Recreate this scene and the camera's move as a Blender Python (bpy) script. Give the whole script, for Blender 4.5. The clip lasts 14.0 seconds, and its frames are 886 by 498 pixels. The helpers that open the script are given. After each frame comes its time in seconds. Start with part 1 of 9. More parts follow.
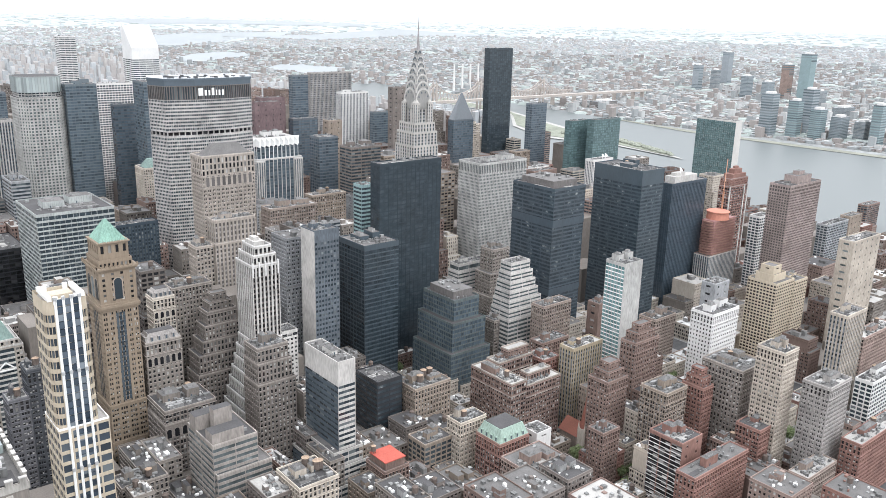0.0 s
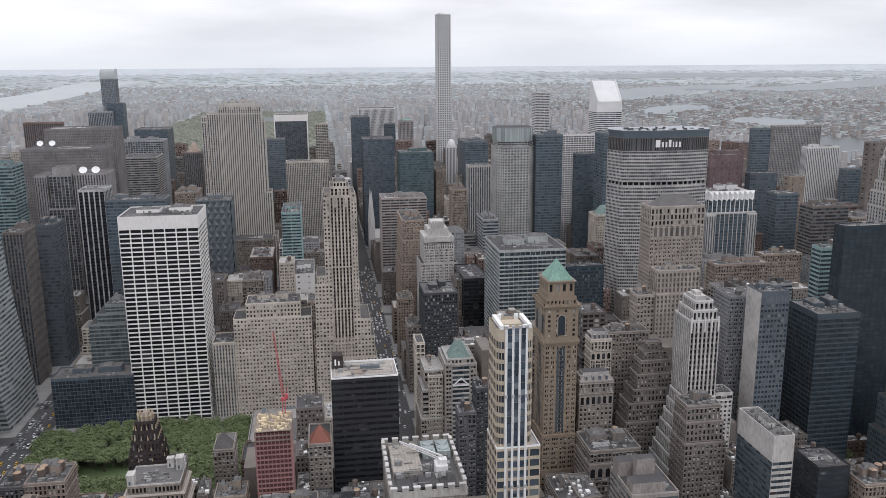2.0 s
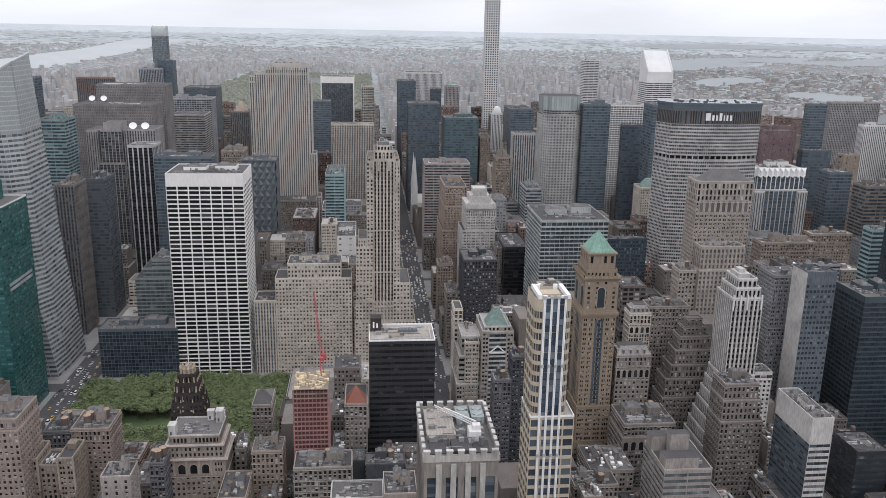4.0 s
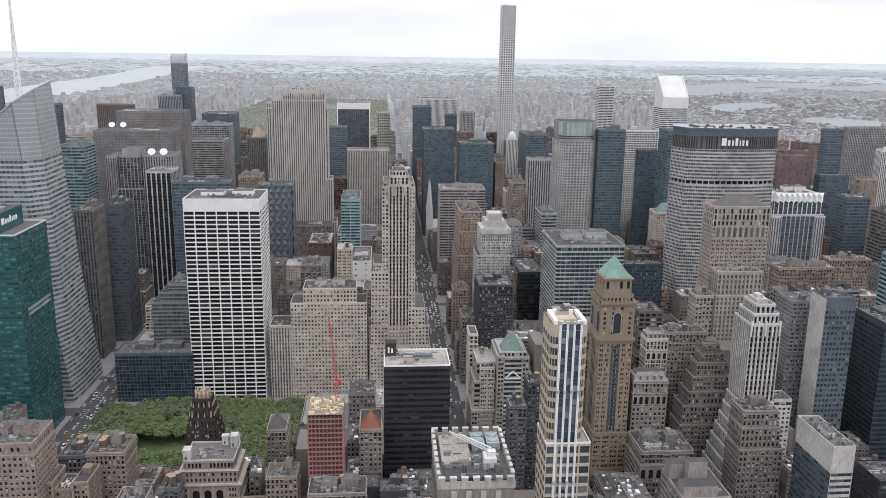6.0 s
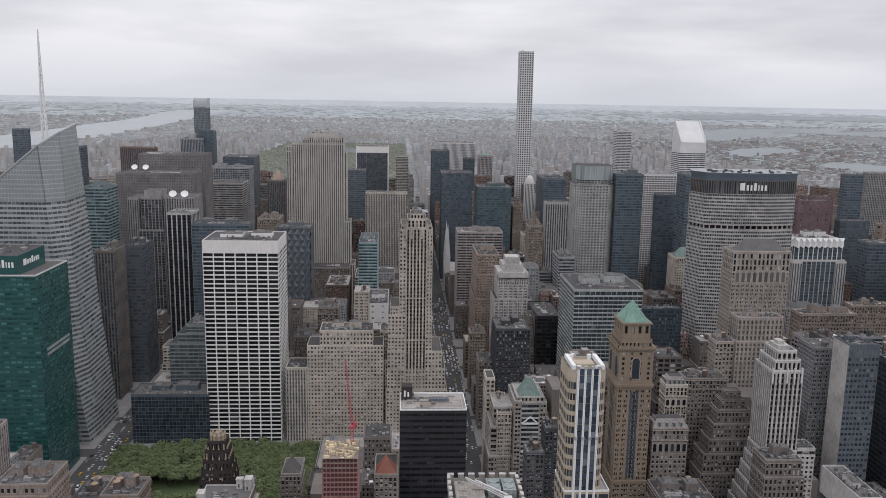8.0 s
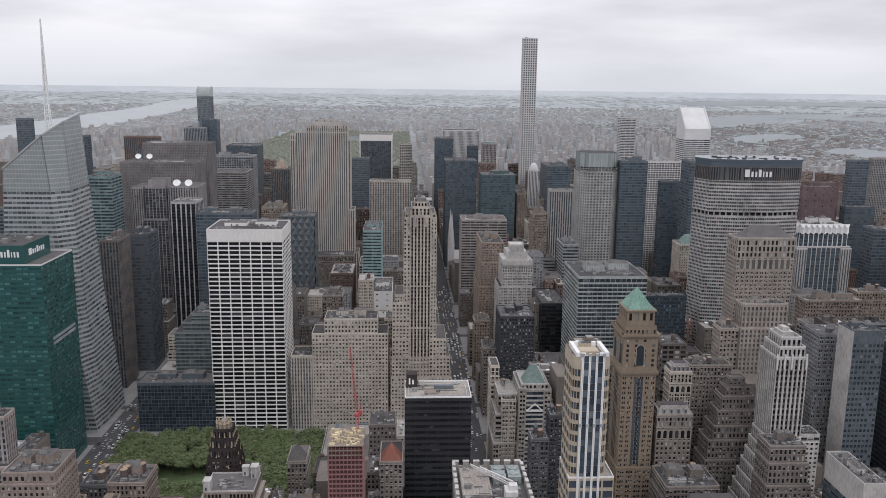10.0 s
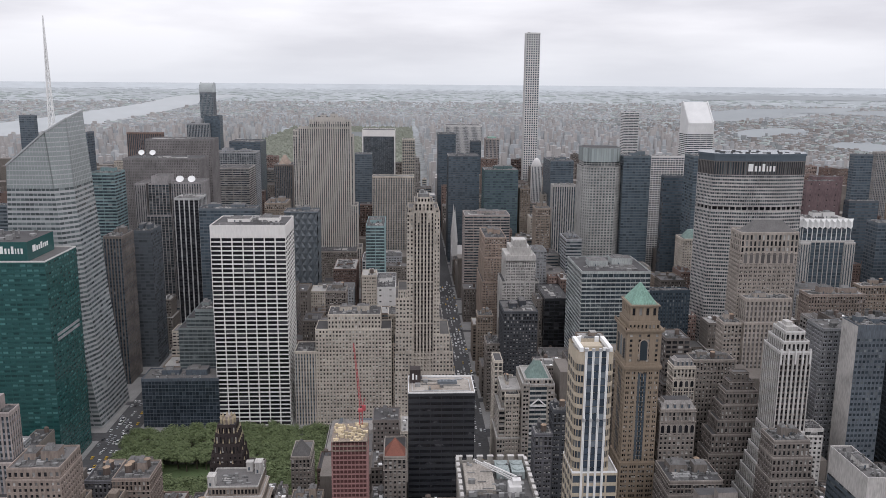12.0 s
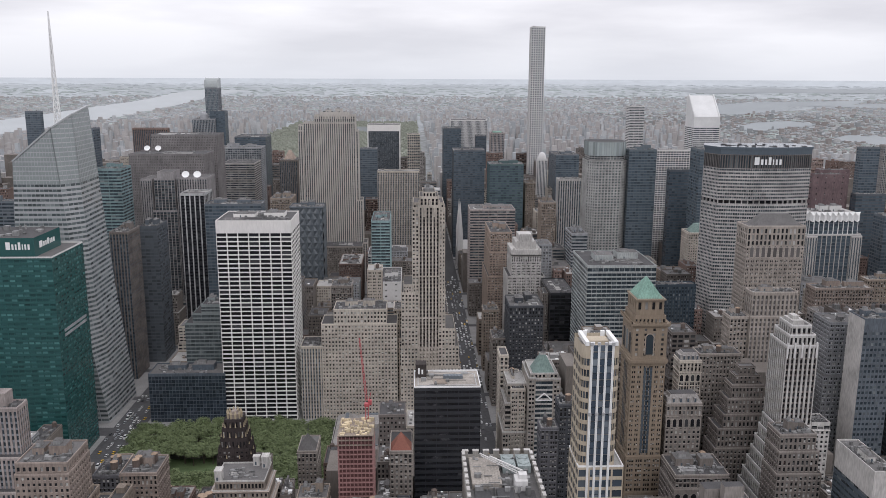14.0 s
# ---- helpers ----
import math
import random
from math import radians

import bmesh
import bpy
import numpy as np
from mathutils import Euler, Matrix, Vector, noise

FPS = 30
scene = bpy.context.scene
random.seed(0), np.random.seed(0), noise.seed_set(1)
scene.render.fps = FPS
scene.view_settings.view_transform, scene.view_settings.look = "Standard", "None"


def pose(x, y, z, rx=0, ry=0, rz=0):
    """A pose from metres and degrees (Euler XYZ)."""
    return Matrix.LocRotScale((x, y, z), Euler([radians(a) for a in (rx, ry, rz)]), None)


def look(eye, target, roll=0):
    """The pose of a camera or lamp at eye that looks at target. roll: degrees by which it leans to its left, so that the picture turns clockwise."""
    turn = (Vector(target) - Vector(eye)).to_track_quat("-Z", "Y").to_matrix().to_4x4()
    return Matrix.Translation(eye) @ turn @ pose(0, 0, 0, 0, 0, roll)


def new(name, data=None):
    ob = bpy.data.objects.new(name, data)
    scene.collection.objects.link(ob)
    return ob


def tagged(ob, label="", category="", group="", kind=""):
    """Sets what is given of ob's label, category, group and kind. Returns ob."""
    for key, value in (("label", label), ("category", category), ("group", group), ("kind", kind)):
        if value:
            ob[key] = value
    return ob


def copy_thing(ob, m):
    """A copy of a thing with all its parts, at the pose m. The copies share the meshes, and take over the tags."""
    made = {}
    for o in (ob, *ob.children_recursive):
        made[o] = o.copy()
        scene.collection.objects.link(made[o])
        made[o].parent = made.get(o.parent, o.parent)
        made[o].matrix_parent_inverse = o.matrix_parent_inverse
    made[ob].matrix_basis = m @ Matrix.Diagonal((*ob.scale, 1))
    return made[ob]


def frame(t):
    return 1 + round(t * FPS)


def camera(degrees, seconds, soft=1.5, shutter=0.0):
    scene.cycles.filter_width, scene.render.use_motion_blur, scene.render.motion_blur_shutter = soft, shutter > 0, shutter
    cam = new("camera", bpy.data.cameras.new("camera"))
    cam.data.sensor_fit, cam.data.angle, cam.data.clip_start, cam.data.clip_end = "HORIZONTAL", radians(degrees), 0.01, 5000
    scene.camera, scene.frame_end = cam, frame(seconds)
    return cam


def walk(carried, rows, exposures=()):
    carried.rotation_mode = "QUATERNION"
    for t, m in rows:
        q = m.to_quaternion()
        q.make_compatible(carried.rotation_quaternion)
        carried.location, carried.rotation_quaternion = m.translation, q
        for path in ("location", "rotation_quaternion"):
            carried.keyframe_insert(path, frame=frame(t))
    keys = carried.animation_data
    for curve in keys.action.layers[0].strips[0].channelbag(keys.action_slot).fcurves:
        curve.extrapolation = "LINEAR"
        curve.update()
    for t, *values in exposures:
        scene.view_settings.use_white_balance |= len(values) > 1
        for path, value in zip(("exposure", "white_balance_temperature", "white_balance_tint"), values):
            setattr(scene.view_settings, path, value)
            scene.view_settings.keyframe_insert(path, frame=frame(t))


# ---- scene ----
cam = camera(56.8, 14.0, soft=0.6)
EYE = (0.0, 0.0, 320.0)          # on an observation deck, y points uptown, x to the east
ROWS = [
    (0, -39.31, -15.88, -1.39),
    (0.5, -39.19, -11.56, -1.37),
    (1, -30.53, -11.42, -0.49),
    (1.5, -15.49, -11.70, 1.90),
    (2, -8.56, -12.61, 0.39),
    (2.5, -5.92, -12.76, -0.82),
    (3, -5.53, -13.60, -1.20),
    (5.5, -4.79, -15.40, -0.47),
    (6, -4.22, -13.23, -0.81),
    (6.5, -3.50, -9.77, -1.13),
    (7, -3.31, -9.93, -1.15),
    (7.5, -3.01, -10.13, -1.03),
    (8, -2.96, -10.24, -0.94),
    (10.5, -2.68, -11.20, -0.59),
    (11, -2.68, -11.24, -0.53),
    (11.5, -2.66, -11.37, -0.47),
    (12, -2.54, -11.41, -0.46),
    (12.5, -2.43, -11.50, -0.39),
    (13, -2.31, -11.62, -0.37),
    (13.5, -2.25, -11.68, -0.36),
    (14, -2.20, -11.79, -0.22),
]
walk(cam, [(t, pose(*EYE, 90 + p, r, y)) for t, y, p, r in ROWS],
     exposures=[(t, e, 6180 if t < 7 else 6225, 8.5 if t < 1 else 12.5 if t < 7 else 13.6) for t, e in ((0.0, 1.2), (0.5, 0.85), (1.0, 0.3), (1.5, 0.15), (2.0, 0.17), (3.0, 0.13), (5.5, 0.47), (6.0, 0.40), (6.5, 0.17), (8.0, -0.15), (10.5, 0.0), (14.0, 0.08))])

# ---- world and light: a high overcast with soft cloud bands ----
SUN_EL, SUN_AZ = 48.0, 165.0
world = bpy.data.worlds.new("overcast_sky")
scene.world = world
world.use_nodes = True
wn, wl = world.node_tree.nodes, world.node_tree.links
wn.clear()
w_out = wn.new("ShaderNodeOutputWorld")
w_bg = wn.new("ShaderNodeBackground")
w_sky = wn.new("ShaderNodeTexSky")
w_sky.sky_type = "NISHITA"
w_sky.sun_disc = False
w_sky.sun_elevation, w_sky.sun_rotation = radians(SUN_EL), radians(SUN_AZ)
w_dim = wn.new("ShaderNodeVectorMath")
w_dim.operation = "SCALE"
w_dim.inputs["Scale"].default_value = 0.06
w_co = wn.new("ShaderNodeTexCoord")
w_sep = wn.new("ShaderNodeSeparateXYZ")
w_map = wn.new("ShaderNodeMapping")
w_map.inputs["Scale"].default_value = (1.6, 1.6, 9.0)
w_noise = wn.new("ShaderNodeTexNoise")
w_noise.inputs["Scale"].default_value = 1.7
w_noise.inputs["Detail"].default_value = 5.0
w_noise.inputs["Roughness"].default_value = 0.5
w_ramp = wn.new("ShaderNodeValToRGB")
w_ramp.color_ramp.elements[0].position = 0.36
w_ramp.color_ramp.elements[0].color = (0.68, 0.67, 0.685, 1)
w_ramp.color_ramp.elements[1].position = 0.62
w_ramp.color_ramp.elements[1].color = (0.93, 0.915, 0.91, 1)
w_low = wn.new("ShaderNodeMapRange")
w_low.inputs["From Min"].default_value = -0.03
w_low.inputs["From Max"].default_value = 0.07
w_haze = wn.new("ShaderNodeMixRGB")
w_haze.inputs["Color1"].default_value = (0.645, 0.67, 0.695, 1)
w_mix = wn.new("ShaderNodeMixRGB")
w_mix.inputs["Fac"].default_value = 0.93
wl.new(w_sky.outputs["Color"], w_dim.inputs[0])
wl.new(w_co.outputs["Generated"], w_map.inputs["Vector"])
wl.new(w_co.outputs["Generated"], w_sep.inputs["Vector"])
wl.new(w_map.outputs["Vector"], w_noise.inputs["Vector"])
wl.new(w_noise.outputs["Fac"], w_ramp.inputs["Fac"])
wl.new(w_sep.outputs["Z"], w_low.inputs["Value"])
wl.new(w_low.outputs["Result"], w_haze.inputs["Fac"])
wl.new(w_ramp.outputs["Color"], w_haze.inputs["Color2"])
wl.new(w_dim.outputs["Vector"], w_mix.inputs["Color1"])
wl.new(w_haze.outputs["Color"], w_mix.inputs["Color2"])
w_zen = wn.new("ShaderNodeMapRange")
w_zen.inputs["From Min"].default_value, w_zen.inputs["From Max"].default_value = 0.12, 0.9
w_zen.inputs["To Min"].default_value, w_zen.inputs["To Max"].default_value = 1.0, 1.45
w_lift = wn.new("ShaderNodeVectorMath")
w_lift.operation = "SCALE"
wl.new(w_sep.outputs["Z"], w_zen.inputs["Value"])
wl.new(w_mix.outputs["Color"], w_lift.inputs[0])
wl.new(w_zen.outputs["Result"], w_lift.inputs["Scale"])
wl.new(w_lift.outputs["Vector"], w_bg.inputs["Color"])
w_bg.inputs["Strength"].default_value = 1.1
wl.new(w_bg.outputs["Background"], w_out.inputs["Surface"])

sun_data = bpy.data.lights.new("sun", "SUN")
sun_data.energy, sun_data.angle, sun_data.color = 0.5, radians(25), (1.0, 0.97, 0.93)
sun = new("sun", sun_data)
sun.matrix_basis = look((0, 0, 500), (-math.sin(radians(SUN_AZ)) * 100, -math.cos(radians(SUN_AZ)) * 100, 500 - 100 * math.tan(radians(SUN_EL))))

# ---- small mesh kit ----
class Geo:
    """Vertices, faces and material slots of one mesh."""
    def __init__(self):
        self.v, self.f, self.m = [], [], []
        self.cuts = []              # where each roof tier begins
        self.sill = None            # material slot of the window sills, if it has any
        self.belts = []             # rings that run round a wall, parts of their own

    def face(self, pts, mi=0):
        n = len(self.v)
        self.v.extend(pts)
        self.f.append(tuple(range(n, n + len(pts))))
        self.m.append(mi)

    def box(self, x0, x1, y0, y1, z0, z1, mi=0, top=None, bottom=False):
        n = len(self.v)
        self.v.extend([(x0, y0, z0), (x1, y0, z0), (x1, y1, z0), (x0, y1, z0), (x0, y0, z1), (x1, y0, z1), (x1, y1, z1), (x0, y1, z1)])
        fs = [(0, 1, 5, 4), (1, 2, 6, 5), (2, 3, 7, 6), (3, 0, 4, 7), (4, 5, 6, 7)]
        ms = [mi] * 4 + [mi if top is None else top]
        if bottom:
            fs.append((3, 2, 1, 0))
            ms.append(mi)
        self.f.extend([tuple(n + i for i in q) for q in fs])
        self.m.extend(ms)

    def taper(self, low, high, mi=0, cap=True):
        """Between two rings of as many points."""
        n, k = len(self.v), len(low)
        self.v.extend(low)
        self.v.extend(high)
        for i in range(k):
            j = (i + 1) % k
            self.f.append((n + i, n + j, n + k + j, n + k + i))
            self.m.append(mi)
        if cap:
            self.f.append(tuple(range(n + k, n + 2 * k)))
            self.m.append(mi)

    def cone(self, x, y, z0, z1, r0, r1, n=10, mi=0):
        ring = [(math.cos(6.28319 * i / n), math.sin(6.28319 * i / n)) for i in range(n)]
        self.taper([(x + r0 * a, y + r0 * b, z0) for a, b in ring], [(x + r1 * a, y + r1 * b, z1) for a, b in ring], mi)

    def beam(self, a, b, r, mi=0):
        """A square bar from a to b."""
        a, b = Vector(a), Vector(b)
        d = (b - a).normalized()
        s = d.cross(Vector((0, 0, 1)))
        s = s.normalized() if s.length > 0.01 else Vector((1, 0, 0))
        u = s.cross(d)
        q = [s * r + u * r, s * -r + u * r, s * -r + u * -r, s * r + u * -r]
        self.taper([tuple(a + o) for o in q], [tuple(b + o) for o in q], mi)


def mesh_of(name, geo, mats):
    me = bpy.data.meshes.new(name)
    me.from_pydata(geo.v, [], geo.f)
    for m in mats:
        me.materials.append(m)
    if len(mats) > 1:
        me.polygons.foreach_set("material_index", geo.m)
    me.update()
    return me


def weld(geo):
    """Joins the corners that meet, so that a wall is one connected skin."""
    seen, index = {}, []
    verts = []
    for p in geo.v:
        key = (round(p[0], 2), round(p[1], 2), round(p[2], 2))
        if key not in seen:
            seen[key] = len(verts)
            verts.append(p)
        index.append(seen[key])
    out = Geo()
    out.v = verts
    for f, m in zip(geo.f, geo.m):
        q = []
        for i in f:
            if index[i] not in q:
                q.append(index[i])
        if len(q) > 2:
            out.f.append(tuple(q))
            out.m.append(m)
    return out


def part(name, geo, mats, parent=None, label="", loc=(0, 0, 0), kind=""):
    """One mesh object, under a thing or a part where one is given."""
    me = geo if isinstance(geo, bpy.types.Mesh) else mesh_of(name, geo, mats if isinstance(mats, (list, tuple)) else [mats])
    ob = new(name, me)
    ob.location = loc
    if parent is not None:
        ob.parent = parent
    return tagged(ob, label, kind=kind)


def wall_part(wall, mats, root):
    """The wall as one skin, and its cornices."""
    part("wall", weld(wall), mats, root)
    for ring in wall.belts:
        part("cornice", weld(ring), TRIM.get(mats[0].name, mats[0]), root)


def roof_parts(deck, mats, root):
    """Each roof tier as a part of its own."""
    ends = sorted(set(deck.cuts + [0, len(deck.f)]))
    for a, b in zip(ends[:-1], ends[1:]):
        g, index = Geo(), {}
        for f, m in zip(deck.f[a:b], deck.m[a:b]):
            for i in f:
                if i not in index:
                    index[i] = len(g.v)
                    g.v.append(deck.v[i])
            g.f.append(tuple(index[i] for i in f))
            g.m.append(m)
        ob = part("roof" if b == len(deck.f) else "terrace", g, mats, root)
    return ob


def thing(name, x, y, label, category, z=0.0, group=""):
    ob = new(name)
    ob.empty_display_size = 5
    ob.location = (x, y, z)
    return tagged(ob, label, category, group)


# ---- materials ----
def surface(name, rgb, rough=0.85, vary=0.16, coarse=0.06, fine=1.1, island=False, random_by_object=0.0, metal=0.0, spec=0.3, bump=0.0):
    m = bpy.data.materials.new(name)
    m.use_nodes = True
    n, l = m.node_tree.nodes, m.node_tree.links
    bsdf = n["Principled BSDF"]
    bsdf.inputs["Roughness"].default_value = rough
    bsdf.inputs["Metallic"].default_value = metal
    bsdf.inputs["Specular IOR Level"].default_value = spec
    co = n.new("ShaderNodeTexCoord")
    streak = n.new("ShaderNodeMapping")
    streak.inputs["Scale"].default_value = (1.0, 1.0, 0.22)
    l.new(co.outputs["Object"], streak.inputs["Vector"])
    a = n.new("ShaderNodeTexNoise")
    a.inputs["Scale"].default_value = coarse
    a.inputs["Detail"].default_value = 4
    b = n.new("ShaderNodeTexNoise")
    b.inputs["Scale"].default_value = fine
    b.inputs["Detail"].default_value = 3
    l.new(co.outputs["Object"], a.inputs["Vector"])
    l.new(streak.outputs["Vector"], b.inputs["Vector"])
    add = n.new("ShaderNodeMath")
    add.operation = "ADD"
    l.new(a.outputs["Fac"], add.inputs[0])
    l.new(b.outputs["Fac"], add.inputs[1])
    last = add.outputs["Value"]
    lo, hi = 0.6, 1.4
    if island or random_by_object:
        src = n.new("ShaderNodeNewGeometry").outputs["Random Per Island"] if island else n.new("ShaderNodeObjectInfo").outputs["Random"]
        mul = n.new("ShaderNodeMath")
        mul.operation = "MULTIPLY_ADD"
        mul.inputs[1].default_value = random_by_object or 0.8
        l.new(src, mul.inputs[0])
        l.new(last, mul.inputs[2])
        last = mul.outputs["Value"]
        hi += random_by_object or 0.8
    rng = n.new("ShaderNodeMapRange")
    rng.inputs["From Min"].default_value, rng.inputs["From Max"].default_value = lo, hi
    rng.inputs["To Min"].default_value, rng.inputs["To Max"].default_value = 1 - vary * 1.3, 1 + vary
    l.new(last, rng.inputs["Value"])
    tint = n.new("ShaderNodeMixRGB")
    tint.blend_type = "MULTIPLY"
    tint.inputs["Fac"].default_value = 1.0
    tint.inputs["Color1"].default_value = (*rgb, 1)
    l.new(rng.outputs["Result"], tint.inputs["Color2"])
    l.new(tint.outputs["Color"], bsdf.inputs["Base Color"])
    if bump:
        bp = n.new("ShaderNodeBump")
        bp.inputs["Strength"].default_value = bump
        bp.inputs["Distance"].default_value = 0.3
        l.new(b.outputs["Fac"], bp.inputs["Height"])
        l.new(bp.outputs["Normal"], bsdf.inputs["Normal"])
    return m


def glazing(name, dark, blind, share=0.2, by_object=False, rough=0.12, band=False):
    """Window glass: mostly dark, some panes with pale blinds behind."""
    m = bpy.data.materials.new(name)
    m.use_nodes = True
    n, l = m.node_tree.nodes, m.node_tree.links
    bsdf = n["Principled BSDF"]
    bsdf.inputs["Roughness"].default_value = rough
    bsdf.inputs["Specular IOR Level"].default_value = 0.6
    src = n.new("ShaderNodeObjectInfo").outputs["Random"] if by_object else n.new("ShaderNodeNewGeometry").outputs["Random Per Island"]
    if band:
        tc = n.new("ShaderNodeTexCoord")
        nz = n.new("ShaderNodeTexNoise")
        nz.inputs["Scale"].default_value = 0.16
        nz.inputs["Detail"].default_value = 4
        l.new(tc.outputs["Object"], nz.inputs["Vector"])
        mr = n.new("ShaderNodeMapRange")
        mr.inputs["From Min"].default_value, mr.inputs["From Max"].default_value = 0.32, 0.72
        l.new(nz.outputs["Fac"], mr.inputs["Value"])
        src = mr.outputs["Result"]
    ramp = n.new("ShaderNodeValToRGB")
    e = ramp.color_ramp.elements
    e[0].position, e[0].color = 0.0, (*[c * 0.7 for c in dark], 1)
    e[1].position, e[1].color = 1.0, (*blind, 1)
    k = e.new(1 - share - 0.15)
    k.color = (*[c * 1.3 for c in dark], 1)
    k = e.new(1 - share + 0.1)
    k.color = (*[0.45 * a + 0.55 * b for a, b in zip(dark, blind)], 1)
    l.new(src, ramp.inputs["Fac"])
    co = n.new("ShaderNodeTexCoord")
    a = n.new("ShaderNodeTexNoise")
    a.inputs["Scale"].default_value = 0.05
    l.new(co.outputs["Object"], a.inputs["Vector"])
    rng = n.new("ShaderNodeMapRange")
    rng.inputs["To Min"].default_value, rng.inputs["To Max"].default_value = 0.75, 1.3
    l.new(a.outputs["Fac"], rng.inputs["Value"])
    mul = n.new("ShaderNodeMixRGB")
    mul.blend_type = "MULTIPLY"
    mul.inputs["Fac"].default_value = 1.0
    l.new(ramp.outputs["Color"], mul.inputs["Color1"])
    l.new(rng.outputs["Result"], mul.inputs["Color2"])
    l.new(mul.outputs["Color"], bsdf.inputs["Base Color"])
    return m


STONE = {
    "travertine": (0.74, 0.71, 0.68), "limestone": (0.55, 0.485, 0.405), "tan": (0.315, 0.25, 0.195), "cream": (0.50, 0.43, 0.35),
    "taupe": (0.265, 0.23, 0.20), "brownstone": (0.21, 0.178, 0.16), "brownstone2": (0.22, 0.19, 0.168), "pinkstone": (0.42, 0.355, 0.33),
    "orangestone": (0.40, 0.30, 0.235), "greybrown": (0.36, 0.335, 0.315), "greybrown2": (0.36, 0.335, 0.335), "grey": (0.34, 0.35, 0.365),
    "pale": (0.62, 0.605, 0.59), "palemetal": (0.47, 0.465, 0.445), "bandgrey": (0.43, 0.46, 0.45), "greyblue": (0.25, 0.27, 0.30),
    "redbrick": (0.27, 0.155, 0.13), "redbrown": (0.235, 0.168, 0.145), "rosebrick": (0.31, 0.235, 0.205), "rosetan": (0.325, 0.255, 0.212),
    "yellowbrick": (0.44, 0.375, 0.27), "maroon": (0.19, 0.135, 0.14), "darkbrick": (0.115, 0.115, 0.125), "brownmetal": (0.17, 0.155, 0.15),
    "charcoal": (0.082, 0.105, 0.128), "slate": (0.16, 0.19, 0.222), "bluegrey": (0.15, 0.19, 0.22), "blueblack": (0.055, 0.075, 0.096), "navygrey": (0.062, 0.08, 0.095),
    "blueblack2": (0.06, 0.078, 0.096), "blackglass": (0.035, 0.037, 0.042), "blackblue": (0.03, 0.042, 0.052), "blackbrown": (0.095, 0.10, 0.106),
    "darkglass": (0.075, 0.095, 0.115), "teal": (0.22, 0.31, 0.32), "tealpale": (0.30, 0.42, 0.43), "greenblack": (0.092, 0.138, 0.143),
    "greenglass": (0.20, 0.24, 0.245), "blackwhite": (0.50, 0.50, 0.50), "blackwhite2": (0.46, 0.44, 0.42), "redsteel": (0.34, 0.20, 0.165),
    # second slate, lifted from charcoal: haze put into distant glass towers' colour
    "unglass": (0.62, 0.60, 0.57), "metgreen": (0.027, 0.094, 0.091), "metstone": (0.50, 0.475, 0.455), "white": (0.80, 0.80, 0.79), "slate2": (0.118, 0.14, 0.165), "copper": (0.25, 0.41, 0.34), "copperpale": (0.34, 0.44, 0.38), "palestone": (0.57, 0.545, 0.515), "beige": (0.42, 0.375, 0.325), "nearblack": (0.045, 0.036, 0.035), "darkbrick2": (0.058, 0.062, 0.07), "darkbrown": (0.06, 0.05, 0.048), "copperdull": (0.20, 0.30, 0.27),
    # bronzewall: the slabs' own brown, with some haze put into the colour
    "baystone": (0.335, 0.275, 0.225), "notchstone": (0.43, 0.405, 0.365), "officestone": (0.345, 0.305, 0.275), "coolgrey": (0.34, 0.40, 0.395), "slatestone": (0.125, 0.15, 0.18), "mullion": (0.10, 0.118, 0.14), "pinkbrown": (0.37, 0.29, 0.265), "tanstone": (0.40, 0.345, 0.295), "screenglass": (0.30, 0.345, 0.345), "steelgreen": (0.12, 0.15, 0.155), "boa": (0.45, 0.47, 0.475), "bronzewall": (0.25, 0.232, 0.23), "facetblue": (0.15, 0.175, 0.195), "facetdark": (0.085, 0.10, 0.115), "paleglass": (0.37, 0.41, 0.41), "citiwhite": (0.66, 0.66, 0.655), "brownstone3": (0.35, 0.285, 0.235)}
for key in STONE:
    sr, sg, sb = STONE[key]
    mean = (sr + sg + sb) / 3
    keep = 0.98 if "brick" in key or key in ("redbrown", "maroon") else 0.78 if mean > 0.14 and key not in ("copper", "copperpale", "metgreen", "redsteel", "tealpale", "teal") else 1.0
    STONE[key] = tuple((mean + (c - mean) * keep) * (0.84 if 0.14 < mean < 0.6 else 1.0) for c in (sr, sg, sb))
GLASSY = {"navygrey", "blueblack2", "slate2", "charcoal", "slate", "bluegrey", "blueblack", "blackglass", "blackblue", "blackbrown", "darkglass", "greenblack", "metgreen", "greenglass", "screenglass", "boa", "facetblue", "facetdark", "paleglass"}
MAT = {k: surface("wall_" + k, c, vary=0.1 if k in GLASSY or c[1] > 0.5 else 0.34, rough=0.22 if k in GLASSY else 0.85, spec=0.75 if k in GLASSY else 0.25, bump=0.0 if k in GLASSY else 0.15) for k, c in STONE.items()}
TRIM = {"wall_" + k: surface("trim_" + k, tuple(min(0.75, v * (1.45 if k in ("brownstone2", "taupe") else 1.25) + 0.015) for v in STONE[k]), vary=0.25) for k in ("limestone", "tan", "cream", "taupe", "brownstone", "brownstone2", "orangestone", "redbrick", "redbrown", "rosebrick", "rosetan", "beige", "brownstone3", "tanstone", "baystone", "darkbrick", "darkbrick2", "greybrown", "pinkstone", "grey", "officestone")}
ROOF = [surface("roof_grey", (0.135, 0.13, 0.128), vary=0.35, coarse=0.12, random_by_object=0.5), surface("roof_pale", (0.36, 0.35, 0.335), vary=0.3, coarse=0.12, random_by_object=0.5),
        surface("roof_dark", (0.075, 0.073, 0.075), vary=0.35, coarse=0.12, random_by_object=0.5)]
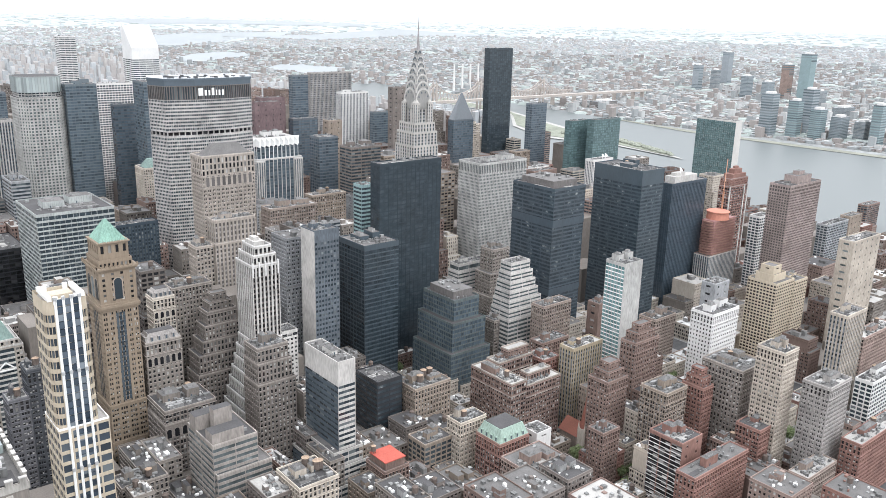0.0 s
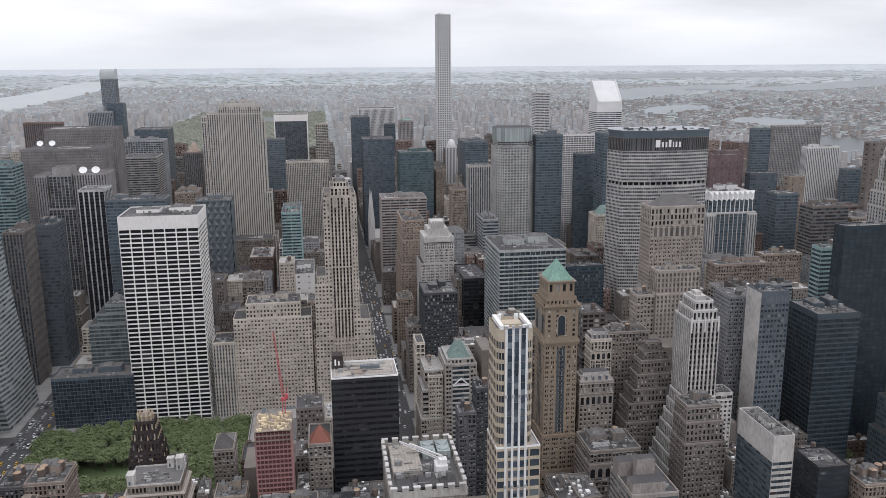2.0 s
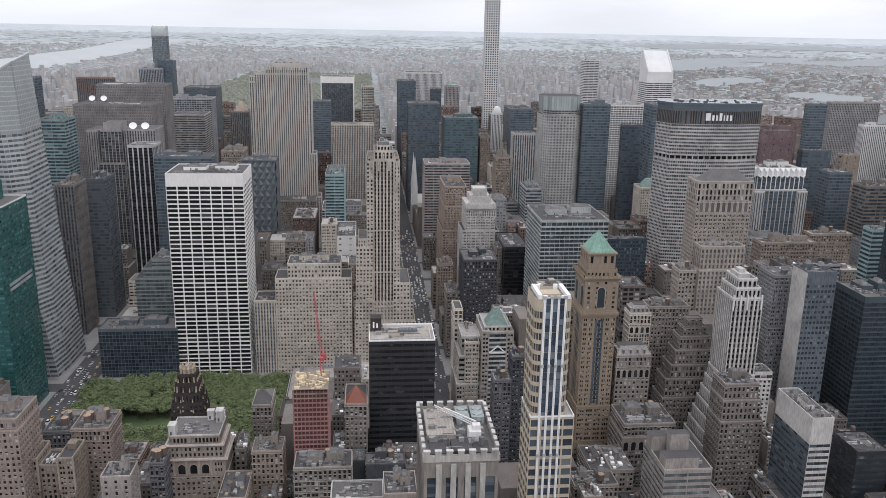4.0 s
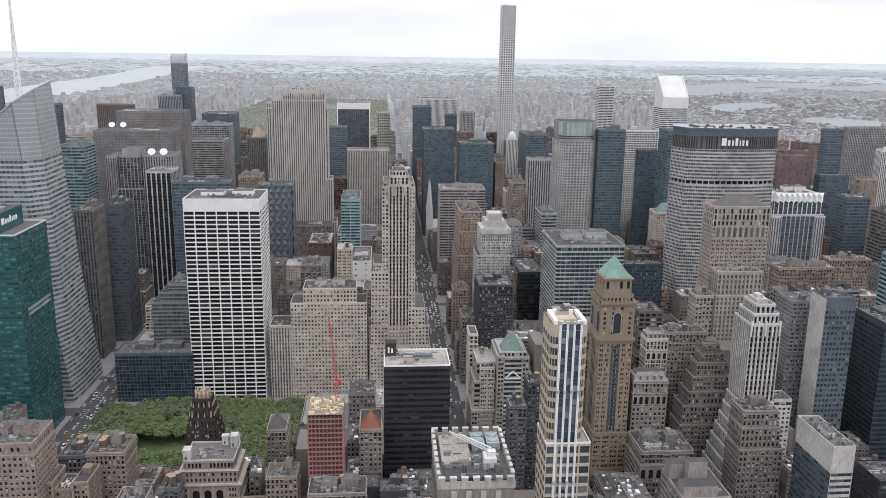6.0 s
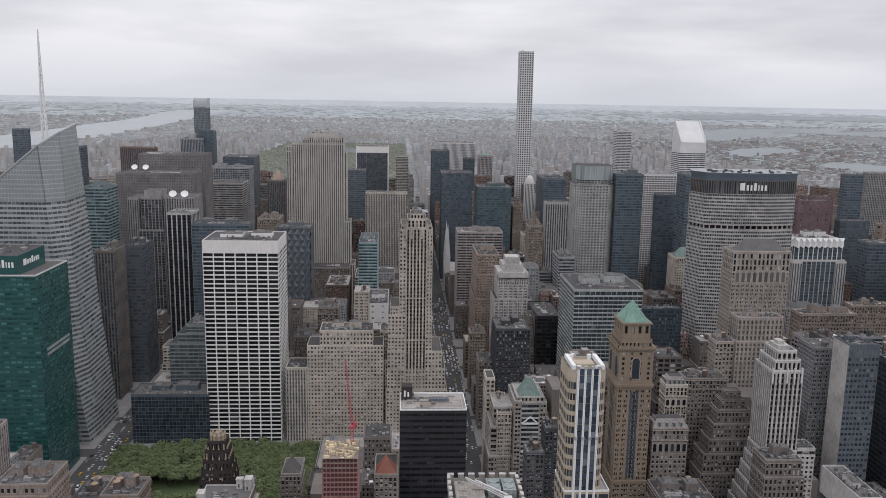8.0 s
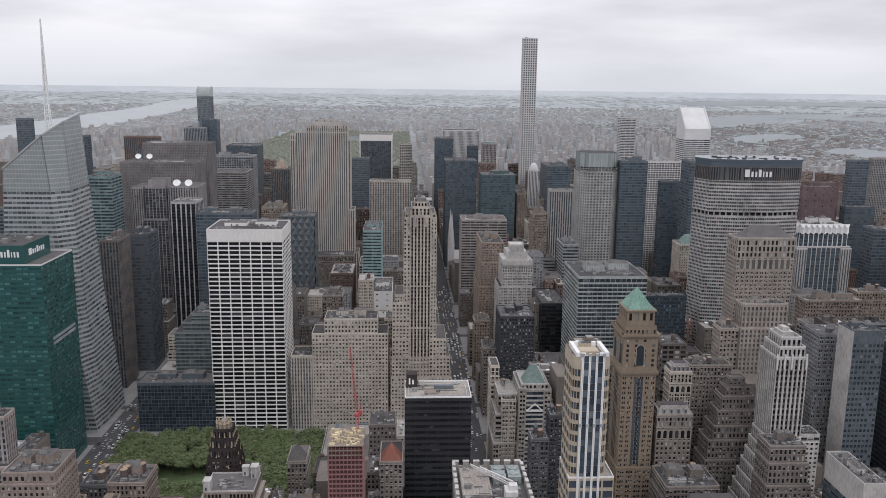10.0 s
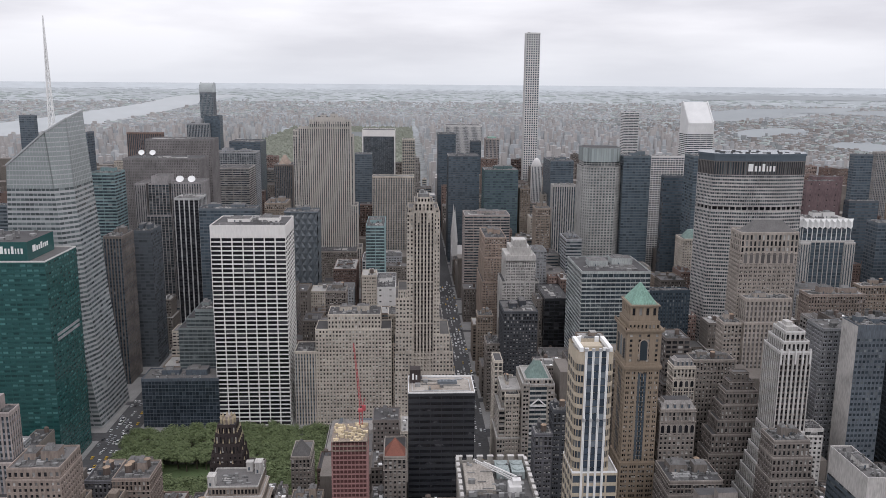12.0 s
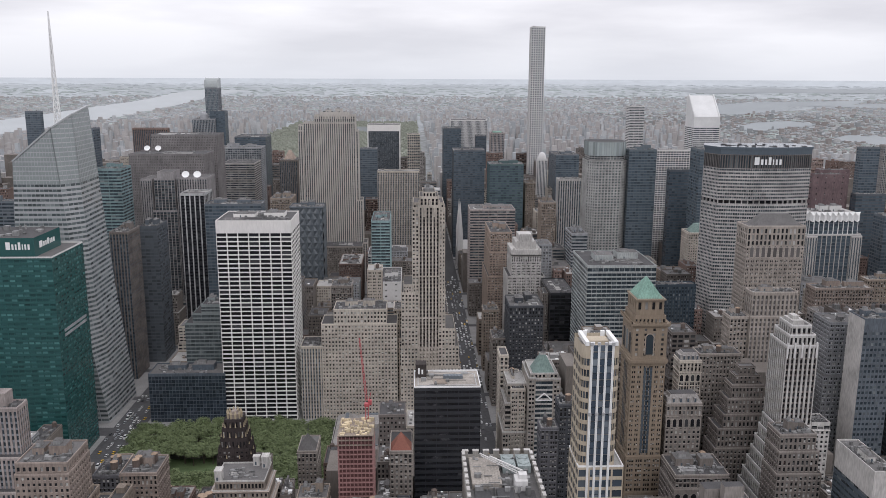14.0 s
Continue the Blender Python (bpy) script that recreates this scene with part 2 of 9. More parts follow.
SILVERROOF = surface("roof_silver", (0.52, 0.52, 0.515), vary=0.35, coarse=0.12, random_by_object=0.4)
PLANT = surface("roof_plant", (0.215, 0.215, 0.213), vary=0.72, island=True, rough=0.6)
TANKWOOD = surface("tank_wood", (0.125, 0.10, 0.088), vary=0.3)
TANKTOP = surface("tank_cover", (0.33, 0.245, 0.18), vary=0.3)
STEEL = surface("steel", (0.5, 0.5, 0.51), rough=0.45, metal=0.4)
WHITE = surface("white_paint", (0.8, 0.8, 0.79), rough=0.6, vary=0.06)
GLASS = {}
# "haze" panes carry the haze of distance in their base colour
for gk, gd, gb, gs in (("masonry", (0.018, 0.019, 0.022), (0.52, 0.51, 0.49), 0.24), ("office", (0.034, 0.046, 0.056), (0.21, 0.23, 0.235), 0.15),
                       ("black", (0.012, 0.013, 0.016), (0.07, 0.07, 0.075), 0.05), ("blue", (0.065, 0.087, 0.108), (0.115, 0.145, 0.168), 0.12), ("crownglass", (0.29, 0.33, 0.33), (0.38, 0.42, 0.415), 0.3),
                       ("green", (0.022, 0.072, 0.072), (0.085, 0.215, 0.21), 0.34), ("teal", (0.12, 0.21, 0.215), (0.40, 0.48, 0.47), 0.25),
                       ("unteal", (0.098, 0.15, 0.155), (0.115, 0.17, 0.175), 0.2), ("silver", (0.075, 0.09, 0.095), (0.22, 0.245, 0.25), 0.2),
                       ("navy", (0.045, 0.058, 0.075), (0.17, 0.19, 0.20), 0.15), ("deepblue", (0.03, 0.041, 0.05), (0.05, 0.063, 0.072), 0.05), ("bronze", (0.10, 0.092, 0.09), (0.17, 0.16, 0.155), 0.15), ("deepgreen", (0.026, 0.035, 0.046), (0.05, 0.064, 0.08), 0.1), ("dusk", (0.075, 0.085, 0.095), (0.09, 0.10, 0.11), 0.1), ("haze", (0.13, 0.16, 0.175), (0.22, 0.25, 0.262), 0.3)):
    GLASS[gk] = (glazing("glass_" + gk, gd, gb, gs), glazing("pane_" + gk, gd, gb, gs, by_object=True), glazing("band_" + gk, gd, gb, gs, band=True))

# bay, storey, pier width, spandrel height, depth, spandrel set back, spandrel material (None: the wall's), glass
STYLE = {
    "punched": (2.9, 3.4, 1.5, 1.6, 0.45, 0.0, None, "masonry"), "grid": (4.4, 3.5, 0.9, 1.2, 0.3, 0.05, None, "office"),
    "ribbon": (14.0, 3.9, 0.5, 1.8, 0.22, -0.06, None, "office"), "stripes": (3.1, 3.8, 1.3, 1.5, 0.45, 0.3, "charcoal", "office"),
    "curtain": (4.4, 3.9, 0.3, 1.3, 0.25, 0.12, None, "blue"), "plain": (11.0, 7.0, 9.4, 5.2, 0.3, 0.0, None, "masonry"),
    "blackribbon": (7.0, 4.0, 0.3, 2.2, 0.2, 0.08, None, "black"),
   
    "blackcurtain": (5.0, 4.0, 0.3, 1.2, 0.2, 0.08, None, "black"), "solow": (90.0, 4.2, 4.6, 0.35, 0.5, 0.3, "slate2", "dusk"),
    "teal": (3.0, 3.4, 0.3, 0.9, 0.3, 0.1, "white", "teal"),
    "paired": (4.1, 3.35, 1.6, 1.55, 0.45, 0.0, None, "masonry"), "triple": (5.4, 3.35, 1.6, 1.55, 0.45, 0.0, None, "masonry"), "loft": (4.6, 3.7, 1.0, 1.4, 0.45, 0.2, "brownstone", "masonry"),
    "tallwin": (2.7, 3.7, 1.4, 1.45, 0.45, 0.0, None, "masonry"), "bay6": (6.2, 6.0, 0.9, 1.9, 0.35, 0.0, None, "navy"), "boldstripes": (6.5, 4.0, 1.5, 2.0, 0.6, 0.45, "blackglass", "black"), "unface": (4.0, 3.7, 0.05, 1.1, 0.12, 0.05, "greenblack", "unteal"), "blank": (400.0, 400.0, 400.0, 400.0, 0.1, 0.0, None, "office"),
    "grace": (9.7, 4.1, 1.0, 1.2, 0.35, 0.0, None, "black"), "bigbay": (5.0, 3.6, 1.2, 1.6, 0.3, 0.05, None, "masonry"),
    "palestripes": (2.8, 3.8, 1.3, 1.5, 0.45, 0.3, "greyblue", "office"), "darkstripes": (3.0, 3.8, 1.3, 1.3, 0.7, 0.55, "darkbrick", "black"), "bigfins": (5.6, 3.9, 0.9, 1.1, 0.45, 0.3, "greenblack", "blue"),
    "attic": (2.7, 3.3, 1.3, 0.8, 0.6, 0.3, None, "masonry"), "redframe": (7.5, 3.1, 0.7, 0.4, 0.3, -0.04, "pale", "masonry"),
    "thinribbon": (2.4, 3.9, 0.2, 1.15, 0.25, 0.04, None, "office"), "finegrid": (2.1, 3.6, 0.95, 1.6, 0.3, 0.05, None, "office"), "notch": (6.4, 4.0, 2.4, 1.2, 0.9, 0.6, "slate", "office"), "palefins": (2.5, 12.0, 0.9, 1.4, 0.8, 0.5, "charcoal", "black"), "fins": (2.8, 3.9, 0.8, 1.2, 0.5, 0.35, "charcoal", "blue"), "arcade": (4.2, 5.0, 2.2, 2.4, 0.5, 0.0, None, "masonry")}
PLANNED = []                       # footprints that are taken: x0, x1, y0, y1
TALL = []                          # distance, azimuths and rise of the towers
SIGHT = []                         # towers kept in the camera's view by capping nearer lots: azimuths, distance, height


STYLE["balcony2"] = (3.1, 3.0, 0.9, 1.1, 0.6, -0.35, None, "bronze")
STYLE["bandpiers"] = (3.4, 3.1, 0.9, 1.35, 0.5, 0.1, None, "black")
STYLE["ribbon2"] = (4.6, 3.9, 0.16, 1.25, 0.28, -0.06, None, "office")
STYLE["darkline"] = (60.0, 3.9, 0.2, 2.3, 0.12, 0.03, "charcoal", "dusk")
STYLE["gridglass"] = (3.1, 3.6, 0.26, 0.5, 0.15, 0.02, None, "deepgreen")
STYLE["punched3"] = (3.15, 3.7, 1.6, 1.8, 0.45, 0.0, None, "masonry")
STYLE["slatewin"] = (2.9, 3.9, 0.9, 2.0, 0.15, 0.0, None, "office")
STYLE["finepiers"] = (2.3, 3.8, 1.3, 1.7, 0.25, 0.12, None, "bronze")
STYLE["stonepiers"] = (3.2, 3.8, 1.6, 1.5, 0.6, 0.35, "greybrown", "bronze")
STYLE["gothictop"] = (3.4, 5.4, 1.6, 1.2, 0.5, 0.15, None, "masonry")
STYLE["gothic"] = (2.4, 7.0, 1.3, 1.0, 0.6, 0.3, None, "masonry")
STYLE["wallwin"] = (5.6, 3.5, 3.9, 1.6, 0.45, 0.0, None, "masonry")
STYLE["lantern"] = (4.6, 11.0, 2.6, 4.6, 0.8, 0.0, None, "masonry")
STYLE["longstrips"] = (3.13, 3.6, 1.55, 1.2, 0.9, 0.7, "darkbrick", "black")
STYLE["curvebay"] = (20.0, 6.1, 0.3, 2.1, 0.5, -0.1, None, "navy")
STYLE["glassbay"] = (9.0, 3.6, 0.4, 1.3, 0.4, -0.12, None, "office")
SPLIT = {"paired": 2, "triple": 3, "loft": 2}


def facade(wall, wins, a, b, z0, z1, style, top=2.0, smi=1, wmi=0):
    """One side of a storeyed wall from a to b (left to right seen from outside), with piers, spandrels and recessed windows.
    wall: Geo with slots for wall (wmi) and spandrel (smi); wins: list of window quads."""
    bay, storey, pier, sp, depth, back, _, _ = STYLE[style]
    w = math.hypot(b[0] - a[0], b[1] - a[1])
    if w < 0.5 or z1 - z0 < 1:
        return
    ux, uy = (b[0] - a[0]) / w, (b[1] - a[1]) / w
    nx, ny = uy, -ux
    if z1 - z0 < top + 3:
        top = 0.3

    def at(s, o, z):
        return (a[0] + ux * s - nx * o, a[1] + uy * s - ny * o, z)
    zt = z1 - top
    if style == "blank":
        wall.face([at(0, 0, z0), at(w, 0, z0), at(w, 0, z1), at(0, 0, z1)], wmi)
        return
    nb, nf = max(1, round(w / bay)), max(1, round((zt - z0) / storey))
    bw, fh = w / nb, (zt - z0) / nf
    ph = min(pier / 2, bw * 0.46)
    sh = min(sp, fh * 0.8)
    sub = SPLIT.get(style, 1)
    piers = []
    for i in range(nb + 1):
        piers.append((max(0.0, i * bw - ph), min(w, i * bw + ph)))
        if i < nb:
            for q in range(1, sub):
                c = i * bw + ph + (bw - 2 * ph) * q / sub
                piers.append((c - 0.2, c + 0.2))
    cuts = [0.0]
    for i, (s0, s1) in enumerate(piers):
        cuts += [s for s in (s0, s1) if s > cuts[-1] + 1e-4]
        wall.face([at(s0, 0, z0), at(s1, 0, z0), at(s1, 0, zt), at(s0, 0, zt)], wmi)
        if i > 0:
            wall.face([at(s0, depth, z0), at(s0, 0, z0), at(s0, 0, zt), at(s0, depth, zt)], wmi)
        if i < len(piers) - 1:
            wall.face([at(s1, 0, z0), at(s1, depth, z0), at(s1, depth, zt), at(s1, 0, zt)], wmi)
    for s0, s1 in zip(cuts[:-1], cuts[1:]):
        wall.face([at(s0, 0, zt), at(s1, 0, zt), at(s1, 0, z1), at(s0, 0, z1)], wmi)
    wall.face([at(0, depth, zt), at(w, depth, zt), at(w, 0, zt), at(0, 0, zt)], wmi)
    o = back if back else 0.03
    for j in range(nf):
        za, zb = z0 + j * fh, z0 + j * fh + sh
        zn = z0 + (j + 1) * fh
        wall.face([at(0, o, zb), at(ph * 0.5, o + 0.02, zb), at(ph * 0.5, o + 0.02, zn), at(0, o if j < nf - 1 else 0, zn)], smi)
        wall.face([at(0, o, za), at(w, o, za), at(w, o, zb), at(0, o, zb)], smi)
        wall.face([at(0, o, zb), at(w, o, zb), at(w, depth, zb), at(0, depth, zb)], smi)
        if o < 0:
            wall.face([at(0, depth, za), at(w, depth, za), at(w, o, za), at(0, o, za)], smi)
        for (_, s0), (s1, _) in zip(piers[:-1], piers[1:]):
            k = 1 if style == "grace" else max(1, round((s1 - s0) / 4.5))
            for q in range(k):
                e0, e1 = s0 + (s1 - s0) * q / k, s0 + (s1 - s0) * (q + 1) / k
                gap = 0.06 if k > 1 else 0
                wins.append([at(e0, depth, zb), at(e1 - gap, depth, zb), at(e1 - gap, depth, zn), at(e0, depth, zn)])
            if wall.sill is not None and s1 - s0 < 3.2:
                wall.face([at(s0 - 0.15, -0.14, zb - 0.3), at(s1 + 0.15, -0.14, zb - 0.3), at(s1 + 0.15, -0.14, zb + 0.03), at(s0 - 0.15, -0.14, zb + 0.03)], wall.sill)
                wall.face([at(s0 - 0.15, -0.14, zb + 0.03), at(s1 + 0.15, -0.14, zb + 0.03), at(s1 + 0.15, 0.3, zb + 0.03), at(s0 - 0.15, 0.3, zb + 0.03)], wall.sill)


def roof_deck(geo, x0, x1, y0, y1, z, rim=0.9, rmi=0):
    """A flat roof with a low parapet. Slots: rmi parapet, 2 deck."""
    t = 0.45
    geo.cuts.append(len(geo.f))
    geo.face([(x0, y0, z - 0.02), (x1, y0, z - 0.02), (x1, y1, z - 0.02), (x0, y1, z - 0.02)], 2)
    geo.box(x0 + 0.01, x1 - 0.01, y0 + 0.01, y0 + t, z - 0.4, z + rim, rmi)
    geo.box(x0 + 0.01, x1 - 0.01, y1 - t, y1 - 0.01, z - 0.4, z + rim, rmi)
    geo.box(x0 + 0.012, x0 + t, y0 + t, y1 - t, z - 0.4, z + rim - 0.004, rmi)
    geo.box(x1 - t, x1 - 0.012, y0 + t, y1 - t, z - 0.4, z + rim - 0.004, rmi)


def tank(root, x, y, z, r=1.9):
    """A wooden roof tank on legs."""
    g = Geo()
    z0, z1 = z + 1.6, z + 1.6 + 2.1 * r
    for i in range(4):
        a = 0.785 + 1.5708 * i
        g.beam((x + r * 0.7 * math.cos(a), y + r * 0.7 * math.sin(a), z), (x + r * 0.7 * math.cos(a), y + r * 0.7 * math.sin(a), z0), 0.14)
    g.cone(x, y, z0, z1, r, r * 0.96, 14)
    for k in range(3):
        g.cone(x, y, z0 + (z1 - z0) * (0.2 + 0.3 * k), z0 + (z1 - z0) * (0.2 + 0.3 * k) + 0.15, r + 0.05, r + 0.05, 14)
    g.cone(x, y, z1, z1 + r * 0.5, r * 1.05, 0.15, 14, 1)
    part("water_tank", g, [TANKWOOD, TANKTOP], root)


def clutter(root, rng, x0, x1, y0, y1, z, kind, wallmat):
    """Bulkheads, plant, pipes, deck patches and tanks on a roof."""
    w, d = x1 - x0, y1 - y0
    if w < 6 or d < 6 or kind == "none" or kind in ("mansard", "copper", "redpyr", "copperpyr", "gable", "redroof", "dome", "crown"):
        return
    g = Geo()
    for _ in range(4):
        bx, by = x0 + rng.uniform(0.0, 0.6) * w, y0 + rng.uniform(0.0, 0.6) * d
        g.box(bx, bx + w * rng.uniform(0.15, 0.4), by, by + d * rng.uniform(0.15, 0.4), z, z + rng.uniform(0.1, 0.35), rng.randrange(3))
    part("deck_patching", g, ROOF if kind != "rim" else [MAT["beige"], MAT["tan"], MAT["beige"]], root, kind="stuff")
    if kind in ("pent", "mech", "clutter", "tanks", "steps", "tank0"):
        for k in range(2 if min(w, d) > 14 else 1):
            g = Geo()
            px, py = x0 + w * rng.uniform(0.1 + 0.4 * k, 0.3 + 0.3 * k), y0 + d * rng.uniform(0.25, 0.5)
            pw, pd, ph = min(w * rng.uniform(0.2, 0.36), 20), min(d * rng.uniform(0.25, 0.42), 16), rng.uniform(3.0, 6.5)
            g.box(px, px + pw, py, py + pd, z, z + ph, 0, 1)
            g.box(px + 0.35, px + pw - 0.35, py + 0.35, py + pd - 0.35, z + ph + 0.01, z + ph + 0.02, 1)
            g.box(px + pw * 0.2, px + pw * 0.6, py + pd * 0.2, py + pd * 0.7, z + ph, z + ph + rng.uniform(1.2, 2.6), 2, 1)
            g.box(px + pw * 0.3, px + pw * 0.3 + 1.0, py - 0.06, py + 0.02, z, z + 2.1, 3)
            part("bulkhead", g, [wallmat, ROOF[0], PLANT, MAT["charcoal"]], root)
    g = Geo()
    for _ in range({"mech": 34, "clutter": 60, "tanks": 36, "tank0": 40, "rim": 10, "pent": 30, "steps": 10}.get(kind, 14)):
        bx, by = x0 + rng.uniform(0.05, 0.88) * w, y0 + rng.uniform(0.05, 0.88) * d
        bs = rng.uniform(0.5, min(3.0, w * 0.1, d * 0.14))
        g.box(bx, bx + bs * rng.uniform(0.7, 2.2), by, by + bs, z, z + rng.uniform(0.5, 2.3))
    for _ in range(9):
        bx, by = x0 + rng.uniform(0.05, 0.6) * w, y0 + rng.uniform(0.1, 0.9) * d
        g.beam((bx, by, z + 0.4), (bx + w * rng.uniform(0.1, 0.35), by, z + 0.4), 0.16)
        g.beam((bx, by, z + 0.4), (bx, by + d * rng.uniform(-0.1, 0.1), z + 0.4), 0.16)
    part("roof_plant", g, PLANT, root, kind="stuff")
    if kind in ("tanks", "clutter"):
        for _ in range(3 if kind == "tanks" else 1):
            tank(root, x0 + rng.uniform(0.2, 0.8) * w, y0 + rng.uniform(0.2, 0.8) * d, z, 2.3 if kind == "tanks" else 1.9)
    if kind == "dish":
        for i in range(2):
            dish(root, x0 + w * (0.55 + 0.16 * i), y0 + 3, z + 1)


def dish(root, x, y, z, r=2.6):
    g = Geo()
    c = Vector((x, y, z + 3.4))
    n = Vector((0.1, -0.8, 0.6)).normalized()
    s = n.cross(Vector((0, 0, 1))).normalized()
    u = s.cross(n)
    rings = []
    for k, o in ((0.1, 0.0), (0.6, 0.3), (1.0, 0.9)):
        rings.append([tuple(c + s * r * k * math.cos(6.283 * i / 14) + u * r * k * math.sin(6.283 * i / 14) + n * o) for i in range(14)])
    g.taper(rings[0], rings[1], cap=False)
    g.taper(rings[1], rings[2], cap=False)
    g.face(rings[0])
    g.beam((x, y, z - 1), tuple(c), 0.25)
    part("satellite_dish", g, WHITE, root)


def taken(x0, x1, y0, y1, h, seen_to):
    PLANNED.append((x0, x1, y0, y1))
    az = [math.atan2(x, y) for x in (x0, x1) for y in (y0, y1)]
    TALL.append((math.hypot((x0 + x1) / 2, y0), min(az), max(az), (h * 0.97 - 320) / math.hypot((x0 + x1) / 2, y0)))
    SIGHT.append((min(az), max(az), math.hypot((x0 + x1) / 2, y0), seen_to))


def windows_on(root, wins, glass, units, limit=130):
    """The windows: up to limit single panes as parts, the rest as one."""
    gl, pane, strip_glass = GLASS[glass]
    wins = list(wins)
    if units == "bands":
        floors = {}
        for q in wins:
            u = Vector(q[1]) - Vector(q[0])
            u.z = 0
            u.normalize()
            d = round(q[0][0] * u.y - q[0][1] * u.x, 0)
            floors.setdefault((round(q[0][2], 1), round(u.x, 1), round(u.y, 1), d), []).append((u, q))
        for key, qs in floors.items():
            u = qs[0][0]
            first = min((q for _, q in qs), key=lambda q: q[0][0] * u.x + q[0][1] * u.y)
            last = max((q for _, q in qs), key=lambda q: q[1][0] * u.x + q[1][1] * u.y)
            g = Geo()
            g.face([(p[0], p[1], p[2]) for p in (first[0], last[1], last[2], first[3])])
            part("window_band", g, strip_glass, root)
        return
    if units:
        wins.sort(key=lambda q: -q[0][2] + (1000 if q[0][1] != q[1][1] else 0))
        cache = {}
        for q in wins[:limit]:
            c = [sum(p[k] for p in q) / 4 for k in range(3)]
            key = tuple(round(p[k] - c[k], 2) for p in q for k in range(3))
            if key not in cache:
                g = Geo()
                g.face([tuple(p[k] - c[k] for k in range(3)) for p in q])
                cache[key] = mesh_of("window", g, [pane])
            part("window", cache[key], None, root, loc=c)
        wins = wins[limit:]
    if wins:
        g = Geo()
        for q in wins:
            if glass == "masonry":
                low, high = [tuple(0.45 * a + 0.55 * b for a, b in zip(q[k], q[3 - k])) for k in (0, 1)], [tuple(0.48 * a + 0.52 * b for a, b in zip(q[k], q[3 - k])) for k in (0, 1)]
                g.face([q[0], q[1], high[1], high[0]])
                g.face([low[0], low[1], q[2], q[3]])
            else:
                g.face(q)
        part("glazing", g, gl, root, kind="stuff")


def tier_walls(wall, wins, x0, x1, y0, y1, z0, z1, style, sides, top=2.0, west=None, east=None, wwall=0, belts=True):
    facade(wall, wins, (x0, y0), (x1, y0), z0, z1, style, top)
    facade(wall, wins, (x0, y1), (x0, y0), z0, z1, (west or style) if "W" in sides else "blank", top, 3 if west else 1, wwall)
    facade(wall, wins, (x1, y0), (x1, y1), z0, z1, (east or style) if "E" in sides else "blank", top)
    facade(wall, wins, (x1, y1), (x0, y1), z0, z1, "blank", top)
    if style in ("punched", "arcade", "bigbay", "paired", "triple", "loft", "tallwin", "attic") and z1 - z0 > 5:
        nf = max(1, round((z1 - top - z0) / STYLE[style][1]))
        fh = (z1 - top - z0) / nf
        for k, o, t in ([(nf, 0.4, 0.6)] + [(q, 0.16, 0.4) for q in ((nf - 2, 3) if int(x1 * 10 + z1) % 3 else (nf - 3,)) if 0 < q < nf - 1]) if belts else []:
            z = z0 + k * fh
            low = [(x0 - 0.02, y0 - 0.02, z), (x1 + 0.02, y0 - 0.02, z), (x1 + 0.02, y1 + 0.02, z), (x0 - 0.02, y1 + 0.02, z)]
            mid = [(x0 - o, y0 - o, z + t * 0.6), (x1 + o, y0 - o, z + t * 0.6), (x1 + o, y1 + o, z + t * 0.6), (x0 - o, y1 + o, z + t * 0.6)]
            ring = Geo()
            ring.taper(low, mid, 0, cap=False)
            ring.taper(mid, [(p[0], p[1], z + t) for p in mid], 0)
            wall.belts.append(ring)


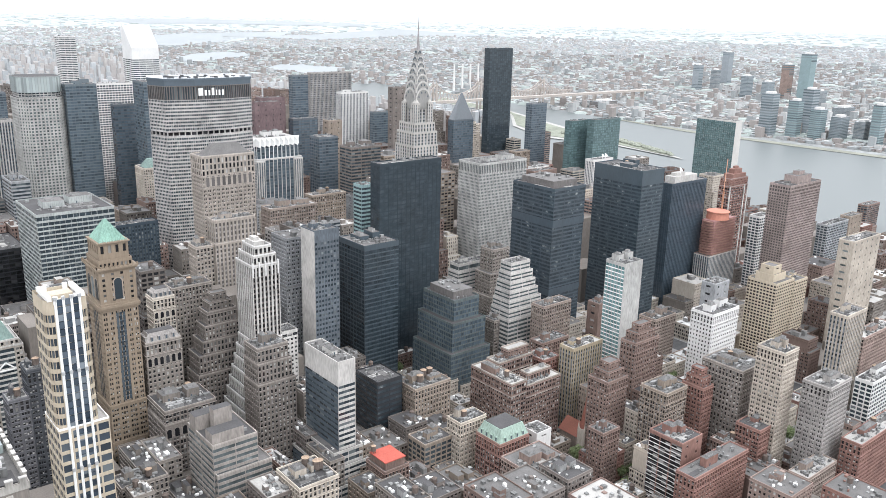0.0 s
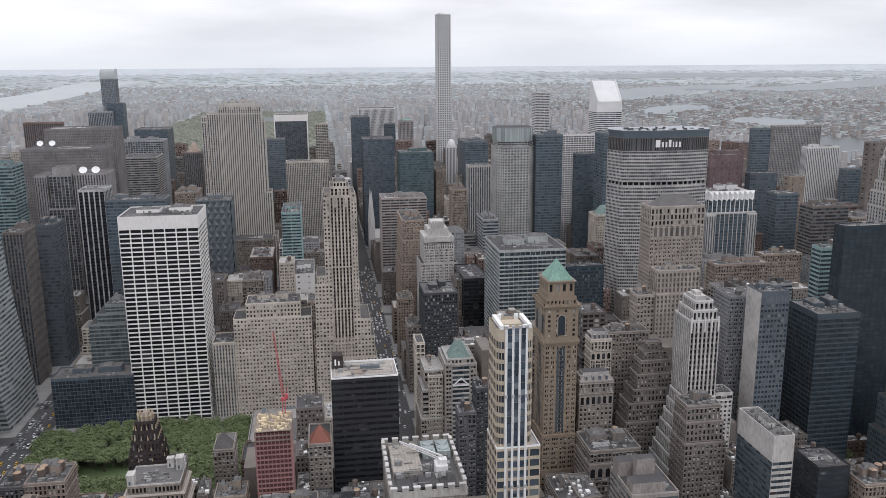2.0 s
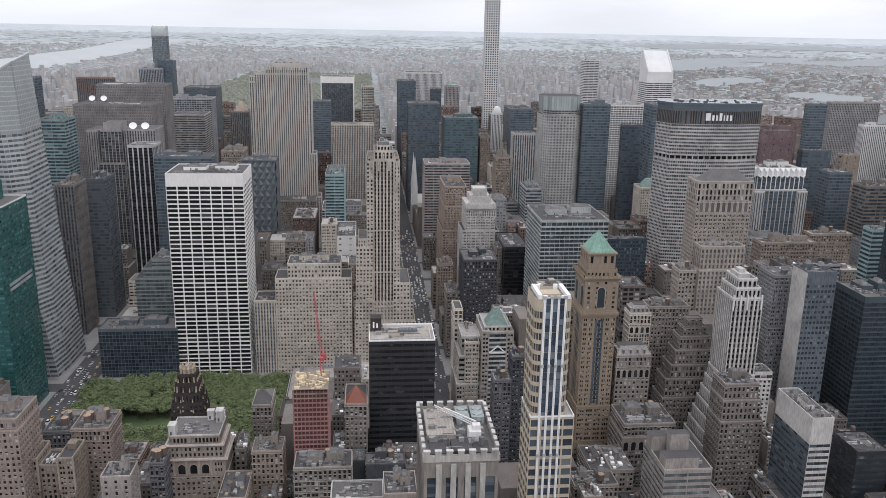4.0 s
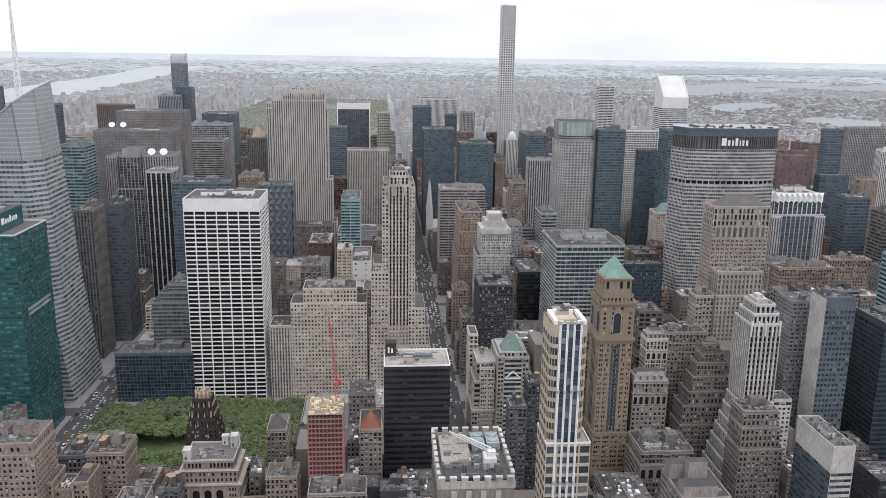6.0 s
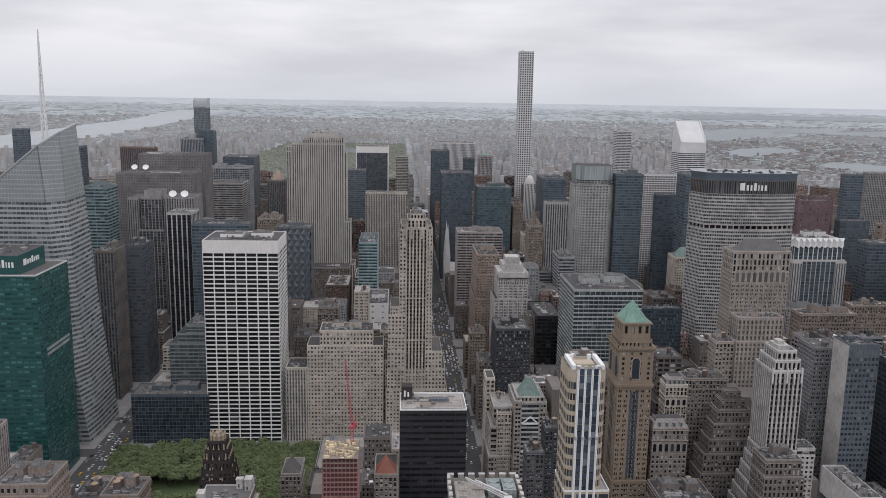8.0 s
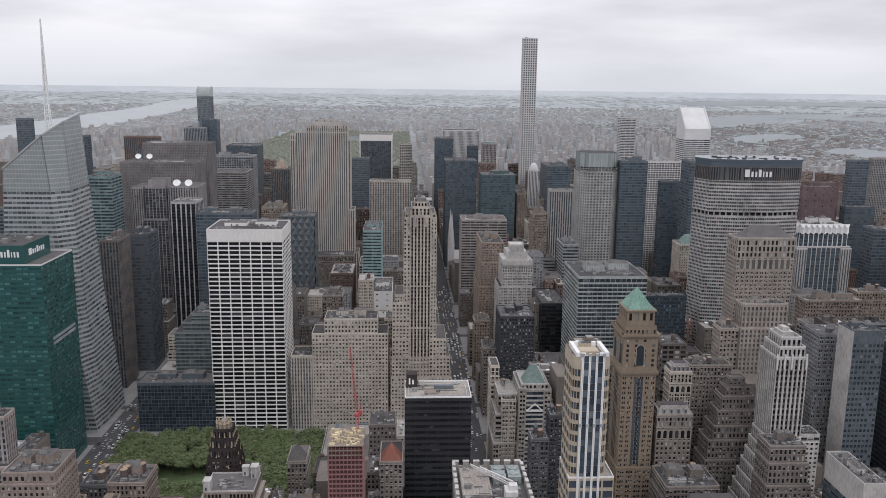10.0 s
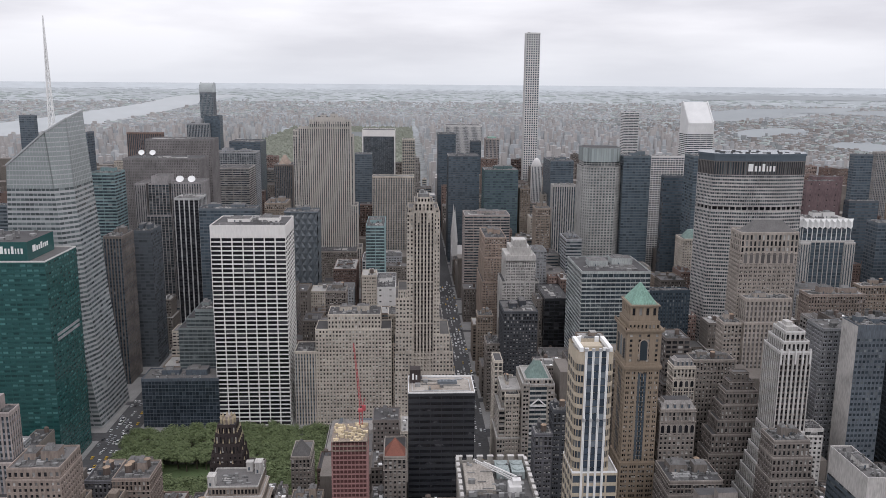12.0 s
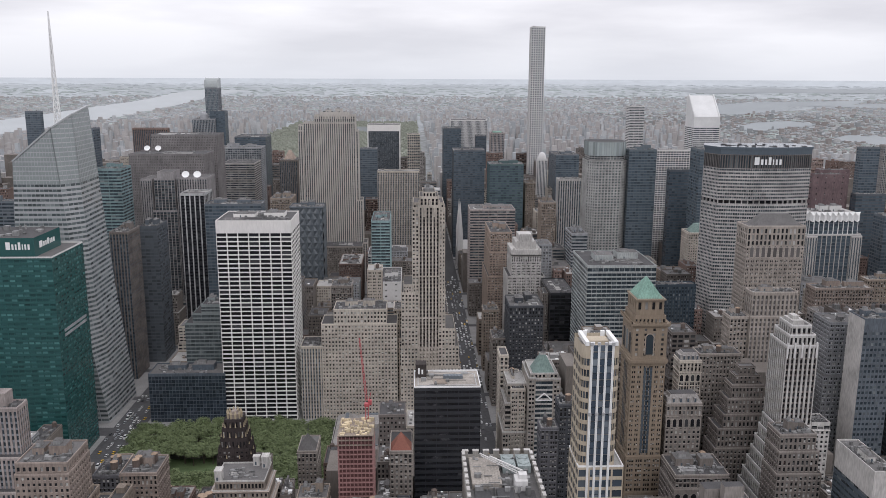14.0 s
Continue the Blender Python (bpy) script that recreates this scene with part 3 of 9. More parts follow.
def building(name, label, x0, x1, y0, y1, h, style, wall_key, seen_to=0.0, roof="flat", units=False, west=None, steps=None, top=2.0, glass=None, category="building", book=True, rim=0.9, west_wall=None, limit=80, attic=None):
    """A storeyed building on the ground: tiers, windows, roof and what stands on it. steps: (height, inset W, inset E, inset S) of the tiers below the top."""
    if book:
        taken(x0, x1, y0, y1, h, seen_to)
    rng = random.Random(int(abs(x0) * 7 + y0 * 13 + h))
    cx, cy = (x0 + x1) / 2, (y0 + y1) / 2
    root = thing(name, cx, cy, label, category)
    x0, x1, y0, y1 = x0 - cx, x1 - cx, y0 - cy, y1 - cy
    wall, wins, deck = Geo(), [], Geo()
    sides = "W" if cx > 0 else "E"
    z = 0.0
    if STYLE[style][7] == "masonry" and math.hypot(cx, cy) < 830 and "wall_" + wall_key in TRIM:
        wall.sill = 5
    tiers = list(steps or [])
    for th, iw, ie, iso in tiers:
        tier_walls(wall, wins, x0 - iw, x1 + ie, y0 - iso, y1, z, th, style, sides + "E", 1.2, west, None, 4 if west_wall else 0, belts=False)
        roof_deck(deck, x0 - iw, x1 + ie, y0 - iso, y1, th)
        z = th - 0.01
    if attic is None and style in ("punched", "paired", "triple", "tallwin", "loft", "bigbay") and h - z > 22:
        attic = ("attic", 8.2)
    if attic:
        tier_walls(wall, wins, x0, x1, y0, y1, z, h - attic[1], style, sides, 0.6, west, None, 4 if west_wall else 0)
        tier_walls(wall, wins, x0, x1, y0, y1, h - attic[1], h, attic[0], sides, 1.6)
    else:
        tier_walls(wall, wins, x0, x1, y0, y1, z, h, style, sides, top, west, None, 4 if west_wall else 0)
    roof_deck(deck, x0, x1, y0, y1, h, rim)
    wm = MAT[wall_key]
    sk = STYLE[style][6]
    wk = STYLE[west][6] if west else None
    wall_part(wall, [wm, MAT[sk] if sk else wm, ROOF[0], MAT[wk] if wk else wm, MAT[west_wall] if west_wall else wm, TRIM.get(wm.name, wm)], root)
    rm = MAT["white"] if roof == "rim" else TRIM.get(wm.name, wm)
    top_roof = roof_parts(deck, [rm, rm, MAT["beige"] if roof == "rim" else ROOF[1] if roof == "clutter" and "brick" in label else ROOF[rng.choice((0, 2, 0, 2))]], root)
    windows_on(root, wins, glass or STYLE[style][7], units, limit)
    clutter(top_roof, rng, x0 + 0.6, x1 - 0.6, y0 + 0.6, y1 - 0.6, h - 0.02, roof, wm)
    return root, (x0, x1, y0, y1)


# ---- roofs with a shape ----
def roof_shape(root, ext, kind, h, wm):
    x0, x1, y0, y1 = ext
    w, d, cx, cy = x1 - x0, y1 - y0, (x0 + x1) / 2, (y0 + y1) / 2
    g = Geo()

    def ring(a0, a1, b0, b1, z):
        return [(a0, b0, z), (a1, b0, z), (a1, b1, z), (a0, b1, z)]
    if kind in ("mansard", "copper"):
        ih, i = ((9.0 if kind == "copper" else 6.0) if w < 40 else 6.0), min(w, d) * ((0.15 if kind == "copper" else 0.22) if w < 40 else 0.3)
        g.taper(ring(x0, x1, y0, y1, h), ring(x0 + i, x1 - i, y0 + i, y1 - i, h + ih))
        rm = MAT["copperpale"] if kind == "copper" else MAT["greybrown"]
        mr = part("mansard_roof", g, rm, root, "green copper mansard roof" if kind == "copper" else "")
        g = Geo()
        g.box(x0 + i + 0.5, x1 - i - 0.5, y0 + i + 0.5, y1 - i - 0.5, h + ih, h + ih + 0.3)
        part("roof_well", g, ROOF[2], mr)
        for k in range(4):
            for f in range(2):
                q = Geo()
                u, v = x0 + w * (0.2 + 0.2 * k), y0 + d * (0.2 + 0.2 * k)
                if f:
                    q.box(u - 0.9, u + 0.9, y0 + i * 0.15, y0 + i, h + 1.0, h + 4.2, 0)
                    q.face([(u - 0.6, y0 + i * 0.15 - 0.05, h + 1.4), (u + 0.6, y0 + i * 0.15 - 0.05, h + 1.4), (u + 0.6, y0 + i * 0.15 - 0.05, h + 3.8), (u - 0.6, y0 + i * 0.15 - 0.05, h + 3.8)], 1)
                else:
                    q.box(x0 + i * 0.15, x0 + i, v - 0.9, v + 0.9, h + 1.0, h + 4.2, 0)
                    q.face([(x0 + i * 0.15 - 0.05, v + 0.6, h + 1.4), (x0 + i * 0.15 - 0.05, v - 0.6, h + 1.4), (x0 + i * 0.15 - 0.05, v - 0.6, h + 3.8), (x0 + i * 0.15 - 0.05, v + 0.6, h + 3.8)], 1)
                part("dormer", q, [rm, MAT["charcoal"]], mr)
    elif kind in ("copperpyr", "redpyr", "gable"):
        ih = {"copperpyr": 10, "redpyr": 10, "gable": 11}[kind]
        i = w * 0.14 if kind == "copperpyr" else 0.3
        k = 0.36 if kind == "copperpyr" else 0.05
        g.taper(ring(x0 + i, x1 - i, y0 + i, y0 - i + min(d, w), h), ring(cx - w * k * 0.4, cx + w * k * 0.4, y0 + min(d, w) * (0.5 - k * 0.4), y0 + min(d, w) * (0.5 + k * 0.4), h + ih))
        part("pyramid_roof", g, {"copperpyr": MAT["copperdull"], "redpyr": TILE, "gable": ROOF[0]}[kind], root)
    elif kind == "redroof":
        g.box(x0 + 2, x1 - 2, y0 + 2, y1 - 2, h, h + 5)
        part("upper_storey", g, wm, root)
        g = Geo()
        g.box(x0 + 1.6, x1 - 1.6, y0 + 1.6, y1 - 1.6, h + 5, h + 5.6)
        part("red_roof", g, REDROOF, root, "bright red roof membrane")
        tank(root, x0 + 3, y1 - 4, h + 5.6, 1.6)
    elif kind == "crown":
        for s, k in ((0.0, 6.0), (0.16, 14.0), (0.28, 21.0)):
            q = Geo()
            a0, a1, b0, b1 = x0 + w * s, x1 - w * s, y0 + d * s * 0.6, y1 - d * s * 0.6
            q.box(a0, a1, b0, b1, h - 1, h + k)
            n = 6
            for j in range(n):
                u = a0 + (a1 - a0) * (j + 0.5) / n
                q.box(u - 1.0, u + 1.0, b0 - 0.3, b0 + 0.6, h + k - 5, h + k + 2.0)
            part("crown_tier", q, wm, root)
    elif kind == "cap":
        g.taper(ring(x0 + w * .2, x1 - w * .2, y0 + d * .2, y1 - d * .2, h), ring(cx - 2, cx + 2, cy - 2, cy + 2, h + 15))
        part("roof_cap", g, MAT["orangestone"], root, "orange stone roof cap")
    elif kind == "darkcap":
        g.taper(ring(x0, x1, y0, y1, h), ring(cx - 1, cx + 1, cy - 1, cy + 1, h + w * 1.0))
        part("roof_cap", g, wm, root)
    elif kind == "skylight":
        g.box(x0 + w * .2, x1 - w * .2, y0 + d * .15, y1 - d * .2, h + 0.2, h + 3.0)
        part("skylight", g, MAT["copper"], root, "green glazed skylight")
    elif kind == "dome":
        for k in range(5):
            a, b = math.cos(k * 0.3), math.cos((k + 1) * 0.3)
            g.cone(cx, cy, h + 14 * math.sin(k * 0.3), h + 14 * math.sin((k + 1) * 0.3), w * 0.42 * a, w * 0.42 * b, 14)
        part("dome", g, wm, root)
    elif kind == "mast":
        g.box(cx - 1.2, cx + 1.2, cy - 1.2, cy + 1.2, h, h + 8)
        g.beam((cx - 6, cy, h), (cx - 6, cy, h + 32), 0.6)
        part("mast", g, STEEL, root)
    elif kind == "blankpent":
        for a0, a1, b0, b1, k in ((0.02, 0.72, 0.03, 0.3, 7.0), (0.3, 0.7, 0.45, 0.62, 14.0), (0.0, 0.5, 0.66, 0.9, 9.0)):
            q = Geo()
            q.box(x0 + w * a0, x1 - w * (1 - a1), y0 + d * b0, y0 + d * b1, h - 0.3, h + k, 0, 1)
            q.box(x0 + w * a0 + 0.5, x1 - w * (1 - a1) - 0.5, y0 + d * b0 + 0.5, y0 + d * b1 - 0.5, h + k, h + k + 0.02, 1)
            part("penthouse", q, [MAT["officestone"], ROOF[2]], root)
    elif kind == "boxpent":
        q = Geo()
        q.box(x0 + w * 0.12, x1 - w * 0.12, y0 + d * 0.12, y1 - d * 0.12, h - 0.2, h + 6.5, 0, 1)
        q.box(x0 + w * 0.12 + 0.5, x1 - w * 0.12 - 0.5, y0 + d * 0.12 + 0.5, y1 - d * 0.12 - 0.5, h + 6.5, h + 6.52, 1)
        part("penthouse", q, [MAT["brownmetal"], ROOF[0]], root, "dark brown louvred penthouse")
        q = Geo()
        rr = random.Random(int(h * 10))
        for _ in range(14):
            u, v = x0 + w * rr.uniform(0.15, 0.78), y0 + d * rr.uniform(0.15, 0.78)
            q.box(u, u + rr.uniform(1, 4), v, v + rr.uniform(1, 3), h + 6.5, h + rr.uniform(7.2, 9))
        part("roof_plant", q, PLANT, root, kind="stuff")
    elif kind == "housepent":
        for a0, a1, b0, b1, k in ((0.3, 0.75, 0.15, 0.8, 9.0), (0.42, 0.6, 0.3, 0.6, 13.0)):
            q = Geo()
            q.box(x0 + w * a0, x0 + w * a1, y0 + d * b0, y0 + d * b1, h - 0.3, h + k, 0, 1)
            part("penthouse", q, [wm, ROOF[0]], root)
    elif kind == "whitepent":
        q = Geo()
        q.box(x0 + w * 0.12, x1 - w * 0.25, y0 + d * 0.15, y1 - d * 0.1, h - 0.2, h + 7.5, 0, 1)
        q.box(x0 + w * 0.2, x0 + w * 0.45, y0 + d * 0.3, y1 - d * 0.3, h + 7.5, h + 11, 0, 1)
        part("penthouse", q, [MAT["palestone"], ROOF[1]], root, "white rooftop plant house")
        dish(root, x0 + w * 0.3, y0 + d * 0.3, h + 11, 2.4)
    elif kind == "rim":
        q = Geo()
        q.box(x0 + 1, x0 + 8, y1 - 12, y1 - 4, h, h + 9)
        part("sign_box", q, MAT["darkbrown"], root, "dark rooftop box with white sign shapes")
        q = Geo()
        for k in range(2):
            q.box(x0 + 2.6 + 2.2 * k, x0 + 3.6 + 2.2 * k, y1 - 12.2, y1 - 12, h + 2.5, h + 6.5 - k)
        part("sign", q, WHITE, root)
        q = Geo()
        q.box(x0 + w * 0.45, x0 + w * 0.75, y0 + d * 0.5, y0 + d * 0.62, h, h + 2.2)
        for k in range(6):
            q.cone(x0 + w * (0.47 + 0.05 * k), y0 + d * 0.56, h + 2.2, h + 2.6, 0.8, 0.8, 8)
        part("cooling_unit", q, MAT["slate"], root)
        q = Geo()
        for a, b in (((0.06, 0.12), (0.94, 0.12)), ((0.94, 0.12), (0.94, 0.75)), ((0.06, 0.12), (0.06, 0.6)), ((0.94, 0.75), (0.8, 0.92)), ((0.8, 0.92), (0.3, 0.92))):
            q.beam((x0 + w * a[0], y0 + d * a[1], h + 0.3), (x0 + w * b[0], y0 + d * b[1], h + 0.3), 0.22)
        part("crane_rail", q, STEEL, root)
    elif kind == "spire":
        for s, k in ((0.16, 9.0), (0.3, 30.0)):
            q = Geo()
            q.box(x0 + w * s * 0.4, x1 - w * s * 1.5, y0 + d * s, y1 - d * s, h - 1, h + k)
            part("setback", q, wm, root)
    elif kind == "steps":
        z = h - 0.3
        for s, k in ((0.12, 6.6), (0.25, 12.6)):
            q, wins = Geo(), []
            a0, a1, b0, b1 = x0 + w * s, x1 - w * s, y0 + d * s, y1 - d * s
            tier_walls(q, wins, a0, a1, b0, b1, z, h + k, "punched", "WE", 0.8)
            for ring4 in q.belts:
                part("cornice", weld(ring4), TRIM.get(wm.name, wm), root)
            roof_deck(q, a0, a1, b0, b1, h + k, 0.7)
            part("setback", weld(q), [wm, wm, ROOF[0]], root)
            g = Geo()
            for p in wins:
                g.face(p)
            part("glazing", g, GLASS["masonry"][0], root, kind="stuff")
            z = h + k - 0.1


TILE = surface("red_tiles", (0.24, 0.10, 0.075), vary=0.3, fine=3.0)
REDROOF = surface("red_membrane", (0.42, 0.10, 0.075), vary=0.2)
SHAPED = ("darkcap", "mansard", "copper", "copperpyr", "redpyr", "gable", "redroof", "crown", "cap", "skylight", "dome", "mast", "steps", "rim", "spire", "blankpent", "boxpent", "whitepent", "housepent")


def placed(name, label, x0, x1, y0, y1, h, style, wall_key, seen_to, roof, **more):
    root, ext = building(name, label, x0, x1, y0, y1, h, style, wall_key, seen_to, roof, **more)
    if roof in SHAPED:
        roof_shape(root, ext, roof, h, MAT[wall_key])
    return root


def arches(root, x0, x1, y, z, n, hgt, key, glass="black"):
    """A pale panel with a row of arched windows on a south wall."""
    g = Geo()
    g.box(x0, x1, y - 0.12, y + 0.1, z - 0.8, z + hgt + 1.2, bottom=True)
    part("arcade_panel", g, MAT[key], root)
    b = (x1 - x0) / n
    r = b * 0.3
    for i in range(n):
        c = x0 + b * (i + 0.5)
        for k, o, m in ((1.18, 0.16, TRIM["wall_" + key]), (1.0, 0.2, GLASS[glass][1])):
            g = Geo()
            pts = [(c + r * k * math.cos(math.pi * j / 8), z + hgt - r + r * k * math.sin(math.pi * j / 8)) for j in range(9)]
            g.face([(u, y - o, w) for u, w in [(c + r * k, z - (0.25 if k > 1 else 0))] + pts + [(c - r * k, z - (0.25 if k > 1 else 0))]][::-1])
            part("arch_surround" if k > 1 else "arched_window", g, m, root)


# ---- the towers, from the avenue outwards ----
placed("travertine_tower", "white travertine office tower with a dark window grid", -177.2, -109.2, 737.0, 792.5, 192.3, "grace", "travertine", 0, "tank0", top=11.0, limit=110, units=True)
placed("glass_office", "low dark glass office block beside the park", -246.5, -175.4, 735.0, 765.0, 47.7, "gridglass", "mullion", 0, "mech", units=True, limit=100)
placed("striped_tower", "brown striped office tower with pale roof rim", -314.3, -295.2, 850.0, 888.4, 161.3, "stripes", "brownstone", 0, "mech")
placed("dark_tower", "charcoal glass office tower", -300.9, -281.7, 905.0, 944.4, 157.3, "curtain", "slate2", 2, "mech", glass="dusk")
placed("pinstripe_tower", "black tower with pale vertical piers", -281.4, -251.8, 1000.0, 1040.0, 180.6, "boldstripes", "blackwhite", 13, "flat")
placed("slab_tower", "wide grey-brown slab with satellite dishes on its roof", -382.4, -281.0, 1128.0, 1185.2, 217.0, "finepiers", "bronzewall", 22, "flat")
placed("slab_tower", "tall grey-brown slab tower with roof screens", -378.5, -284.0, 1215.0, 1265.2, 237.0, "finepiers", "bronzewall", 187, "flat")
placed("teal_office", "teal glass office block with ribbon windows", -384.3, -353.8, 1010.0, 1048.2, 209.8, "ribbon", "teal", 144, "mech")
placed("flat_office", "dark slate office block with a white roof rim", -242.2, -176.5, 960.0, 989.6, 173.9, "curtain", "slate", 148, "mech")
placed("dark_tower", "dark glass tower near the park", -360.6, -297.6, 1700.0, 1768.2, 200.3, "curtain", "slate2", 134, "flat")
placed("grey_tower", "grey gridded concrete office tower", -357.7, -278.7, 1540.0, 1587.5, 191.8, "grid", "grey", 99, "mech")
placed("grey_tower", "grey-brown office block with ribbon windows", -332.4, -275.4, 1450.0, 1515.0, 171.6, "ribbon", "greybrown", 81, "flat")
placed("brown_tower", "brown striped tower with an orange roof cap", -220.6, -190.6, 1380.0, 1429.3, 184.4, "stripes", "brownstone", 83, "cap")
placed("tan_tower", "slim tan stepped masonry tower", -195.0, -165.5, 1130.0, 1174.1, 155.9, "paired", "tan", 118, "pent")
placed("podium_block", "low taupe stone office block", -140.4, -75.7, 1235.0, 1294.1, 66.1, "punched", "taupe", 19, "flat")
placed("teal_tower", "small teal glass tower with white bands", -50.1, -26.9, 1010.0, 1085.0, 144.6, "ribbon", "tealpale", 99, "pent")
placed("slab_tower", "limestone slab with vertical piers", -56.4, 13.4, 1369.0, 1399.0, 166.6, "palestripes", "limestone", 35, "flat")
placed("bluegrey_tower", "blue-grey glass tower among lower blocks", -93.1, -62.3, 1500.0, 1530.0, 193.2, "curtain", "slate", 104, "flat")
placed("black_slab", "black glass slab framed in white travertine", -102.6, -25.8, 1945.0, 2020.0, 211.1, "solow", "travertine", 107, "flat", top=14.0)
placed("tan_tower", "slender pale gridded tower", -8.3, 19.7, 1860.0, 1890.0, 195.7, "grid", "limestone", 117, "flat")
placed("limestone_block", "limestone office block facing the park", -72.8, -23.5, 737.0, 767.0, 108.5, "punched3", "limestone", 11, "pent", units=True, steps=[(94.5, 11.8, 9.8, 0.4)])
placed("library_annex", "limestone hall with tall window bays", -104.3, -83.2, 737.0, 767.0, 72.9, "palestripes", "limestone", 1, "flat", units=True)
placed("shoulder_block", "tan masonry block with punched windows", -18.0, -1.0, 790.0, 820.0, 93.3, "tallwin", "limestone", 8, "flat")
placed("tan_wing", "low tan masonry block beside the tower", -12.2, -0.6, 737.0, 767.0, 79.9, "tallwin", "tan", 15, "flat")
placed("terraced_office", "blue-grey glass office block stepping up behind the park", -214.0, -187.0, 812.0, 842.0, 93.0, "ribbon2", "screenglass", 30, "mech", units="bands", glass="silver", steps=[(76.0, 15.0, 0.5, 9.0), (85.0, 8.0, 0.5, 4.0)])
for low, high, tall, key, style, words in ((804, 834, 40, "tan", "tallwin", "tan masonry"), (836, 867, 31, "taupe", "paired", "taupe stone"), (885, 915, 44, "limestone", "punched", "limestone"), (917, 948, 34, "redbrown", "triple", "red-brown brick"),
                                           (966, 1028, 38, "taupe", "loft", "taupe stone"), (1046, 1076, 46, "limestone", "tallwin", "limestone"), (1078, 1109, 36, "tan", "paired", "tan brick"), (1127, 1189, 42, "limestone", "punched", "limestone"), (1208, 1270, 44, "taupe", "triple", "taupe stone")):
    placed("avenue_block", words + " block lining the avenue", 16.0, 44.5, low, high, tall, style, key, 5, "clutter")
placed("pale_block", "taupe masonry loft block with crowded roof", -91.4, -68.4, 905.0, 935.0, 88.1, "loft", "taupe", 53, "clutter")
placed("pale_block", "pale masonry block with rooftop plant", -88.0, -53.9, 960.0, 990.0, 47.1, "loft", "limestone", 36, "clutter")
placed("white_loft", "pale party-wall loft with few windows", -36.0, -12.3, 930.0, 1005.0, 86.1, "plain", "pale", 55, "clutter")
placed("white_loft", "white concrete loft block with square windows", -59.4, -32.6, 1090.0, 1143.9, 84.0, "grid", "pale", 62, "clutter")
placed("brown_loft", "red-brown brick block among lower blocks", -102.2, -70.5, 1130.0, 1197.5, 62.5, "punched", "redbrown", 36, "clutter")
placed("black_block", "black glass office block with a white roof rim", 1.3, 43.1, 484.0, 514.0, 130.1, "blackribbon", "blackglass", 54, "rim", units="bands")
placed("dark_grid_tower", "dark grey tower with small bright windows", 91.6, 123.5, 737.0, 777.6, 110.6, "punched", "darkbrick2", 40, "mech", units=True)
placed("black_box", "black glass block with a pale roof", 145.9, 172.3, 830.0, 896.2, 98.1, "blackcurtain", "blackglass", 36, "flat")
placed("band_tower", "office tower with white bands and a penthouse", 161.0, 224.8, 725.0, 794.4, 151.6, "ribbon2", "bandgrey", 83, "mech", units="bands", attic=("blackcurtain", 6.0))
placed("zigzag_tower", "white stepped tower with notched crown", 112.6, 146.6, 900.0, 942.9, 124.5, "triple", "palestone", 80, "crown", steps=[(100, 4, 4, 2)])
placed("stone_tower", "orange-brown stepped stone tower", 96.8, 123.3, 985.0, 1060.0, 134.5, "paired", "orangestone", 28, "pent", steps=[(80, 3, 8, 6), (110, 1, 4, 3)])
placed("band_slab", "pink-grey slab with ribbon windows", 82.8, 146.8, 1140.0, 1185.8, 137.9, "ribbon", "pinkstone", 33, "mech")
placed("dark_tower", "dark bronze glass tower", 75.7, 131.1, 1460.0, 1520.7, 193.6, "curtain", "slate2", 79, "flat")
placed("green_tower", "dark green glass tower with open roof frame", 126.1, 180.8, 1310.0, 1359.0, 184.0, "curtain", "greenblack", 113, "mech")
placed("dark_tower", "dark glass tower among lower blocks", 72.0, 110.9, 1830.0, 1896.0, 210.2, "curtain", "slate2", 160, "flat")
placed("white_slab", "white marble slab with vertical piers", 96.8, 185.0, 2010.0, 2085.0, 219.9, "palestripes", "pale", 149, "flat")
placed("dark_tower", "dark glass tower among lower blocks", 149.2, 174.1, 1900.0, 1933.9, 189.3, "curtain", "slate2", 154, "flat")
placed("pink_tower", "pink granite tower with a green skylight", 171.8, 201.1, 1770.0, 1808.5, 204.3, "palestripes", "pinkstone", 139, "skylight")
placed("brown_block", "red-brown block among lower blocks", 150.0, 181.4, 1620.0, 1644.6, 174.2, "paired", "redbrown", 152, "flat")
placed("tan_tower", "slim tan tower among lower blocks", 187.1, 203.8, 1330.0, 1357.0, 151.4, "punched", "tan", 81, "pent")
placed("white_tower", "white stepped tower with domed top", 241.1, 260.7, 1560.0, 1574.2, 167.8, "palestripes", "pale", 106, "dome")
placed("dark_tower", "dark glass tower among lower blocks", 251.9, 292.5, 1420.0, 1495.0, 189.3, "curtain", "slate", 155, "mech")
placed("stripe_tower", "dark tower with pale vertical fins", 188.4, 218.3, 1040.0, 1056.4, 193.2, "stripes", "blackwhite2", 118, "flat")
placed("glass_step", "small stepped tan tower", 161.0, 179.3, 1000.0, 1027.0, 168.5, "triple", "tan", 126, "pent")
placed("grey_step", "grey stepped block with ribbon windows", 186.4, 205.0, 930.0, 971.4, 142.6, "ribbon", "grey", 112, "pent")
placed("bank_tower", "dark blue-grey glass tower", 304.1, 343.1, 1135.0, 1156.2, 222.6, "curtain", "bluegrey", 66, "mech")
placed("band_tower", "white gridded slab tower", 380.9, 436.8, 1260.0, 1274.8, 211.9, "grid", "pale", 93, "flat")
placed("dark_tower", "dark glass tower among lower blocks", 361.6, 390.4, 1130.0, 1145.2, 194.7, "curtain", "slate2", 51, "flat")
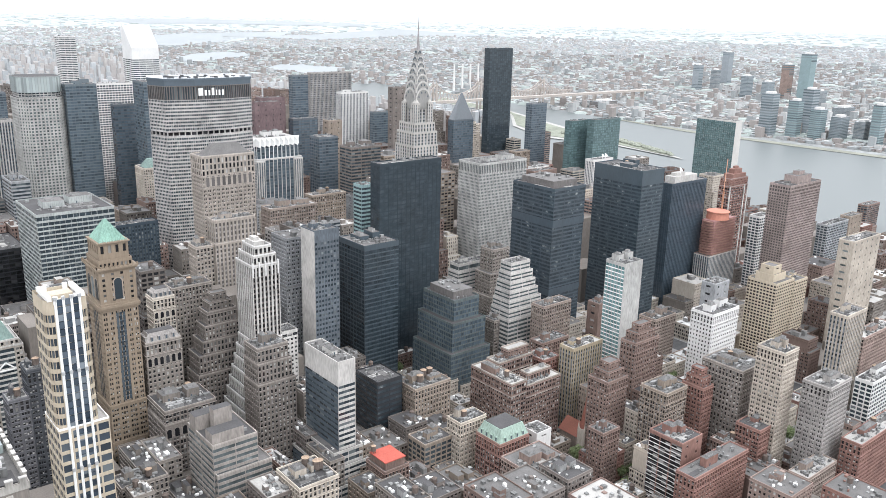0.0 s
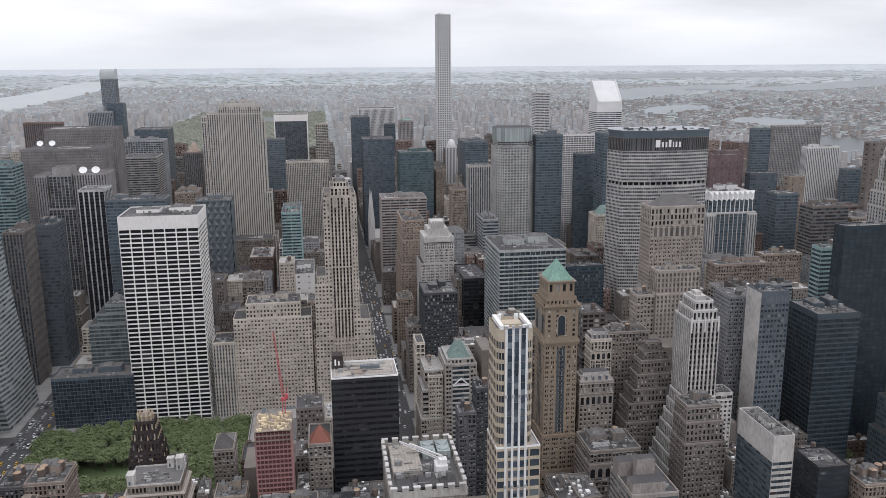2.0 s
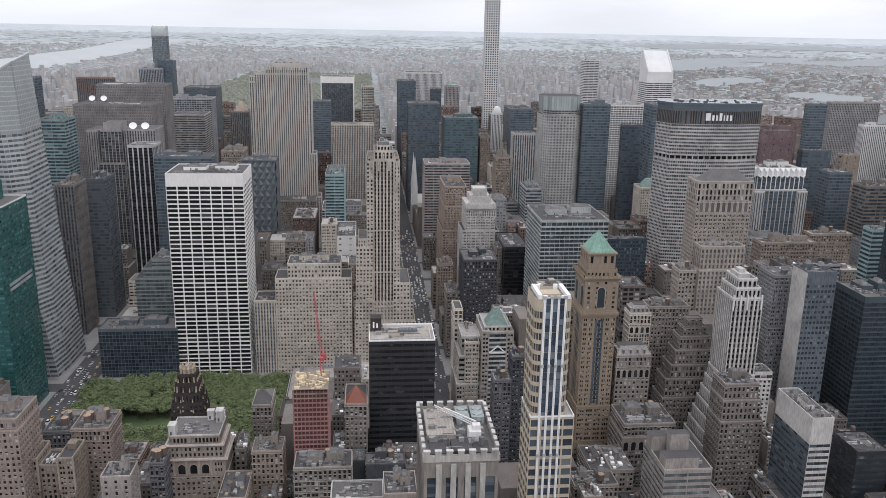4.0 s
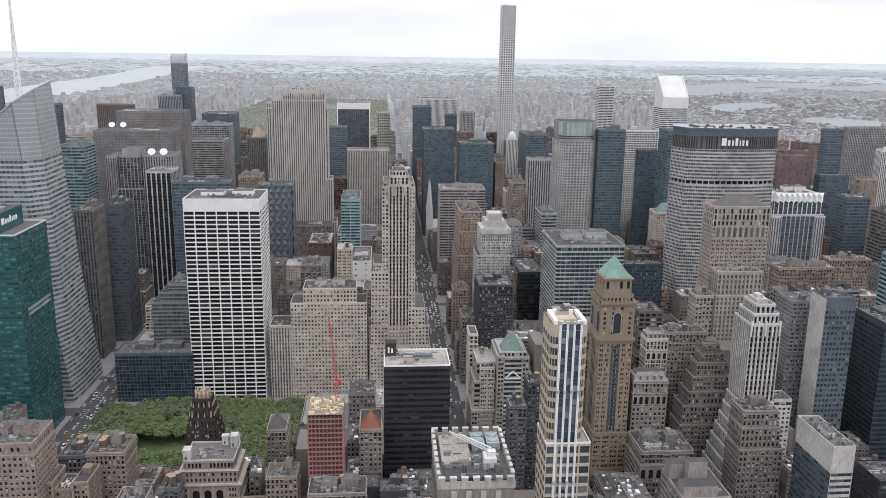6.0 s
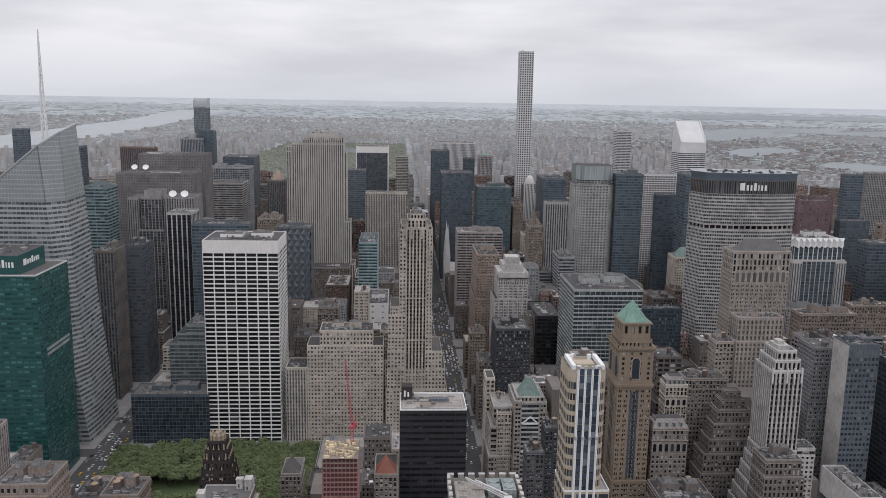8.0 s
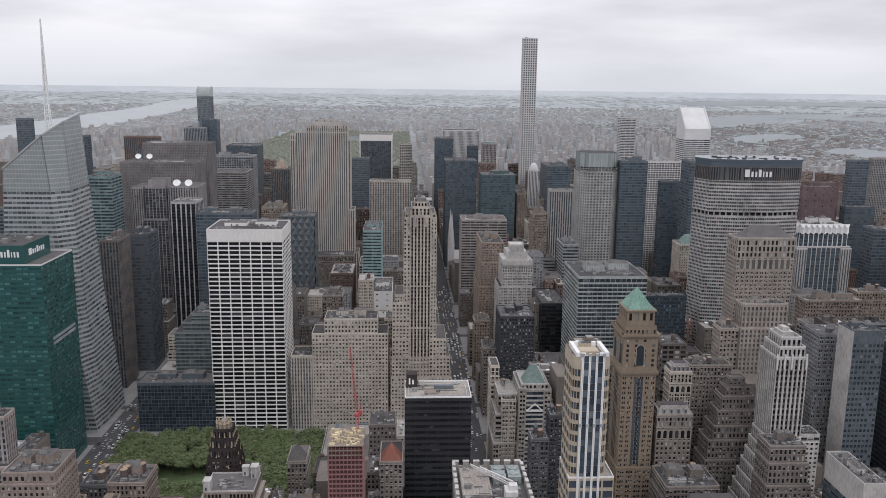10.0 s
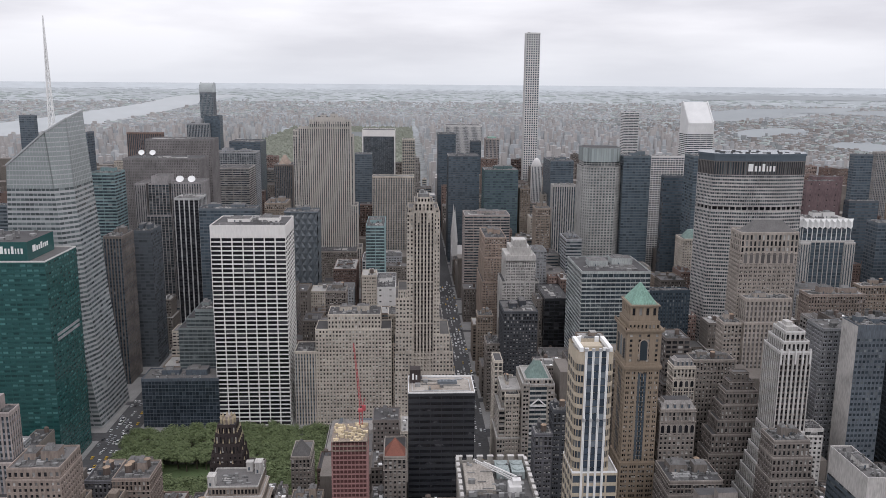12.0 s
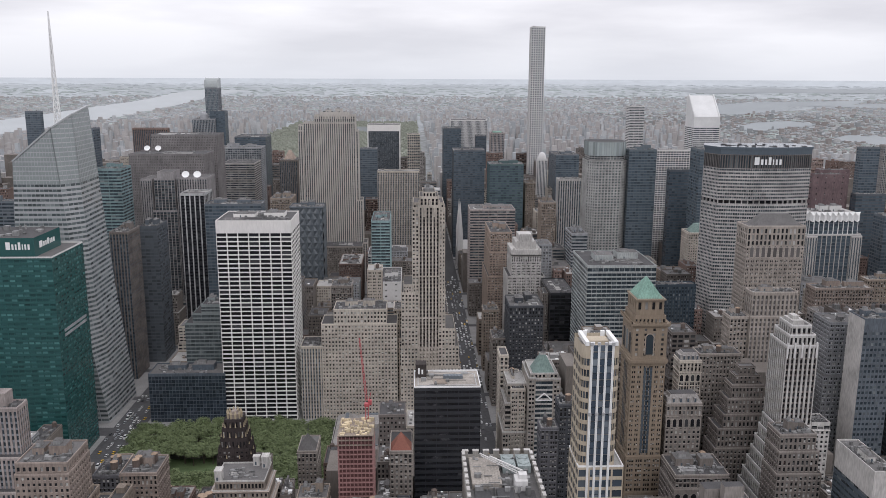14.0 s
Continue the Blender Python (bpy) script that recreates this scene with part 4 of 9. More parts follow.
placed("glass_tower", "blue-grey glass tower with pale mullions", 377.9, 394.4, 1060.0, 1099.1, 229.1, "curtain", "bluegrey", 129, "flat")
placed("dark_low", "dark blue block with vertical mullions", 248.0, 290.0, 800.0, 814.0, 114.3, "stripes", "blueblack", 64, "flat")
placed("mast_tower", "banded tower with a mast", 531.9, 567.9, 2000.0, 2031.8, 255.1, "ribbon", "pale", 157, "mast")
placed("red_tower", "dark maroon tower among lower blocks", 501.4, 544.5, 1000.0, 1014.0, 203.4, "plain", "maroon", 139, "flat")
placed("dark_tower", "dark glass tower among lower blocks", 580.4, 620.3, 1040.0, 1054.0, 172.8, "curtain", "slate2", 87, "flat")
placed("pillar_block", "brown stone tower with tall piers", 262.0, 297.6, 600.0, 614.0, 159.0, "stonepiers", "tanstone", 113, "pent", steps=[(140, 0.5, 3, 1.0)])
placed("pillar_wing", "brown stone wing beside a pier tower", 246.8, 261.4, 602.0, 618.0, 139.0, "tallwin", "tanstone", 90, "clutter")
placed("stepped_block", "brown stepped masonry tower with arched top floors", 227.0, 250.0, 541.0, 556.0, 107.0, "tallwin", "brownstone2", 60, "steps", steps=[(62, 12, 4, 7), (76, 10, 3, 5), (86, 6, 2, 3), (97, 3, 1, 1.5)], units=True)
rt = placed("mansard_block", "taupe stone block with a grey mansard roof", 168.8, 192.8, 505.0, 519.0, 108.5, "punched", "taupe", 72, "mansard", units=True)
arches(rt, -11.98, 11.98, -7.00, 92.50, 6, 5.5, "taupe")
rt = placed("dome_block", "stone block with a pale domed roof", 194.8, 211.1, 560.0, 574.0, 118.6, "loft", "limestone", 93, "mansard")
arches(rt, -8.13, 8.13, -7.00, 103.64, 4, 4.6, "limestone")
placed("brick_block", "taupe masonry block with cluttered roof", 214.6, 246.4, 575.0, 591.5, 118.4, "tallwin", "taupe", 77, "clutter")
placed("loft_block", "tall pinkish-tan masonry loft with rooftop plant", -226.0, -196.5, 440.0, 470.0, 104.0, "punched3", "rosetan", 60, "mech", units=True, limit=40, steps=[(97.5, 0.6, 0.6, 1.2)])
placed("loft_block", "dark brown masonry loft with tall water tanks", -204.1, -187.5, 490.0, 512.0, 70.3, "punched", "darkbrick", 62, "tanks")
placed("loft_block", "tan masonry loft with bands and water tanks", -186.2, -162.6, 488.0, 514.0, 72.6, "punched", "rosetan", 54, "tanks", units=True, limit=40)
placed("brick_low", "red-brown brick block with pale roof deck", -173.9, -152.8, 512.0, 538.0, 37.0, "punched", "redbrown", 20, "clutter")
placed("pale_low", "blank-walled tan low block with a roof house", -145.6, -129.6, 415.0, 431.0, 80.6, "wallwin", "officestone", 20, "pent")
placed("tank_house", "narrow dark block with a water tank", -129.8, -121.2, 452.0, 468.0, 67.2, "loft", "darkbrick", 20, "tanks")
placed("narrow_tower", "tan narrow tower with a pale stair house", -71.0, -52.1, 462.0, 480.0, 67.6, "tallwin", "tan", 30, "pent")
placed("truss_block", "low stone block with crowded plant deck", -43.0, -9.3, 432.0, 452.0, 72.4, "loft", "taupe", 30, "clutter")
placed("dark_low_block", "dark blank block with roof vents", -9.2, -1.7, 446.0, 462.0, 68.2, "blank", "darkbrick2", 30, "flat")
placed("vent_block", "dark block with rows of pale roof vents", -1.3, 22.1, 436.0, 450.0, 71.0, "blank", "darkbrick2", 30, "clutter")
placed("deck_block", "brown block with a framed steel roof deck", 8.1, 25.2, 372.0, 394.0, 90.4, "stonepiers", "brownstone3", 20, "mech")
placed("green_roof_block", "low white-trimmed block with a dark green roof", -19.7, 8.2, 388.0, 406.0, 78.8, "loft", "palestone", 20, "flat")
placed("narrow_house", "grey stone house with a steep gabled roof", -81.0, -67.5, 538.3, 564.8, 62.0, "punched", "taupe", 26, "gable")
placed("narrow_house", "taupe party-wall house among lower blocks", -34.8, -29.0, 519.5, 541.1, 58.0, "tallwin", "taupe", 36, "flat")
placed("stone_spire", "pink-grey stepped stone tower", -273.3, -242.7, 482.2, 496.2, 120.0, "palestripes", "pinkstone", 62, "spire", steps=[(70, 12, 8, 12), (90, 6, 4, 6)])
placed("dark_loft", "dark brick loft with a higher rear block", 83.0, 94.6, 492.0, 506.0, 98.0, "triple", "darkbrick", 49, "clutter")
placed("dark_loft", "tall dark brick loft beside a lower one", 94.8, 105.5, 493.0, 508.0, 113.5, "triple", "darkbrick2", 49, "clutter")
placed("pale_narrow", "narrow pale party-wall block", 68.0, 74.6, 600.7, 620.7, 110.0, "tallwin", "limestone", 49, "flat")
placed("loft_row", "pale corner loft with rounded bays", 73.2, 83.7, 568.2, 610.1, 95.0, "triple", "limestone", 55, "clutter")
placed("loft_row", "taupe avenue block among lower blocks", 79.0, 92.5, 765.3, 794.6, 70.0, "paired", "taupe", 11, "clutter")
placed("loft_row", "tan avenue block among lower blocks", 78.6, 95.5, 865.0, 887.4, 70.0, "punched", "tan", 11, "clutter")
placed("office_slab", "blue-grey office slab with a blank pale end wall", 311.5, 333.7, 530.0, 551.0, 158.2, "slatewin", "slatestone", 76, "mech", west="blank", west_wall="palestone", top=9.0, units=True)
placed("brown_tower", "dark brown office tower with thin bands", 367.7, 403.3, 545.0, 584.3, 133.8, "ribbon2", "navygrey", 42, "mech", top=4.0, units="bands", glass="deepblue")
placed("black_tower", "black glass tower with facets", 400.5, 468.8, 570.0, 584.0, 195.7, "blackcurtain", "blackblue", 14, "flat", glass="deepblue", units="bands")
placed("split_tower", "tower with white stone frame and dark glass face", 255.0, 268.1, 408.0, 449.4, 107.4, "ribbon", "palestone", 45, "mech", steps=[(24, 17, 11, 8), (36, 11, 7, 5), (46, 5.5, 4, 2.5)], west="darkline", top=16.0, units=True)
placed("white_terrace", "white terraced block among lower blocks", 519.6, 561.0, 600.0, 614.0, 77.6, "ribbon", "palestone", 23, "pent", steps=[(46, 8, 8, 7), (54, 6, 6, 5), (62, 4, 4, 4), (70, 2, 2, 2)], units="bands", glass="silver")
placed("stone_block", "grey gridded stone block", 610.5, 630.9, 640.0, 654.0, 68.1, "grid", "greybrown", 0, "pent")
placed("pale_tower", "pale metal-clad tower with small windows", 593.6, 665.1, 655.0, 690.9, 165.3, "finegrid", "palemetal", 77, "mech", attic=("palefins", 12.0), units="bands", glass="silver")
rt = placed("dark_office", "dark blue office tower with ribbon windows", 573.2, 617.6, 525.0, 581.8, 162.3, "ribbon", "blueblack2", 23, "boxpent", units="bands")
for lz, lh in ((124.5, 7.5), (56.0, 6.0)):
    g = Geo()
    g.box(-22.5, 22.5, -28.7, 28.7, lz, lz + lh, bottom=True)
    part("louvre_band", g, MAT["blueblack2"], rt)
placed("white_pier_tower", "white tower with vertical piers and dishes", 858.8, 900.8, 720.0, 734.0, 136.2, "palestripes", "pale", 101, "dish")
placed("dark_office", "dark grey office tower", 687.7, 724.6, 510.0, 573.8, 170.9, "ribbon", "navygrey", 0, "clutter", top=15.0, units="bands")
placed("dark_office", "dark blue tower with vertical mullions", 762.9, 829.4, 525.0, 542.7, 146.6, "fins", "blueblack", 8, "whitepent", units="bands")
placed("teal_tower", "white narrow tower with teal glass front", 516.2, 539.4, 392.0, 411.3, 130.7, "blank", "palemetal", 48, "pent", west="teal", glass="teal", units="bands")
placed("round_tower", "rose-brown apartment tower with balconies", 850.7, 918.1, 435.0, 459.5, 150.5, "balcony2", "pinkbrown", 56, "housepent", attic=("balcony2", 9.0), units="bands", glass="bronze")
placed("cream_tower", "cream blank-walled apartment tower", 782.2, 838.6, 330.0, 344.7, 122.2, "plain", "cream", 50, "flat", glass="silver")
placed("cream_tower", "slim cream apartment tower", 631.3, 665.0, 262.0, 276.0, 100.7, "palestripes", "cream", 27, "pent")
placed("far_tower", "tan apartment tower by the river", 1112.5, 1147.5, 480.0, 494.0, 71.9, "plain", "tan", 29, "flat")
placed("far_tower", "red-brown apartment tower by the river", 1352.5, 1397.6, 560.0, 574.9, 41.9, "grid", "redbrown", 10, "flat")
placed("pale_apartments", "white slab apartments among lower blocks", 913.2, 940.1, 500.0, 514.0, 94.7, "grid", "pale", 35, "flat")
placed("pale_apartments", "grey apartments by the river", 1028.6, 1085.1, 470.0, 484.0, 74.1, "grid", "grey", 22, "flat")
placed("white_apartments", "white brick apartment block with setbacks", 547.4, 584.3, 327.4, 347.2, 100.0, "punched", "pale", 63, "pent")
placed("grey_blank", "grey blank-walled block among lower blocks", 632.2, 654.7, 379.6, 393.6, 95.0, "plain", "grey", 66, "flat")
placed("brown_apartments", "taupe apartment block with stone bands", 512.1, 542.1, 277.4, 310.9, 80.0, "tallwin", "taupe", 27, "clutter")
placed("pale_tower", "pale rose apartment tower", 509.5, 528.2, 247.6, 268.3, 105.0, "paired", "cream", 42, "pent", units="bands")
placed("grey_tower", "grey-brown apartment tower among lower blocks", 524.8, 555.4, 220.8, 240.3, 85.0, "triple", "greybrown", 28, "pent")
placed("red_apartments", "red brick apartment block", 495.6, 532.7, 250.4, 268.8, 50.0, "triple", "redbrick", 14, "pent")
placed("grid_apartments", "red brick apartment block with white floor frames", 420.8, 442.8, 262.1, 287.7, 60.0, "plain", "redbrick", 22, "pent", west="redframe")
placed("brick_roof", "red brick block with a planted roof", 409.4, 470.0, 243.6, 257.6, 48.0, "punched", "redbrick", 36, "pent")
placed("tan_apartments", "tan brick apartment block", 454.9, 479.4, 300.1, 322.4, 70.0, "loft", "tan", 31, "pent")
placed("red_apartments", "stepped red brick apartments", 487.6, 500.4, 292.2, 310.4, 68.0, "paired", "redbrick", 28, "steps")
placed("red_apartments", "tall red brick block with a water tower house", 481.5, 510.6, 349.3, 363.3, 85.0, "tallwin", "redbrown", 53, "steps")
placed("brick_block", "red brick block among lower blocks", 444.5, 463.2, 407.7, 427.3, 60.0, "punched", "redbrick", 36, "clutter")
placed("cream_stripe", "yellow brick apartments with dark bays", 458.9, 493.6, 390.3, 404.8, 72.0, "palestripes", "yellowbrick", 34, "clutter")
placed("brown_steps", "brown stepped apartment block", 439.1, 462.4, 339.5, 357.5, 68.0, "punched", "redbrown", 28, "steps")
placed("brick_block", "rose brick block with roof garden", 326.9, 361.0, 301.7, 330.9, 52.0, "triple", "rosebrick", 38, "pent")
placed("mansard_house", "red brick block with a green copper mansard roof", 332.2, 358.5, 337.7, 360.7, 55.0, "loft", "redbrick", 17, "copper")
placed("white_shaft", "narrow white stair block", 368.8, 383.0, 340.2, 354.2, 50.0, "plain", "pale", 24, "flat")
placed("brick_house", "brown brick block with white bulkheads", 411.2, 428.9, 317.6, 331.6, 46.0, "punched", "redbrown", 11, "pent")
placed("cream_block", "cream corner block with arched windows", 324.3, 347.4, 367.7, 381.7, 60.0, "paired", "cream", 19, "clutter")
placed("tan_block", "tan brick block with a tank house", 328.6, 361.5, 422.7, 442.3, 62.0, "tallwin", "tan", 32, "tanks")
placed("tan_block", "tan brick block with pale parapets", 301.3, 324.9, 376.3, 394.7, 48.0, "grid", "tan", 19, "pent")
placed("red_roof_house", "brown brick block with a red roof", 263.0, 282.0, 367.8, 388.4, 46.0, "punched", "redbrown", 28, "redroof")
placed("white_office", "pale stepped office block with ribbon windows", 163.8, 191.3, 393.7, 428.0, 86.0, "ribbon", "officestone", 73, "blankpent", units="bands", glass="silver")
placed("white_office", "pale lower office tier with ribbon windows", 164.7, 198.7, 391.3, 424.6, 68.0, "ribbon", "officestone", 55, "flat", units="bands", glass="silver")
placed("brown_step_tower", "brown masonry tower with crowded roof", 223.0, 245.5, 455.0, 473.1, 108.5, "tallwin", "brownstone2", 37, "clutter", steps=[(84, 1.5, 4, 3), (98, 0.6, 2, 1.5)])
placed("white_column", "pale narrow block with a dark glazed top floor", 268.2, 281.0, 505.0, 520.0, 93.5, "punched", "palestone", 42, "flat", attic=("blackcurtain", 5.0))
rt = placed("brick_stone", "brown stone block with arcaded front and cluttered roof", 161.8, 195.4, 459.2, 488.0, 80.5, "loft", "brownstone2", 54, "clutter", steps=[(71.5, 0.7, 0.7, 0.7)])
arches(rt, -17.52, 17.52, -15.10, 63.00, 7, 6.0, "brownstone2")
placed("low_roof", "taupe loft with water tanks", 120.8, 147.4, 420.0, 436.2, 62.0, "triple", "taupe", 57, "clutter")
placed("arch_loft", "cream loft with a planted roof terrace", 193.1, 218.2, 349.5, 375.8, 70.0, "tallwin", "cream", 65, "tanks")
placed("tan_block", "rose-tan brick block among lower blocks", 604.5, 636.1, 419.2, 437.8, 55.0, "triple", "rosetan", 15, "pent")
placed("brown_block", "brown brick block among lower blocks", 465.5, 497.0, 429.3, 443.3, 62.0, "paired", "redbrown", 47, "pent")
placed("brown_block", "rose apartment block among lower blocks", 504.0, 540.0, 466.2, 481.2, 75.0, "tallwin", "rosetan", 46, "pent")
placed("brown_block", "brown windowless block among lower blocks", 583.9, 605.2, 469.4, 483.4, 60.0, "plain", "redbrown", 26, "pent")
placed("grey_block", "taupe block with roof clutter", 481.2, 502.8, 504.1, 519.1, 55.0, "triple", "taupe", 28, "clutter")
placed("black_mid", "black glass office block with white bands", 303.6, 325.4, 434.0, 461.3, 70.0, "ribbon", "blackglass", 53, "flat", units="bands")
placed("banded_tower", "brown banded tower with wavy floors", 541.5, 584.8, 830.0, 856.6, 163.5, "ribbon", "brownstone", 110, "mech")
placed("slate_tower", "slate glass tower among lower blocks", 538.7, 566.5, 900.0, 923.9, 167.2, "curtain", "slate", 113, "flat")
placed("tan_slab", "tan blank slab among lower blocks", 589.3, 610.9, 960.0, 974.0, 179.0, "plain", "tan", 121, "flat")
placed("white_apartments", "white fluted apartment tower", 730.2, 784.5, 1150.0, 1164.0, 195.4, "palestripes", "pale", 117, "pent")
placed("dark_tower", "dark brown slim slab", 763.0, 787.2, 1050.0, 1064.0, 210.5, "plain", "brownstone", 109, "flat")
placed("dark_tower", "dark glass tower among lower blocks", 670.7, 698.9, 1200.0, 1214.0, 220.6, "curtain", "slate", 161, "flat")
placed("brown_slab", "brown apartment slab among lower blocks", 763.1, 849.1, 1300.0, 1314.0, 216.3, "palestripes", "greybrown", 146, "flat")
placed("blue_tower", "blue glass tower among lower blocks", 769.4, 805.8, 1110.0, 1124.0, 165.5, "curtain", "bluegrey", 110, "flat")
placed("dark_slab", "dark maroon slab among lower blocks", 539.7, 579.7, 1060.0, 1074.0, 202.4, "plain", "maroon", 151, "flat")
placed("bronze_tower", "tall bronze-black glass slab tower", 1022.0, 1078.1, 1112.0, 1127.0, 265.5, "blackcurtain", "blackblue", 80, "flat", glass="deepblue")
placed("glass_tower", "slate glass tower among lower blocks", 980.6, 1015.5, 960.0, 974.0, 183.7, "curtain", "slate", 85, "flat")
placed("green_glass_tower", "green glass tower with a slanted skirt", 990.3, 1036.8, 880.0, 894.0, 163.2, "curtain", "greenblack", 96, "flat", glass="unteal")
placed("green_glass_tower", "green glass tower with bright bands", 1009.4, 1073.8, 850.0, 864.0, 167.2, "curtain", "greenblack", 90, "flat", glass="unteal")
placed("tan_low", "tan block among lower blocks", 887.7, 920.0, 900.0, 914.0, 120.1, "tallwin", "tan", 94, "flat")
placed("grey_low", "brown block among lower blocks", 724.4, 765.4, 700.0, 714.6, 137.1, "plain", "redbrown", 126, "flat")
placed("marble_end_slab", "green glass slab with white marble ends", 1248.8, 1267.9, 748.0, 823.0, 162.5, "blank", "unglass", 83, "flat", west="unface", glass="unteal")
placed("gable_house", "taupe stone house with a red tiled roof", -13.9, 0.0, 470.0, 500.0, 93.9, "punched", "taupe", 63, "redpyr")
placed("river_block", "dark glass tower towards the western river", -684.8, -659.2, 1500.0, 1514.0, 258.8, "curtain", "slate", 212, "flat")
placed("dark_west", "dark office block with a pale roof band", -499.1, -434.4, 930.0, 944.0, 182.3, "ribbon", "slate", 155, "mech")
placed("slim_west", "slim dark glass tower", -494.3, -488.3, 1290.0, 1317.7, 241.8, "curtain", "slate", 188, "flat")
placed("brick_west", "brick tower with pale upper piers", -472.4, -413.7, 1420.0, 1434.0, 234.1, "stripes", "redbrown", 218, "flat")
placed("brick_mid", "rose-tan brick block with dark roof clutter", 362.9, 415.6, 700.0, 718.9, 135.7, "tallwin", "rosetan", 114, "clutter")
placed("tan_mid", "tan brick block with pale roof boxes", 450.4, 494.3, 770.0, 784.8, 126.0, "punched", "tan", 102, "clutter")
placed("pointed_tower", "dark glass tower with a pointed roof", 854.3, 896.8, 1010.0, 1024.0, 158.7, "curtain", "slate2", 89, "darkcap")
placed("white_steps", "white stepped office block with ribbon floors", 500.0, 524.1, 505.0, 519.0, 106.0, "ribbon", "palestone", 56, "flat", steps=[(57, 12, 13, 12), (65, 10, 11, 10), (73, 8, 8.5, 8), (81, 6, 6, 6), (89, 4, 4, 4), (97, 2, 2, 2)], units="bands", glass="silver")
placed("stone_tower", "taupe stepped stone tower behind white terraces", 528.5, 550.0, 560.0, 578.0, 101.0, "paired", "taupe", 44, "pent", steps=[(56, 9, 5, 8), (78, 6, 3, 4)])
placed("teal_low", "low teal glass office block", 428.7, 443.1, 640.0, 654.0, 162.2, "ribbon", "tealpale", 135, "flat", units="bands")
placed("white_slab", "pale slab block with a flat roof", 829.7, 858.7, 800.0, 814.0, 116.4, "plain", "pale", 91, "flat")
placed("brick_row", "rose brick row block", 499.0, 515.6, 356.3, 370.3, 40.0, "tallwin", "rosebrick", 16, "clutter")
placed("brick_row", "red-brown brick row block", 484.6, 500.1, 265.6, 280.6, 36.0, "loft", "redbrown", 14, "clutter")
placed("brick_row", "rose-tan brick row block", 490.3, 529.6, 210.9, 224.9, 34.0, "punched", "rosetan", 21, "clutter")
placed("brick_row", "red brick apartment block at the corner", 537.1, 614.9, 199.7, 213.7, 48.0, "paired", "redbrick", 10, "clutter")
placed("brick_row", "rose brick apartment block", 706.4, 768.5, 276.2, 290.2, 60.0, "paired", "rosebrick", 29, "clutter")
placed("brick_row", "pale grid-fronted apartment block", 636.1, 700.3, 236.6, 250.6, 52.0, "grid", "pale", 33, "clutter")

def arched_loft():
    """Tan loft with three arched windows, a deep cornice and a columned roof storey."""
    X, Y = -106.6, 482.0
    taken(-127, -86, 466, 497, 76, 50)
    root = thing("arched_loft", X, Y, "tan stone loft with three arched windows under a deep cornice", "building")
    wall, wins, deck = Geo(), [], Geo()
    stack(wall, wins, deck, ((-18.6, 18.6, -14.4, 14, 0, 50.6, "punched3"), (-18.6, 18.6, -14.4, 14, 50.6, 60.6, "blank"), (-17.2, 17.2, -13.0, 14, 60.6, 69.4, "tallwin"), (-15.4, 15.4, -11.4, 14, 69.4, 75.2, "colonnade")), "E", 0.9)
    wall_part(wall, [MAT["baystone"], MAT["baystone"]], root)
    roof_parts(deck, [MAT["palestone"], MAT["palestone"], ROOF[0]], root)
    windows_on(root, wins, "masonry", True, 40)
    arches(root, -11.6, 10.0, -14.5, 51.2, 3, 6.2, "baystone")
    for z, o, t in ((60.0, 1.5, 1.1), (48.4, 0.4, 0.6), (69.0, 0.7, 0.6), (30.0, 0.3, 0.5)):
        g = Geo()
        k = 1.2 if z > 65 else 0.0
        low = [(-18.7 + k, -14.5 + k), (18.7 - k, -14.5 + k), (18.7 - k, 14), (-18.7 + k, 14)]
        mid = [(-18.7 + k - o, -14.5 + k - o), (18.7 - k + o, -14.5 + k - o), (18.7 - k + o, 14 + o), (-18.7 + k - o, 14 + o)]
        g.taper([(a, b, z) for a, b in low], [(a, b, z + t * 0.6) for a, b in mid], cap=False)
        g.taper([(a, b, z + t * 0.6) for a, b in mid], [(a, b, z + t) for a, b in mid])
        part("cornice", g, TRIM["wall_baystone"], root)
    for i in range(4):
        g = Geo()
        u = -12.6 + 7.5 * i
        g.box(u - 0.55, u + 0.55, -15.0, -14.4, 50.2, 59.4)
        g.box(u - 0.8, u + 0.8, -15.2, -14.4, 59.0, 60.0, bottom=True)
        part("pilaster", g, TRIM["wall_baystone"], root)
    for u in (-15.6, -14.0, 12.6, 14.4, 16.0):
        for z in (52.4, 56.4):
            g = Geo()
            g.box(u - 0.42, u + 0.42, -14.46, -14.3, z, z + 1.9, bottom=True)
            part("small_window", g, GLASS["black"][1], root)
    for x0, x1, y0, y1, k in ((-15.4, -11.2, -11.2, -5.0, 6.8), (10.4, 14.6, 6.0, 12.0, 7.4), (4.4, 8.4, 9.6, 13.0, 6.0)):
        g = Geo()
        g.box(x0, x1, y0, y1, 75.1, 75.2 + k, 0, 0)
        g.box(x0 - 0.3, x1 + 0.3, y0 - 0.3, y1 + 0.3, 75.2 + k, 75.7 + k, 0, bottom=True)
        g.box(x0 + 1.0, x0 + 2.1, y0 - 0.05, y0, 76.0, 78.2, 1)
        part("roof_house", g, [MAT["palestone"], MAT["charcoal"]], root, "white-painted roof house")
    clutter(root, random.Random(44), -10.5, 10, -9, 8, 75.2, "dark", MAT["baystone"])


